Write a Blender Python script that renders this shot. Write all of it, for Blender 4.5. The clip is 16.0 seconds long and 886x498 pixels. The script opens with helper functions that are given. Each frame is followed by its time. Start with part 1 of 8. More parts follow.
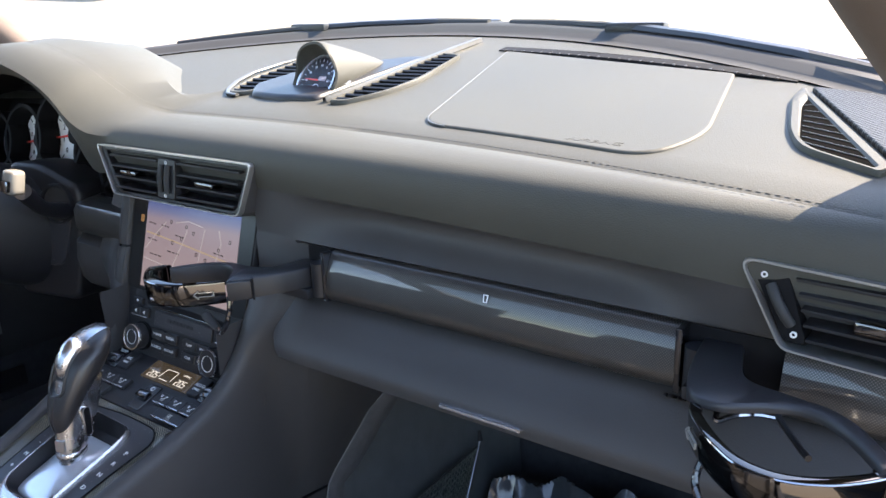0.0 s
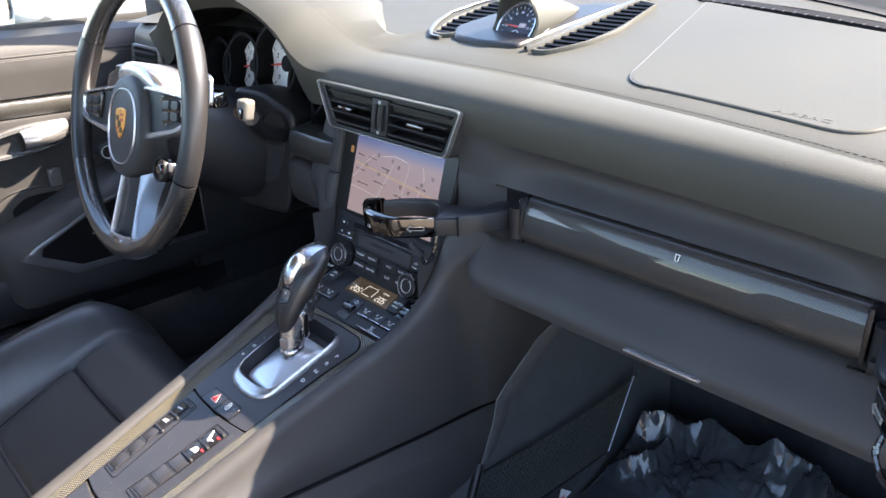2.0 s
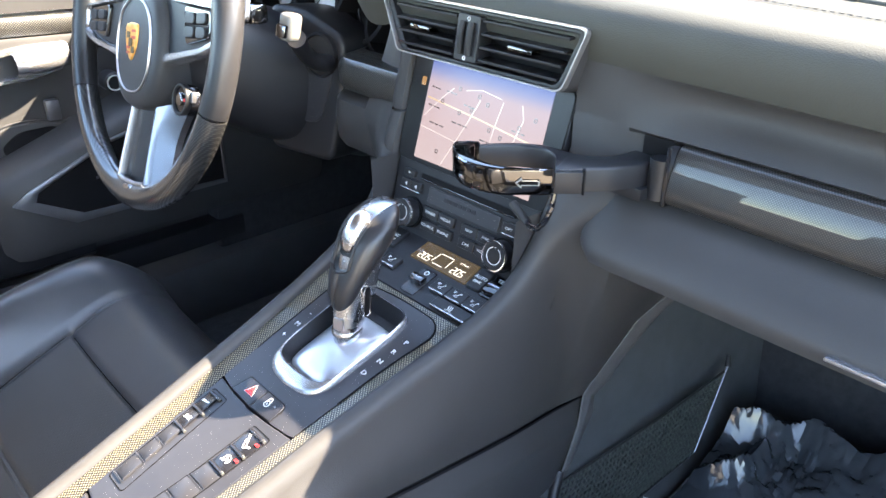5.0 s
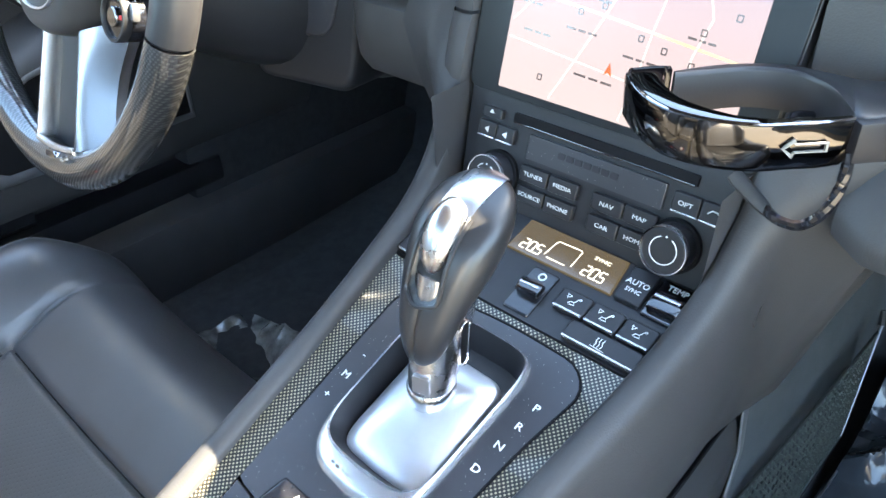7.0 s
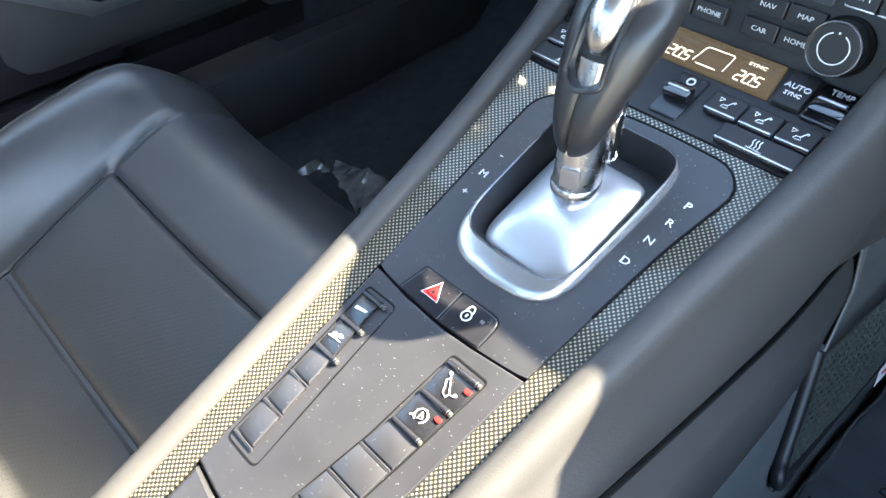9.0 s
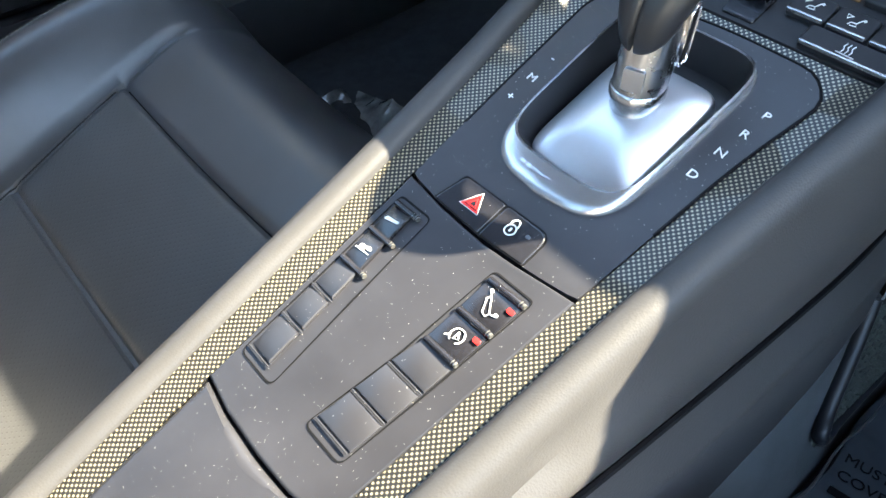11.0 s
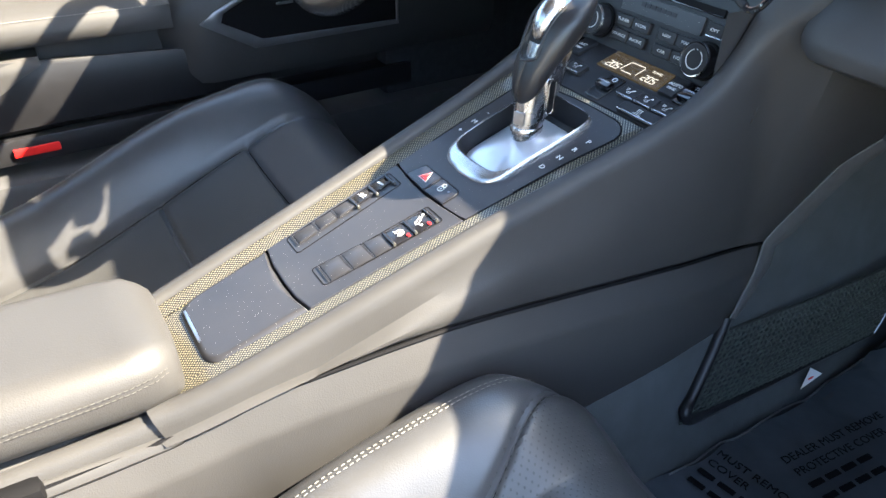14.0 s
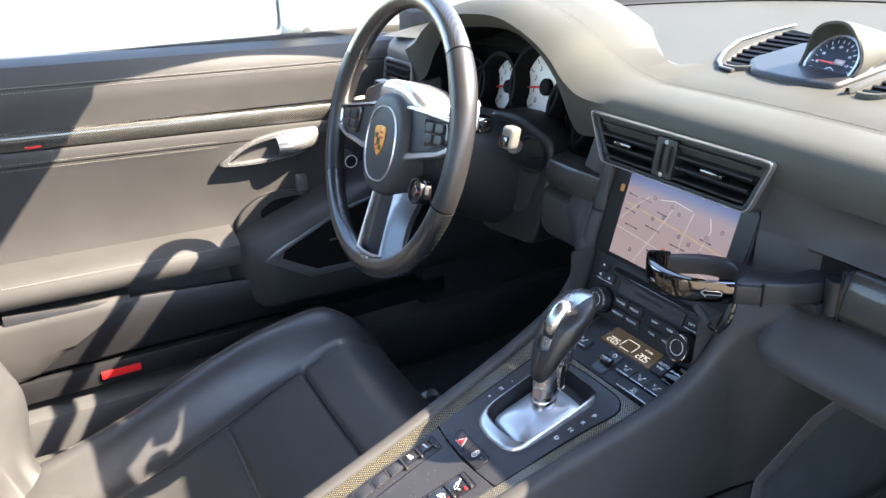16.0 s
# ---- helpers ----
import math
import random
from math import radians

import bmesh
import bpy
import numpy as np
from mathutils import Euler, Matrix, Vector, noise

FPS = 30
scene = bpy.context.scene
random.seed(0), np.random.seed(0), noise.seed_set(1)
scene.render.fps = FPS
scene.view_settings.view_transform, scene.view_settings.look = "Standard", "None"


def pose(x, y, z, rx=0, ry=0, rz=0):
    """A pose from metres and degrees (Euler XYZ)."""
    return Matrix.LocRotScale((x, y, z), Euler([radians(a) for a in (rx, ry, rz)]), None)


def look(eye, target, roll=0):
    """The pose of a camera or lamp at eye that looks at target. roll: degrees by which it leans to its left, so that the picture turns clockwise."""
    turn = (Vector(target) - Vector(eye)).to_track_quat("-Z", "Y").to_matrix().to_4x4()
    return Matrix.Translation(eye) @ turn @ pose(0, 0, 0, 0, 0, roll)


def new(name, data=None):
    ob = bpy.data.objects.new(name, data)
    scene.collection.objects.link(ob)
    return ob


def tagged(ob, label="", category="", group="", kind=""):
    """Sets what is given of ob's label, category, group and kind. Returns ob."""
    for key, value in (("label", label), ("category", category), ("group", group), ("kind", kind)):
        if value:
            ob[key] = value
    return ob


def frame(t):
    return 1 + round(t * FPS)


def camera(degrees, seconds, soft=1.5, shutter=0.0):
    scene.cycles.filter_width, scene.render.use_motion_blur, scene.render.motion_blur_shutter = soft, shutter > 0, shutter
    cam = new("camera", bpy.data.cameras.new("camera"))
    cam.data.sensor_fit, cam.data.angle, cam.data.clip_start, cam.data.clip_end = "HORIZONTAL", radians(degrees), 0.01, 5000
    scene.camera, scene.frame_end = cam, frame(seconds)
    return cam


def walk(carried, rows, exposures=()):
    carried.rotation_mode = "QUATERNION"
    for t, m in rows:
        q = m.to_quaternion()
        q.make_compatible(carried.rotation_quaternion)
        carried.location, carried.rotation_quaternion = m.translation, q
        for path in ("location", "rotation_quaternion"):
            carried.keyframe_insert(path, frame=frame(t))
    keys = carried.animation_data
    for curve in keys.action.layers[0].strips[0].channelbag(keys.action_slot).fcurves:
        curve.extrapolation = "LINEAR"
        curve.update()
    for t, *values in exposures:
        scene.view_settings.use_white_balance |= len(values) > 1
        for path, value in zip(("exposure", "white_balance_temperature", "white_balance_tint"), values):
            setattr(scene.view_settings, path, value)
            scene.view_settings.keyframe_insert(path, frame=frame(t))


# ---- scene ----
cam = camera(60.3, 16.0)
PATH = [
    (0, (0.67, -0.221, 1.013), (-0.436, 1.328, 0.399), -1.8),
    (0.5, (0.65, -0.244, 1.007), (-0.526, 1.232, 0.346), -1.5),
    (1, (0.648, -0.27, 1.01), (-0.598, 1.13, 0.312), -2.3),
    (1.5, (0.662, -0.286, 1.016), (-0.66, 1.048, 0.328), -2.3),
    (2, (0.662, -0.294, 1.064), (-0.667, 0.96, 0.251), -1.2),
    (2.5, (0.653, -0.318, 1.149), (-0.653, 0.867, 0.206), -0.6),
    (3, (0.624, -0.341, 1.157), (-0.63, 0.848, 0.151), 0.9),
    (3.2, (0.605, -0.336, 1.154), (-0.649, 0.853, 0.147), 1.2),
    (5.3, (0.432, -0.222, 0.961), (-0.865, 1.003, 0.058), 0.6),
    (5.5, (0.393, -0.209, 0.946), (-0.89, 1.022, 0.029), 0.6),
    (6, (0.312, -0.18, 0.934), (-0.897, 1.056, -0.071), -0.0),
    (6.5, (0.272, -0.151, 0.925), (-0.904, 1.058, -0.15), -1.4),
    (7, (0.221, -0.118, 0.917), (-0.931, 1.049, -0.228), -2.3),
    (7.5, (0.214, -0.113, 0.91), (-0.928, 1.009, -0.289), -2.7),
    (8, (0.21, -0.137, 0.902), (-0.931, 0.933, -0.344), -2.8),
    (8.5, (0.203, -0.162, 0.886), (-0.92, 0.847, -0.424), -2.6),
    (9, (0.198, -0.178, 0.874), (-0.902, 0.781, -0.494), -2.6),
    (9.5, (0.193, -0.193, 0.86), (-0.874, 0.735, -0.555), -1.9),
    (9.7, (0.188, -0.199, 0.845), (-0.868, 0.734, -0.574), -1.3),
    (11.8, (0.178, -0.171, 0.828), (-0.909, 0.672, -0.624), -1.6),
    (12, (0.202, -0.173, 0.829), (-0.927, 0.668, -0.591), -2.1),
    (12.5, (0.25, -0.183, 0.836), (-0.93, 0.663, -0.54), -1.6),
    (13, (0.296, -0.197, 0.847), (-0.956, 0.649, -0.463), -0.9),
    (13.5, (0.374, -0.237, 0.861), (-0.978, 0.61, -0.345), 0.2),
    (14, (0.481, -0.284, 0.891), (-0.94, 0.581, -0.22), 0.4),
    (14.5, (0.572, -0.331, 0.958), (-0.913, 0.536, -0.063), 0.5),
    (15, (0.615, -0.358, 1.018), (-0.933, 0.494, 0.081), 0.6),
    (15.5, (0.602, -0.351, 1.059), (-0.987, 0.52, 0.212), -0.3),
    (16, (0.544, -0.326, 1.079), (-1.064, 0.563, 0.289), -1.3),
]
walk(cam, [(t, look(eye, target, roll)) for t, eye, target, roll in PATH],
     exposures=[(0, 3.2, 6750, 15), (1.5, 3.3, 6720, 15), (3.0, 3.45, 6700, 14), (5.5, 4.55, 6950, 10), (7.0, 4.8, 6950, 5), (8.3, 4.72, 6950, 5), (9.5, 4.35, 6900, 5), (12.0, 3.9, 6600, 3), (13.0, 3.8, 6550, 4), (14.5, 3.7, 6700, 9), (16.0, 3.5, 6750, 12)])

# ---- light ----
SUN = Vector((0.62, 0.82, 1.0)).normalized()
world = bpy.data.worlds.new("sky")
scene.world = world
world.use_nodes = True
wn = world.node_tree.nodes
sky = wn.new("ShaderNodeTexSky")
sky.sky_type, sky.sun_disc = "NISHITA", False
sky.sun_elevation = math.asin(SUN.z)
sky.sun_rotation = math.atan2(SUN.x, SUN.y)
wn["Background"].inputs[1].default_value = 0.13
world.node_tree.links.new(sky.outputs[0], wn["Background"].inputs[0])
sun_data = bpy.data.lights.new("sun", "SUN")
sun_data.energy, sun_data.angle, sun_data.color = 4.2, radians(0.53), (1.0, 0.88, 0.70)
sun = new("sun", sun_data)
sun.matrix_world = look(SUN * 20, (0, 0, 0))

# ---- mesh helpers ----
def ease(t):
    t = max(0.0, min(1.0, t))
    return t * t * (3 - 2 * t)


def part(name, bm, material, parent=None, label="", sharp=38):
    """One mesh object under a thing or a part."""
    me = bpy.data.meshes.new(name)
    bmesh.ops.recalc_face_normals(bm, faces=bm.faces)
    bm.to_mesh(me)
    bm.free()
    me.materials.append(material)
    me.shade_smooth()
    me.set_sharp_from_angle(angle=radians(sharp))
    ob = new(name, me)
    if parent:
        ob.parent = parent
    if label:
        tagged(ob, label)
    return ob


def thing(name, label, category, group="", kind=""):
    return tagged(new(name), label, category, group, kind)


def loft(sections, closed=False, caps=True, bm=None):
    """Skin over rows of points; closed: each row is a ring."""
    bm = bm or bmesh.new()
    rows = [[bm.verts.new(p) for p in s] for s in sections]
    n = len(rows[0])
    for a, b in zip(rows, rows[1:]):
        for i in range(n if closed else n - 1):
            j = (i + 1) % n
            bm.faces.new((a[i], a[j], b[j], b[i]))
    if closed and caps:
        bm.faces.new(rows[0][::-1])
        bm.faces.new(rows[-1])
    return bm


def shell(sections, depth):
    """A skin with thickness: offset rows by the vector depth and close the rim."""
    d = Vector(depth)
    rings = [[Vector(p) for p in s] + [Vector(p) + d for p in reversed(s)] for s in sections]
    return loft(rings, closed=True)


def spline(pts, n):
    """Catmull-Rom through points, n steps a span."""
    pts = [Vector(p) for p in pts]
    out = []
    for i in range(len(pts) - 1):
        p0, p1, p2, p3 = pts[max(i - 1, 0)], pts[i], pts[i + 1], pts[min(i + 2, len(pts) - 1)]
        for k in range(n):
            t = k / n
            out.append(0.5 * (2 * p1 + (p2 - p0) * t + (2 * p0 - 5 * p1 + 4 * p2 - p3) * t * t + (3 * p1 - p0 - 3 * p2 + p3) * t ** 3))
    out.append(pts[-1])
    return out


def tube(pts, radius, sides=8, flat=1.0, up=(0, 0, 1), bm=None, cyclic=False):
    """A round or flattened bar along points; radius may be a list."""
    pts = [Vector(p) for p in pts]
    rows = []
    n = len(pts)
    for i, p in enumerate(pts):
        a = pts[(i - 1) % n] if cyclic else pts[max(i - 1, 0)]
        b = pts[(i + 1) % n] if cyclic else pts[min(i + 1, n - 1)]
        d = (b - a).normalized()
        side = d.cross(Vector(up))
        side = side.normalized() if side.length > 1e-4 else Vector((1, 0, 0))
        top = side.cross(d)
        r = radius[i] if isinstance(radius, (list, tuple)) else radius
        rows.append([p + side * r * math.cos(2 * math.pi * k / sides) + top * r * flat * math.sin(2 * math.pi * k / sides) for k in range(sides)])
    if cyclic:
        rows.append(rows[0])
        bm = loft(rows, closed=True, caps=False, bm=bm)
        bmesh.ops.remove_doubles(bm, verts=bm.verts, dist=1e-6)
        return bm
    return loft(rows, closed=True, bm=bm)


def round_rect(x0, y0, x1, y1, r, n=4):
    pts = []
    r = min(r, abs(x1 - x0) / 2 - 1e-5, abs(y1 - y0) / 2 - 1e-5)
    for cx, cy, a in ((x1 - r, y1 - r, 0), (x0 + r, y1 - r, 90), (x0 + r, y0 + r, 180), (x1 - r, y0 + r, 270)):
        for k in range(n + 1):
            t = radians(a + 90 * k / n)
            pts.append((cx + r * math.cos(t), cy + r * math.sin(t)))
    return pts


def round_poly(corners, r, n=4):
    """A polygon with rounded corners."""
    out = []
    m = len(corners)
    for i in range(m):
        p, a, b = Vector(corners[i]), Vector(corners[i - 1]), Vector(corners[(i + 1) % m])
        rr = r[i] if isinstance(r, (list, tuple)) else r
        da, db = (a - p), (b - p)
        k = min(rr, da.length * 0.45, db.length * 0.45)
        s, e = p + da.normalized() * k, p + db.normalized() * k
        for j in range(n + 1):
            t = j / n
            q = s * (1 - t) ** 2 + p * 2 * t * (1 - t) + e * t * t
            out.append((q.x, q.y))
    return out


def plate(outline, h0, h1, m=None, bevel=0.0, bm=None, dome=0.0):
    """An outline in a plane raised from h0 to h1, with a chamfered upper edge; m lays the plane into the world."""
    bm = bm or bmesh.new()
    m = m or Matrix.Identity(4)
    c = Vector((sum(p[0] for p in outline) / len(outline), sum(p[1] for p in outline) / len(outline)))
    def ring(inset, h):
        res = []
        for p in outline:
            v = Vector(p[:2])
            d = (v - c)
            L = d.length or 1
            v = c + d * max(0.0, (L - inset) / L)
            res.append(bm.verts.new(m @ Vector((v.x, v.y, h))))
        return res
    sgn = 1 if h1 > h0 else -1
    rings = [ring(0, h0)]
    if bevel:
        rings += [ring(0, h1 - sgn * bevel), ring(bevel * 0.35, h1 - sgn * bevel * 0.35), ring(bevel, h1), ring(bevel * 1.5 + 0.0003, h1)]
    else:
        rings += [ring(0, h1)]
    n = len(outline)
    for a, b in zip(rings, rings[1:]):
        for i in range(n):
            bm.faces.new((a[i], a[(i + 1) % n], b[(i + 1) % n], b[i]))
    bm.faces.new(rings[0][::-1])
    if dome:
        top = bm.verts.new(m @ Vector((c.x, c.y, h1 + dome)))
        for i in range(n):
            bm.faces.new((rings[-1][i], rings[-1][(i + 1) % n], top))
    else:
        bm.faces.new(rings[-1])
    return bm


def ring_plate(outer, inner, h0, h1, m=None, bevel=0.0, bm=None):
    """A flat ring between two outlines of equal length."""
    bm = bm or bmesh.new()
    m = m or Matrix.Identity(4)
    def row(o, h):
        return [bm.verts.new(m @ Vector((p[0], p[1], h))) for p in o]
    n = len(outer)
    mix = lambda a, b, t: [(p[0] * (1 - t) + q[0] * t, p[1] * (1 - t) + q[1] * t) for p, q in zip(a, b)]
    rows = [row(outer, h0), row(outer, h1 - bevel), row(mix(outer, inner, 0.2 if bevel else 0), h1), row(mix(outer, inner, 0.8 if bevel else 1), h1), row(inner, h1 - bevel), row(inner, h0)]
    for a, b in zip(rows, rows[1:] + rows[:1]):
        for i in range(n):
            bm.faces.new((a[i], a[(i + 1) % n], b[(i + 1) % n], b[i]))
    bmesh.ops.remove_doubles(bm, verts=bm.verts, dist=1e-6)
    return bm


def box(x0, y0, z0, x1, y1, z1, bevel=0.0, m=None, seg=2, bm=None):
    one = bmesh.new()
    bmesh.ops.create_cube(one, size=1, matrix=Matrix.Translation(((x0 + x1) / 2, (y0 + y1) / 2, (z0 + z1) / 2)) @ Matrix.Diagonal((abs(x1 - x0), abs(y1 - y0), abs(z1 - z0), 1)))
    if bevel:
        bmesh.ops.bevel(one, geom=one.edges[:], offset=bevel, segments=seg, affect="EDGES", profile=0.6)
    if m:
        bmesh.ops.transform(one, matrix=m, verts=one.verts)
    if bm is None:
        return one
    me = bpy.data.meshes.new("join")
    one.to_mesh(me)
    one.free()
    bm.from_mesh(me)
    bpy.data.meshes.remove(me)
    return bm


def disc(cx, cy, r, n=24, rx=None):
    return [(cx + (rx or r) * math.cos(2 * math.pi * k / n), cy + r * math.sin(2 * math.pi * k / n)) for k in range(n)]


def lettering(name, text, size, m, material, parent, label="", depth=0.0003, squeeze=1.0, align="CENTER"):
    """Words in the built-in font as a mesh, lying in the plane of m."""
    cu = bpy.data.curves.new(name, "FONT")
    cu.body, cu.size, cu.align_x, cu.align_y, cu.extrude = text, size, align, "CENTER", depth
    cu.resolution_u = 3
    ob = bpy.data.objects.new(name, cu)
    me = bpy.data.meshes.new_from_object(ob)
    bpy.data.objects.remove(ob)
    me.transform(m @ Matrix.Diagonal((squeeze, 1, 1, 1)))
    me.materials.clear()
    me.materials.append(material)
    res = new(name, me)
    res.parent = parent
    if label:
        tagged(res, label)
    return res


def frame_of(origin, right, up):
    r, u = Vector(right).normalized(), Vector(up).normalized()
    n = r.cross(u).normalized()
    u = n.cross(r)
    m = Matrix((r, u, n)).transposed().to_4x4()
    m.translation = Vector(origin)
    return m


def lerp_table(tab, v):
    """Smooth curve through a short table."""
    if v <= tab[0][0]:
        return tab[0][1]
    if v >= tab[-1][0]:
        return tab[-1][1]
    def slope_at(i):
        lo, hi = max(i - 1, 0), min(i + 1, len(tab) - 1)
        return (tab[hi][1] - tab[lo][1]) / (tab[hi][0] - tab[lo][0])
    for i in range(len(tab) - 1):
        (a, za), (b, zb) = tab[i], tab[i + 1]
        if v <= b:
            h, t = b - a, (v - a) / (b - a)
            return za * (1 + 2 * t) * (1 - t) ** 2 + slope_at(i) * h * t * (1 - t) ** 2 + zb * t * t * (3 - 2 * t) + slope_at(i + 1) * h * t * t * (t - 1)
    return tab[-1][1]

# ---- materials ----
def mat(name, color, rough=0.5, metal=0.0, grain=0.0, scale=400.0, vary=0.0, vscale=12.0, coat=0.0, spec=0.5, kind="noise", rvary=0.0, dust=0.0):
    m = bpy.data.materials.new(name)
    m.use_nodes = True
    nt = m.node_tree
    b = nt.nodes["Principled BSDF"]
    b.inputs["Base Color"].default_value = (*color, 1)
    b.inputs["Roughness"].default_value = rough
    b.inputs["Metallic"].default_value = metal
    b.inputs["Coat Weight"].default_value = coat
    b.inputs["Coat Roughness"].default_value = 0.04
    b.inputs["Specular IOR Level"].default_value = spec
    co = nt.nodes.new("ShaderNodeTexCoord").outputs["Object"]
    def node(kind, **kw):
        n = nt.nodes.new(kind)
        for k, v in kw.items():
            n.inputs[k].default_value = v
        return n
    col = None
    if vary:
        t = node("ShaderNodeTexNoise", Scale=vscale, Detail=5.0, Roughness=0.6)
        nt.links.new(co, t.inputs["Vector"])
        r = nt.nodes.new("ShaderNodeValToRGB")
        r.color_ramp.elements[0].position, r.color_ramp.elements[1].position = 0.3, 0.72
        r.color_ramp.elements[0].color = (*[c * (1 - vary) for c in color], 1)
        r.color_ramp.elements[1].color = (*[min(1, c * (1 + vary)) for c in color], 1)
        nt.links.new(t.outputs["Fac"], r.inputs["Fac"])
        col = r.outputs["Color"]
        if rvary:
            mr = node("ShaderNodeMapRange")
            mr.inputs["To Min"].default_value, mr.inputs["To Max"].default_value = rough - rvary, rough + rvary
            nt.links.new(t.outputs["Fac"], mr.inputs["Value"])
            nt.links.new(mr.outputs["Result"], b.inputs["Roughness"])
    if dust:
        v = node("ShaderNodeTexVoronoi", Scale=480.0, Randomness=1.0)
        nt.links.new(co, v.inputs["Vector"])
        less = nt.nodes.new("ShaderNodeMath")
        less.operation = "LESS_THAN"
        less.inputs[1].default_value = 0.072
        nt.links.new(v.outputs["Distance"], less.inputs[0])
        pick = nt.nodes.new("ShaderNodeMath")
        pick.operation = "GREATER_THAN"
        pick.inputs[1].default_value = 1 - dust
        sep = nt.nodes.new("ShaderNodeSeparateColor")
        nt.links.new(v.outputs["Color"], sep.inputs[0])
        nt.links.new(sep.outputs[0], pick.inputs[0])
        mul = nt.nodes.new("ShaderNodeMath")
        mul.operation = "MULTIPLY"
        nt.links.new(less.outputs[0], mul.inputs[0])
        nt.links.new(pick.outputs[0], mul.inputs[1])
        mx = nt.nodes.new("ShaderNodeMix")
        mx.data_type = "RGBA"
        mx.inputs[7].default_value = (0.5, 0.48, 0.43, 1)
        if col:
            nt.links.new(col, mx.inputs[6])
        else:
            mx.inputs[6].default_value = (*color, 1)
        nt.links.new(mul.outputs[0], mx.inputs[0])
        col = mx.outputs[2]
    if col:
        nt.links.new(col, b.inputs["Base Color"])
    if grain:
        if kind == "leather":
            t = node("ShaderNodeTexVoronoi", Scale=scale)
            out = t.outputs["Distance"]
        else:
            t = node("ShaderNodeTexNoise", Scale=scale, Detail=4.0)
            out = t.outputs["Fac"]
        nt.links.new(co, t.inputs["Vector"])
        bump = nt.nodes.new("ShaderNodeBump")
        bump.inputs["Strength"].default_value = grain
        bump.inputs["Distance"].default_value = 0.0005
        nt.links.new(out, bump.inputs["Height"])
        nt.links.new(bump.outputs[0], b.inputs["Normal"])
    return m


def weave_mat(name, cell, dark, light, axes=(0, 1), rough=0.12, coat=1.0):
    """Carbon fibre: bundles that pass over and under each other beneath clear lacquer."""
    m = bpy.data.materials.new(name)
    m.use_nodes = True
    nt = m.node_tree
    b = nt.nodes["Principled BSDF"]

    def maths(op, a, c=None):
        n = nt.nodes.new("ShaderNodeMath")
        n.operation = op
        for k, v in enumerate((a, c)):
            if v is None:
                continue
            if isinstance(v, (int, float)):
                n.inputs[k].default_value = v
            else:
                nt.links.new(v, n.inputs[k])
        return n.outputs[0]

    co = nt.nodes.new("ShaderNodeTexCoord").outputs["Object"]
    sep = nt.nodes.new("ShaderNodeSeparateXYZ")
    nt.links.new(co, sep.inputs[0])
    u = maths("DIVIDE", sep.outputs[axes[0]], cell)
    v = maths("DIVIDE", sep.outputs[axes[1]], cell)
    over = maths("MODULO", maths("ABSOLUTE", maths("ADD", maths("FLOOR", u), maths("FLOOR", v))), 2.0)
    ridge_u = maths("SINE", maths("MULTIPLY", maths("FRACT", u), math.pi))
    ridge_v = maths("SINE", maths("MULTIPLY", maths("FRACT", v), math.pi))
    height = maths("ADD", maths("MULTIPLY", ridge_u, over), maths("MULTIPLY", ridge_v, maths("SUBTRACT", 1.0, over)))
    gap = maths("MULTIPLY", maths("MULTIPLY", ridge_u, ridge_v), 1.6)
    tone = nt.nodes.new("ShaderNodeMix")
    tone.data_type = "RGBA"
    tone.inputs[6].default_value, tone.inputs[7].default_value = (*dark, 1), (*light, 1)
    lit = maths("MAXIMUM", maths("MULTIPLY", maths("SUBTRACT", gap, 0.30), 1.7), 0.0)
    nt.links.new(maths("MULTIPLY", over, maths("MINIMUM", lit, 1.0)), tone.inputs[0])
    nt.links.new(tone.outputs[2], b.inputs["Base Color"])
    nt.links.new(maths("SUBTRACT", 0.55, maths("MULTIPLY", over, 0.22)), b.inputs["Roughness"])
    bump = nt.nodes.new("ShaderNodeBump")
    bump.inputs["Strength"].default_value, bump.inputs["Distance"].default_value = 0.45, 0.0002
    nt.links.new(height, bump.inputs["Height"])
    nt.links.new(bump.outputs[0], b.inputs["Normal"])
    b.inputs["Metallic"].default_value = 0.15
    b.inputs["Coat Weight"].default_value = coat
    b.inputs["Coat IOR"].default_value = 1.6
    b.inputs["Coat Roughness"].default_value = rough * 0.22
    return m


def glow(name, color, strength):
    m = bpy.data.materials.new(name)
    m.use_nodes = True
    b = m.node_tree.nodes["Principled BSDF"]
    b.inputs["Base Color"].default_value = (0.01, 0.01, 0.01, 1)
    b.inputs["Roughness"].default_value = 0.12
    b.inputs["Emission Color"].default_value = (*color, 1)
    b.inputs["Emission Strength"].default_value = strength
    return m


def glass_mat(name, tint=(0.92, 0.97, 0.95), rough=0.0, gloss=0.06):
    m = bpy.data.materials.new(name)
    m.use_nodes = True
    nt = m.node_tree
    nt.nodes.remove(nt.nodes["Principled BSDF"])
    tr = nt.nodes.new("ShaderNodeBsdfTransparent")
    tr.inputs[0].default_value = (*tint, 1)
    gl = nt.nodes.new("ShaderNodeBsdfGlossy")
    gl.inputs["Roughness"].default_value = rough
    mx = nt.nodes.new("ShaderNodeMixShader")
    mx.inputs[0].default_value = gloss
    nt.links.new(tr.outputs[0], mx.inputs[1])
    nt.links.new(gl.outputs[0], mx.inputs[2])
    nt.links.new(mx.outputs[0], nt.nodes["Material Output"].inputs[0])
    return m


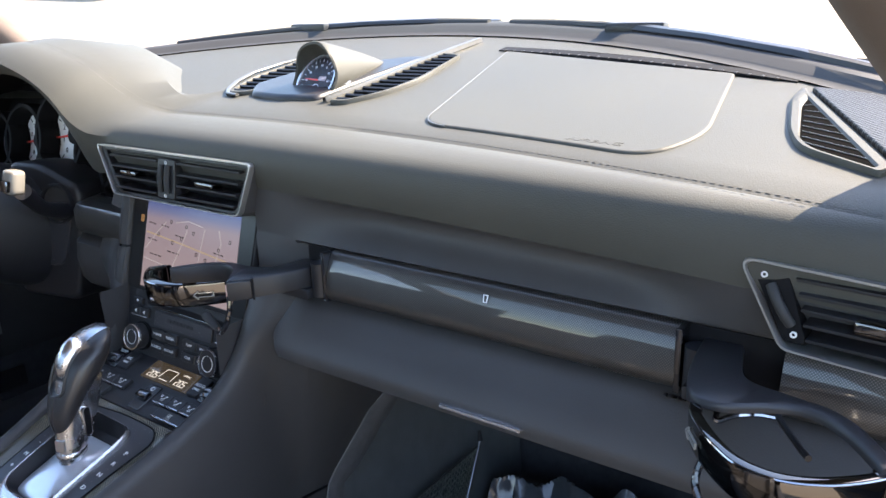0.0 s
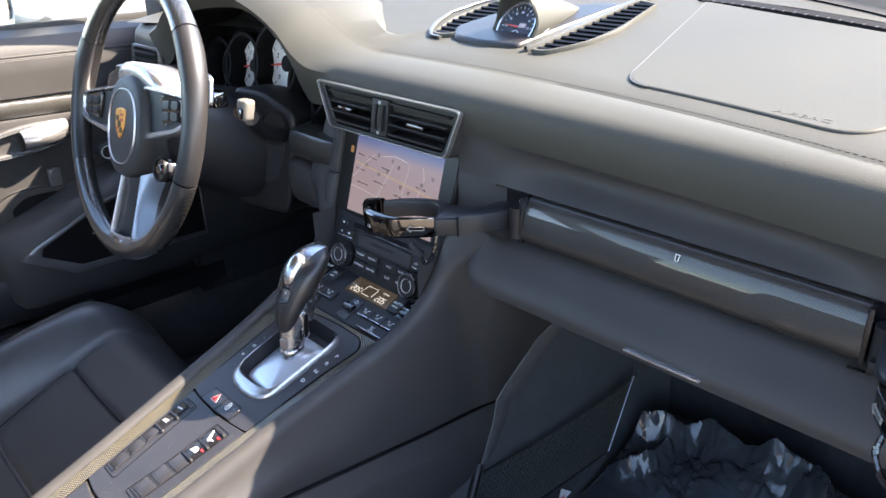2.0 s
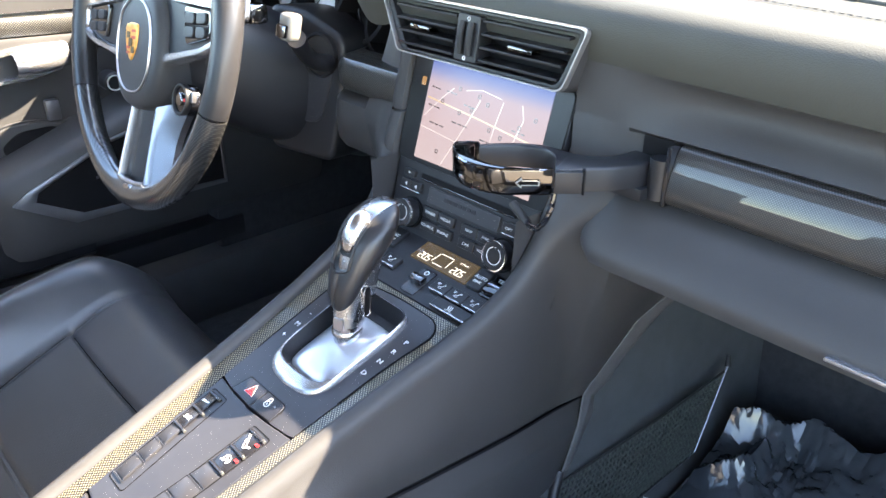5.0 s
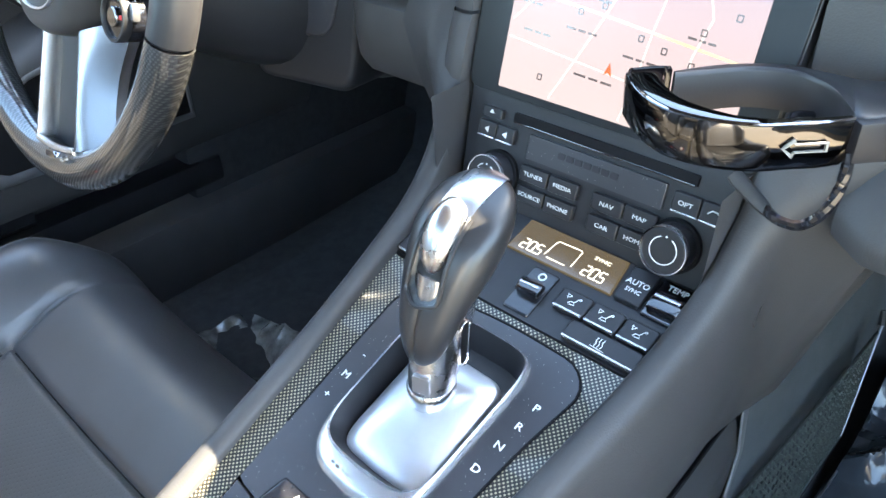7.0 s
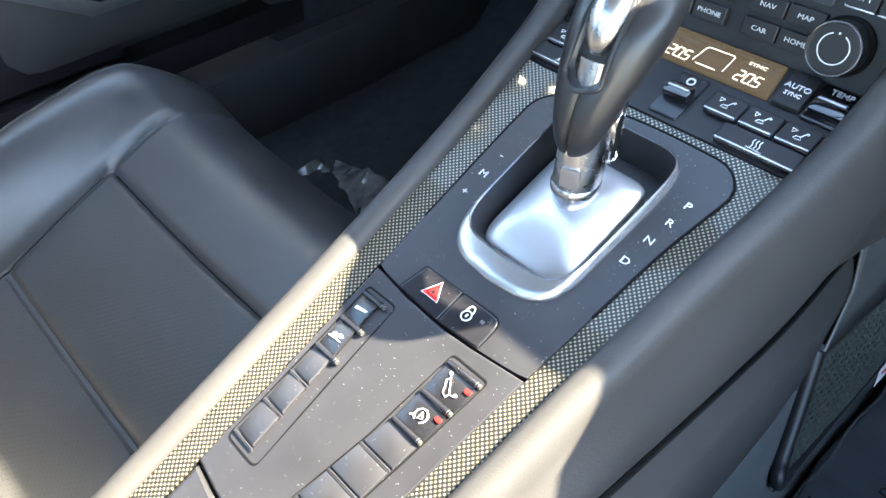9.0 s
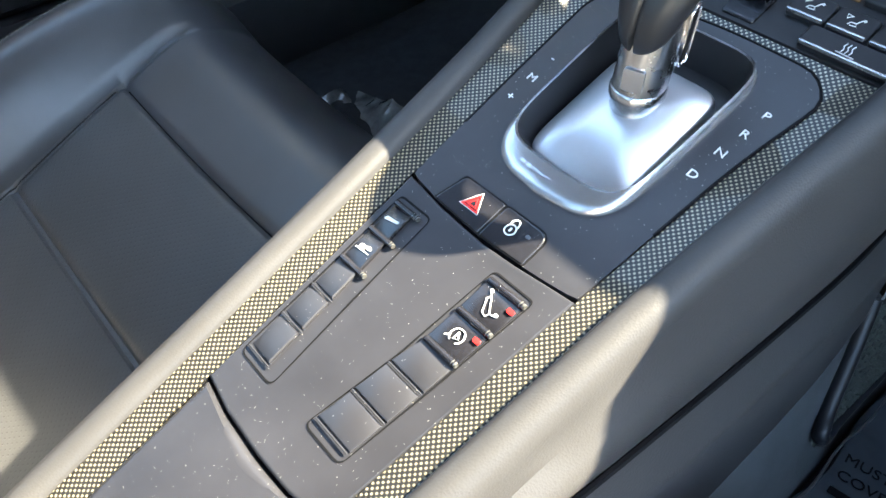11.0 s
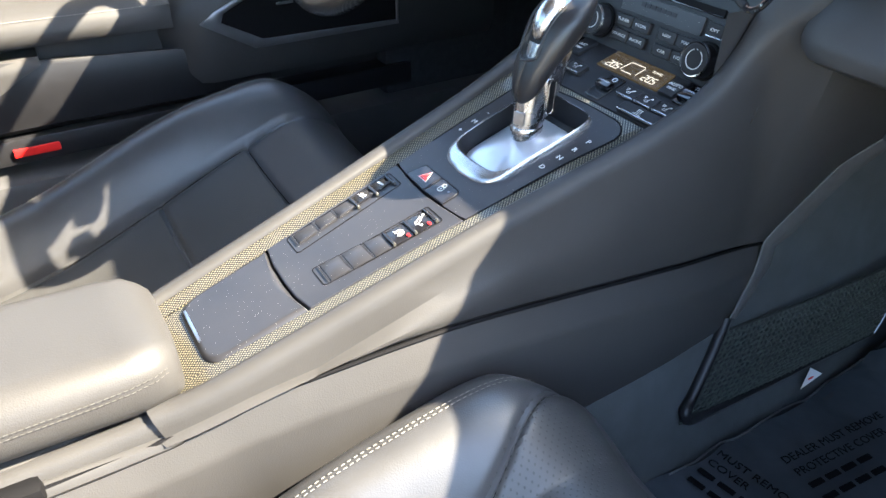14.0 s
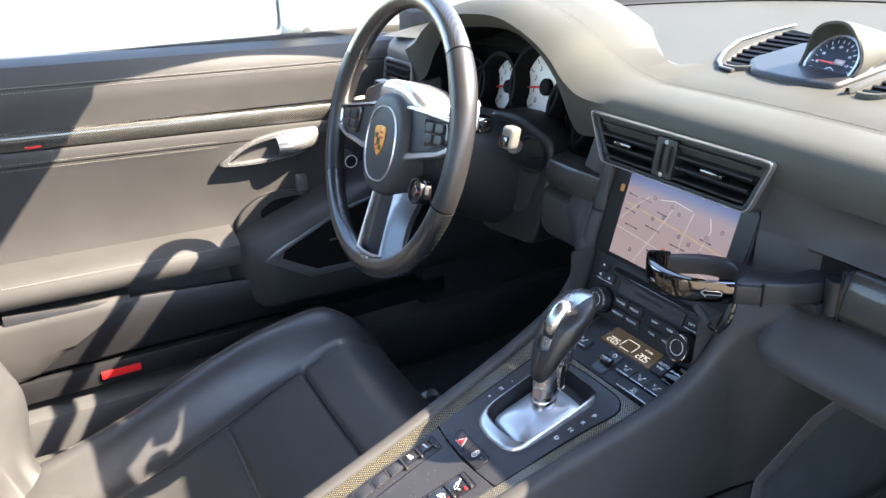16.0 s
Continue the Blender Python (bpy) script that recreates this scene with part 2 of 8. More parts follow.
LEATHER = mat("black leather", (0.0418, 0.0407, 0.0414), 0.48, grain=0.16, scale=900, spec=0.28, vary=0.12, vscale=9, kind="leather", rvary=0.06)
DASH = mat("grained dashboard leather", (0.0430, 0.0428, 0.0370), 0.58, grain=0.24, scale=850, spec=0.25, vary=0.1, vscale=7, kind="leather", rvary=0.05)
SEAT = mat("seat leather", (0.047, 0.047, 0.050), 0.34, grain=0.16, scale=800, spec=0.70, vary=0.15, vscale=14, kind="leather", rvary=0.08)
PLASTIC = mat("black plastic", (0.013, 0.013, 0.015), 0.42, spec=0.36, grain=0.15, scale=1500, vary=0.15, vscale=30, rvary=0.06)
SATIN = mat("dusty satin black panel", (0.022, 0.022, 0.026), 0.38, grain=0.06, scale=1200, vary=0.2, vscale=25, rvary=0.08, dust=0.85)
GLOSS = mat("gloss black", (0.008, 0.008, 0.010), 0.1, vary=0.2, vscale=40, coat=0.6)
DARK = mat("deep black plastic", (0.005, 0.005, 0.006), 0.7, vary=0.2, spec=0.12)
RUBBER = mat("rubber", (0.012, 0.012, 0.012), 0.7, grain=0.2, scale=600, vary=0.2)
CHROME = mat("chrome", (0.86, 0.86, 0.88), 0.07, 1.0, vary=0.03, vscale=30)
SATINCHROME = mat("satin chrome", (0.58, 0.58, 0.60), 0.32, 1.0, vary=0.03, vscale=30)
BLACKCHROME = mat("black chrome", (0.115, 0.11, 0.108), 0.06, 1.0, vary=0.05)
DARKCHROME = mat("dark chrome", (0.25, 0.25, 0.27), 0.08, 1.0, vary=0.05)
SILVER = mat("galvano silver paint", (0.46, 0.46, 0.48), 0.27, 0.85, vary=0.05, vscale=60, grain=0.03, scale=2500)
ALU = mat("satin aluminium", (0.60, 0.61, 0.64), 0.20, 0.95, vary=0.05, vscale=35, rvary=0.05)
PLATE = mat("brushed plate aluminium", (0.60, 0.62, 0.66), 0.30, 0.72, vary=0.05, vscale=35, rvary=0.05)
GREY = mat("dark grey satin frame", (0.17, 0.17, 0.18), 0.32, 0.7, vary=0.08, vscale=40)
CORD_HEM = mat("dark cord hem", (0.030, 0.033, 0.032), 0.7, vary=0.2, vscale=200)
FELT = mat("grey-black tunnel felt", (0.058, 0.063, 0.065), 0.95, grain=0.9, scale=900, vary=0.14, vscale=30)
CARPET = mat("black carpet", (0.026, 0.027, 0.030), 0.95, grain=1.0, scale=700, vary=0.3, vscale=60)
STITCH = mat("grey thread", (0.070, 0.068, 0.063), 0.7, vary=0.15, vscale=300)
THREAD = mat("pale grey thread", (0.20, 0.19, 0.17), 0.7, vary=0.15, vscale=300)
WHITE = mat("white print", (0.62, 0.62, 0.61), 0.5, vary=0.04)
RED = mat("red plastic", (0.6, 0.02, 0.02), 0.3, vary=0.1)
CARBON = weave_mat("carbon fibre across", 0.0010, (0.006, 0.0055, 0.005), (0.052, 0.043, 0.038), (0, 2), coat=0.6)
# the golden light tone paints sun glints into the console weave
CARBON_C = weave_mat("console carbon with sun glints", 0.0015, (0.005, 0.005, 0.005), (0.27, 0.236, 0.162), (0, 1), coat=0.30)
CARBON_D = weave_mat("carbon fibre door", 0.0019, (0.012, 0.012, 0.013), (0.12, 0.115, 0.10), (1, 2))
CHROMECAP = mat("brushed chrome", (0.52, 0.52, 0.54), 0.27, 1.0, vary=0.04, vscale=60, rvary=0.03)
GLOSSKEY = mat("glossy key plastic", (0.012, 0.012, 0.015), 0.24, vary=0.2, vscale=60, rvary=0.05, dust=0.3)
GLASS = glass_mat("window glass")
CONCRETE = mat("pale concrete", (0.185, 0.156, 0.115), 0.85, grain=0.4, scale=60, vary=0.1, vscale=0.6)
YELLOW = mat("yellow paint", (0.75, 0.55, 0.03), 0.5, vary=0.1)
PAINT = mat("white car paint", (0.75, 0.76, 0.78), 0.25, coat=1.0, vary=0.02)
HEADLINER = mat("headliner cloth", (0.10, 0.078, 0.068), 0.9, grain=0.5, scale=900, vary=0.1)
INK_PAINT = mat("black print", (0.02, 0.02, 0.02), 0.5, vary=0.1)
GOLD = mat("gold enamel", (0.78, 0.36, 0.08), 0.35, 0.35, vary=0.25, vscale=120)
GRIP_LEATHER = mat("polished grip leather", (0.020, 0.019, 0.020), 0.36, grain=0.06, scale=900, vary=0.15, vscale=30, rvary=0.05)
WHEEL_METAL = mat("satin wheel metal", (0.21, 0.21, 0.222), 0.24, 0.9, vary=0.05, vscale=60)
SCREEN_GLASS = mat("anti-glare black glass", (0.006, 0.006, 0.007), 0.3, vary=0.2, spec=0.25)
PALE = mat("pale satin trim", (0.048, 0.048, 0.045), 0.42, vary=0.06, vscale=40)
FRAME = mat("silver vent frame", (0.26, 0.25, 0.24), 0.33, 0.7, vary=0.06, vscale=40)

# ---- the setting ----
def slope(y):
    return 0.10 * y - 0.02


ground_bm = bmesh.new()
gx = [-1500, -300, -60, -15, -5, 0, 5, 15, 60, 300, 1500]
gv = [[ground_bm.verts.new((x, y, slope(y))) for x in gx] for y in gx]
for r0, r1 in zip(gv, gv[1:]):
    for k in range(len(gx) - 1):
        ground_bm.faces.new((r0[k], r0[k + 1], r1[k + 1], r1[k]))
ground = tagged(part("ground", ground_bm, CONCRETE), "sunlit pale concrete parking lot", "ground", kind="structure")


def ws_base(x):
    return 0.735 - 0.68 * x * x


def ws_head(x):
    return 0.09 - 0.13 * x * x


XS = [-0.72 + 1.44 * k / 24 for k in range(25)]
shell_thing = thing("car_shell", "white coupe body round the black cabin, passenger door open", "car")
floor_bm = loft([[(x, y, z) for x in (-0.80, -0.2, 0.2, 0.80)] for y, z in ((-1.45, 0.24), (-0.1, 0.22), (0.45, 0.22), (0.70, 0.232), (0.745, 0.27), (0.80, 0.45), (0.88, 0.75), (0.90, 0.93))])
tagged(part("floor", floor_bm, CARPET), "black carpet on the cabin floor and toe board", "floor", kind="structure")
roof_rows = []
for y, zc in ((0.09, 1.207), (-0.1, 1.245), (-0.5, 1.27), (-0.85, 1.25)):
    roof_rows.append([(x, y - (0.13 * x * x if y > 0 else 0.1 * x * x), zc - 0.14 * x * x) for x in [-0.58 + 1.16 * k / 16 for k in range(17)]])
part("headliner", shell(roof_rows, (0, 0, 0.03)), HEADLINER, shell_thing, "dark cloth roof lining")
part("roof_panel", shell([[(p[0] * 1.05, p[1], p[2] + 0.034) for p in r] for r in roof_rows], (0, 0, 0.006)), PAINT, shell_thing)
for s in (-1, 1):
    foot = [(-0.74, 0.56, 0.885), (-0.712, 0.45, 0.985), (-0.682, 0.33, 1.085), (-0.648, 0.22, 1.160)] if s < 0 else [(0.745, 0.52, 0.905), (0.690, 0.37, 0.940), (0.660, 0.28, 0.967), (0.636, 0.20, 1.012), (0.600, 0.11, 1.085)]
    pts = spline(foot + ([(-0.60, 0.08, 1.205), (-0.585, -0.12, 1.215)] if s < 0 else [(0.562, 0.03, 1.172), (0.57, -0.12, 1.20)]), 6)
    part("a_pillar", tube(pts, 0.034 if s < 0 else 0.032, 14, 0.9), HEADLINER, shell_thing, "cloth-covered windscreen pillar")
    part("side_rail", tube(spline([(s * 0.585, -0.05, 1.19), (s * 0.60, -0.4, 1.235), (s * 0.60, -0.9, 1.215), (s * 0.62, -1.4, 1.05)], 5), 0.035, 10), PAINT, shell_thing)
    part("kick_panel", box(s * 0.735, 0.33, 0.2, s * 0.80, 0.95, 0.93, 0.01), CARPET, shell_thing)
    part("sill", box(s * 0.70, -1.2, 0.18, s * 0.80, 0.8, 0.335, 0.015), mat("grey sill trim", (0.055, 0.055, 0.058), 0.5, grain=0.1, vary=0.15), shell_thing)
    part("quarter_panel", loft([[(s * 0.78, -0.95, 0.2), (s * 0.80, -0.95, 0.6), (s * 0.80, -0.95, 0.88)], [(s * 0.74, -1.45, 0.2), (s * 0.78, -1.45, 0.6), (s * 0.75, -1.45, 0.9)]]), HEADLINER, shell_thing)
    part("rear_pillar", tube(spline([(s * 0.56, -0.84, 1.215), (s * 0.62, -1.15, 1.08), (s * 0.70, -1.45, 0.90)], 5), 0.05, 10), HEADLINER, shell_thing)
part("rear_bulkhead", loft([[(x, -1.42, z) for x in (-0.8, 0, 0.8)] for z in (0.2, 0.6, 0.86)]), CARPET, shell_thing)
rear_glass = part("rear_window", loft([[(x * 1.0, -0.84 - 0.1 * x * x, 1.255 - 0.14 * x * x) for x in (-0.55, -0.3, 0, 0.3, 0.55)], [(x * 1.25, -1.44, 0.88) for x in (-0.55, -0.3, 0, 0.3, 0.55)]]), glass_mat("tinted rear glass", (0.6, 0.64, 0.63)), shell_thing, "tinted rear window")
rear_glass.visible_shadow = False
windshield = part("windshield", loft([[(x * (1 + 0.03 * t), (1 - t) * ws_head(x) + t * ws_base(x) + 0.01, (1 - t) * (1.205 - 0.14 * x * x) + t * 0.97 - 0.03 * t * (1 - t)) for x in [-0.60 + 0.07 * t2 * 0 + 1.2 * t2 / 20 for t2 in range(21)]] for t in [k / 8 for k in range(9)]]), GLASS, shell_thing, "clear windscreen")
windshield.visible_shadow = False
part("cowl", loft([[(x, ws_base(x) + d, 0.91 + 0.16 * (ws_base(x) - 0.37) + z) for x in XS] for d, z in ((-0.012, 0.0), (0.004, 0.004), (0.012, 0.012), (0.035, 0.017), (0.06, 0.017), (0.09, 0.004), (0.10, -0.03))]), RUBBER, shell_thing, "black scuttle panel under the wipers")
part("bonnet", loft([[(x * 1.1, ws_base(x) + d, z - 0.10 * x * x) for x in XS] for d, z in ((0.085, 0.956), (0.12, 0.952), (0.4, 0.895), (0.8, 0.78), (1.2, 0.60))]), PAINT, shell_thing)

# low concrete kerb with a yellow post, far across the lot
kerb_bm = box(-11, -0.5, -1.0, 11, 0.5, 0.42, 0.03)
kerb = part("kerb", kerb_bm, CONCRETE)
kerb.matrix_world = Matrix.Translation((-32.5, 17.6, slope(17.6))) @ pose(0, 0, 0, 0, 0, 165.3)
tagged(kerb, "low pale concrete kerb across the lot", "kerb", kind="structure")
post_bm = plate(disc(0, 0, 0.11, 16), -0.2, 1.1, bevel=0.02)
post = part("post", post_bm, YELLOW)
post.matrix_world = Matrix.Translation((-21.9, 14.7, slope(14.7)))
tagged(post, "yellow painted steel guard post at the kerb's end", "post")

# ---- dashboard ----
dashboard = thing("dashboard", "black stitched leather dashboard with carbon trim, sunlit on top", "dashboard")
DM = frame_of((0, 0.37, 0.91), (1, 0, 0), (0, 1, 0.16))


def top_z(y):
    return 0.91 + 0.16 * (y - 0.37)


def lip(x):
    return 0.327 - 0.18 * x * x


XD = [-0.735 + 1.47 * k / 60 for k in range(61)]


def fullness(x):
    """How far the lip swells towards the seats."""
    return (lip(x) - (0.253 - 0.04 * x * x)) / 0.074


def pad_front(x):
    """Front edge of the flat top, under the hood on the driver's side."""
    return lip(x) + 0.12 - 0.085 * ease((-0.10 - x) / 0.035)


rows = []
for k in (0.0, 0.3, 0.6, 1.0):
    rows.append([(x, (ws_base(x) - 0.01) * (1 - k) + min(pad_front(x), ws_base(x) - 0.02) * k, top_z((ws_base(x) - 0.01) * (1 - k) + min(pad_front(x), ws_base(x) - 0.02) * k)) for x in XD])
part("top_pad", loft(rows), DASH, dashboard, "flat grained leather top")

# the lip, which swells into the hood over the instruments
def lip_profile(x):
    k = fullness(x)
    y0 = lip(x)
    z0 = top_z(y0)
    res = [(x, y0 + d, top_z(y0 + d)) for d in (0.12, 0.04, 0.008)]
    return res + [(x, y0 + d * k, z0 + dz) for d, dz in ((0.0, -0.0025), (-0.008, -0.0008), (-0.030, -0.0022), (-0.054, -0.0056), (-0.0665, -0.0108), (-0.0730, -0.0188), (-0.0748, -0.030), (-0.0732, -0.043), (-0.069, -0.053))]


HOOD = [  # opening edge, nose, seam, crest, back
    ((-0.168, 0.266, 0.835), (-0.152, 0.248, 0.886), (-0.142, 0.318, 0.912), (-0.137, 0.350, 0.913), (-0.131, 0.374, 0.908)),
    ((-0.194, 0.266, 0.850), (-0.187, 0.247, 0.900), (-0.186, 0.315, 0.932), (-0.190, 0.362, 0.936), (-0.196, 0.418, 0.914)),
    ((-0.226, 0.266, 0.893), (-0.222, 0.247, 0.926), (-0.228, 0.312, 0.953), (-0.240, 0.380, 0.957), (-0.262, 0.468, 0.922)),
    ((-0.276, 0.266, 0.928), (-0.280, 0.247, 0.950), (-0.290, 0.310, 0.972), (-0.300, 0.390, 0.974), (-0.320, 0.512, 0.930)),
    ((-0.350, 0.266, 0.944), (-0.355, 0.247, 0.962), (-0.360, 0.308, 0.982), (-0.366, 0.400, 0.983), (-0.380, 0.528, 0.932)),
]
stations = [lip_profile(x) for x in [0.735 - 0.835 * k / 40 for k in range(41)]]


def hood_profile(c):
    e, n_, l_, c_, b_ = [Vector(v) for v in c]
    up = Vector((0, 0, 1))
    return [b_, b_.lerp(c_, 0.55) + up * 0.010, c_ + (l_ - c_) * 0.55 + up * 0.002, l_ + up * -0.0015, l_.lerp(n_, 0.1) + up * 0.001, l_.lerp(n_, 0.38) + up * 0.006, l_.lerp(n_, 0.68) + up * 0.007, l_.lerp(n_, 0.9) + up * 0.003, n_, n_.lerp(e, 0.35) + Vector((0, -0.002, 0)), n_.lerp(e, 0.8), e]


half_hood = [hood_profile(c) for c in HOOD]
mirrored = [[Vector((-0.76 - p.x, p.y, p.z)) for p in r] for r in reversed(half_hood[:-1])]
control = half_hood + mirrored
columns = [spline([stations[-2][i], stations[-1][i]] + [r[i] for r in control], 4)[4:] for i in range(12)]
hood_rows = [[columns[i][k] for i in range(12)] for k in range(len(columns[0]))]
all_rows = stations + hood_rows[1:]
part("lip_and_hood", loft(all_rows), DASH, dashboard, "stitched leather lip swelling into the instrument hood")
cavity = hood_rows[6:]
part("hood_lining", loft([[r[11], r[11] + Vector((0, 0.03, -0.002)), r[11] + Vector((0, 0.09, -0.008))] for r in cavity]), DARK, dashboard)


def stitch_row(pts, every, length, r=0.00045, up=(0, 0, 1)):
    """Short raised threads along a line."""
    bm = bmesh.new()
    r, length = r * 0.75, length * 0.82
    pts = [Vector(p) for p in pts]
    acc = 0.0
    for a, b in zip(pts, pts[1:]):
        d = b - a
        L = d.length
        while acc < L:
            p = a + d * (acc / L)
            q = p + d.normalized() * length
            side = d.cross(Vector(up)).normalized() * r
            u = Vector(up) * r * 0.45
            v = [bm.verts.new(c) for c in (p - side, p + u, p + side, q + side, q + u, q - side)]
            bm.faces.new((v[0], v[1], v[4], v[5]))
            bm.faces.new((v[1], v[2], v[3], v[4]))
            acc += every
        acc -= L
    return bm


for idx, far_ in ((2, 0.0052), (4, 0.0052)):
    tagged(part("stitching", stitch_row([Vector(r[3]) + (Vector(r[idx]) - Vector(r[3])).normalized() * far_ + Vector((0, 0, 0.0003)) for r in all_rows[3:-10]], 0.0062, 0.0044, 0.00055), STITCH, dashboard), "grey thread", kind="stuff")

# passenger face: recess, shelf for the trim, glovebox
XP = [0.106 + 0.634 * k / 48 for k in range(49)]


def face_y(x, t):
    """Depth of the face under the lip, t from the lip down to the trim: a soft scoop between the vents."""
    k = fullness(x)
    start = lip(x) - 0.069 * k
    scoop = 0.020 * ease((x - 0.13) / 0.13) * (1 - ease((x - 0.47) / 0.09))
    return start * (1 - t) + 0.257 * t + scoop * math.sin(math.pi * t ** 0.75)


rows = []
for t in [k / 14 for k in range(15)]:
    rows.append([(x, face_y(x, t), (top_z(lip(x)) - 0.053) * (1 - t) + 0.8055 * t) for x in XP])
for y, z in ((0.262, 0.802), (0.262, 0.757), (0.258, 0.753)):
    rows.append([(x, y - (0.262 - 0.2555) * (1 - ease((x - 0.150) / 0.02)), z) for x in XP])
part("face_panel", loft(rows), LEATHER, dashboard, "smooth leather face under the lip")
rows = []
for y, z in ((0.262, 0.756), (0.252, 0.7535), (0.243, 0.745), (0.228, 0.728), (0.217, 0.716), (0.2155, 0.709), (0.219, 0.700), (0.235, 0.692), (0.30, 0.675), (0.36, 0.66)):
    rows.append([(x, y + 0.02 * (1 - ease((x - 0.135) / 0.03)) - 0.01 * ease((x - 0.6) / 0.1), z) for x in [0.140 + 0.60 * k / 30 for k in range(31)]])
part("glovebox_door", loft(rows), LEATHER, dashboard, "smooth black leather glovebox lid")
# sunlight on the lid's lower edge, built as a thin silver strip
part("glovebox_lit_edge", box(0.352, 0.2112, 0.7080, 0.425, 0.222, 0.7108, 0.001), SILVER, dashboard, "sunlit stretch of the glovebox's lower edge, put on as a silver strip")


# carbon trim strip that hides the cup holders
def trim_strip(x0, x1):
    rows = []
    for x in [x0 + (x1 - x0) * k / 12 for k in range(13)]:
        rows.append([(x, y, z) for y, z in ((0.263, 0.803), (0.258, 0.8035), (0.2535, 0.801), (0.2505, 0.796), (0.2465, 0.784), (0.2435, 0.771), (0.2430, 0.765), (0.2445, 0.7605), (0.248, 0.758), (0.263, 0.757))])
    return loft(rows, closed=True)


part("trim_strip", trim_strip(0.207, 0.526), CARBON, dashboard, "lacquered carbon fibre trim")
part("trim_strip", trim_strip(0.592, 0.735), CARBON, dashboard, "lacquered carbon fibre trim")
for x in (0.2045, 0.5275):
    part("trim_end", box(x - 0.0022, 0.2435, 0.7565, x + 0.0022, 0.264, 0.8035, 0.001), GLOSS, dashboard)
part("trim_recess", box(0.172, 0.2600, 0.7575, 0.74, 0.2680, 0.8025), DARK, dashboard)
icon = frame_of((0.374, 0.2482, 0.7925), (1, 0, 0), (0, 0.3, 1)) @ Matrix.Diagonal((0.58, 0.58, 1, 1))
part("cup_symbol", ring_plate([(-0.0035, 0.0055), (0.0045, 0.0055), (0.003, -0.0055), (-0.0025, -0.0055)], [(-0.0022, 0.0042), (0.003, 0.0042), (0.002, -0.0045), (-0.0015, -0.0045)], 0, 0.0005, icon), WHITE, dashboard, "white cup symbol")

for k in range(5):
    part("emboss_mark", box(0.5190 + 0.0034 * k, 0.2445, 0.7508, 0.5215 + 0.0034 * k, 0.2490, 0.7520, 0.0002), PLASTIC, dashboard)

# airbag lid
bag = round_poly([(0.172, 0.262), (0.243, -0.024), (0.36, -0.038), (0.475, -0.058), (0.500, 0.0), (0.470, 0.182)], [0.004, 0.03, 0.05, 0.06, 0.05, 0.004], 6)
part("airbag_lid", plate(bag, -0.004, 0.0022, DM, bevel=0.0022), DASH, dashboard, "grained airbag lid with a fine raised edge")
part("lid_edge", tube([DM @ Vector((p[0] + 0.0006, p[1], 0.0016)) for p in bag[5:14]], 0.0009, 6), PALE, dashboard, "pale edge of the airbag lid")
am = DM @ Matrix.Translation((0.424, -0.038, 0.0022)) @ pose(0, 0, 0, 0, 0, -6)
lettering("lid_lettering", "AIRBAG", 0.0095, am, DASH, dashboard, depth=0.00025, squeeze=1.5)

# defrost slot along the screen
slot_rows = []
for d in (-0.007, 0.007):
    slot_rows.append([(x, 0.655 - 0.42 * x * x + d * 1.3, top_z(0.655 - 0.42 * x * x + d * 1.3) + 0.0015) for x in [0.155 + 0.375 * k / 16 for k in range(17)]])
part("defrost_slot", shell(slot_rows, (0, 0, -0.003)), DARK, dashboard)
tooth = bmesh.new()
for k in range(26):
    x = 0.165 + 0.36 * k / 26
    y = 0.646 - 0.42 * x * x
    box(x - 0.0010, y - 0.004, top_z(y) + 0.0005, x + 0.0010, y + 0.004, top_z(y) + 0.0022, bm=tooth)
tagged(part("slot_ribs", tooth, PLASTIC, dashboard), kind="stuff")


# centre stack behind the screen, and the driver's lower panels
part("stack_body", loft([[(x, y, z) for x in (-0.118, 0.118)] for y, z in ((0.232, 0.63), (0.252, 0.70), (0.276, 0.80), (0.268, 0.85), (0.262, 0.872), (0.30, 0.885))]), LEATHER, dashboard)
rows = []
for y, z in ((0.30, 0.756), (0.262, 0.752), (0.253, 0.745), (0.250, 0.725), (0.253, 0.70), (0.262, 0.688), (0.30, 0.68), (0.40, 0.67)):
    rows.append([(x, y + 0.03 * (1 - ease((x + 0.245) / 0.014)), z) for x in [-0.245 + 0.14 * k / 14 for k in range(15)]])
part("knee_panel", loft(rows), LEATHER, dashboard)
part("carbon_insert", loft([[(x, y + 0.02 * (1 - ease((x + 0.234) / 0.012)), z) for x in [-0.234 + 0.119 * k / 14 for k in range(15)]] for y, z in ((0.29, 0.797), (0.258, 0.793), (0.252, 0.785), (0.252, 0.765), (0.257, 0.758), (0.29, 0.756))]), weave_mat("carbon fibre insert", 0.0014, (0.008, 0.008, 0.008), (0.11, 0.105, 0.095), (0, 2), coat=0.5), dashboard, "lacquered carbon fibre insert")
part("lower_dash", loft([[(x, y, z) for x in (-0.74, -0.5, -0.21)] for y, z in ((0.36, 0.86), (0.33, 0.80), (0.34, 0.70), (0.40, 0.64), (0.55, 0.60))]), LEATHER, dashboard)
part("left_end_pad", loft([[(x, y + 0.030 * (abs(x + 0.665) / 0.09) ** 4, z) for x in [-0.755 + 0.18 * k / 10 for k in range(11)]] for y, z in ((0.42, 0.918), (0.33, 0.905), (0.285, 0.893), (0.268, 0.878), (0.264, 0.865), (0.268, 0.80), (0.285, 0.785), (0.34, 0.77))]), LEATHER, dashboard)
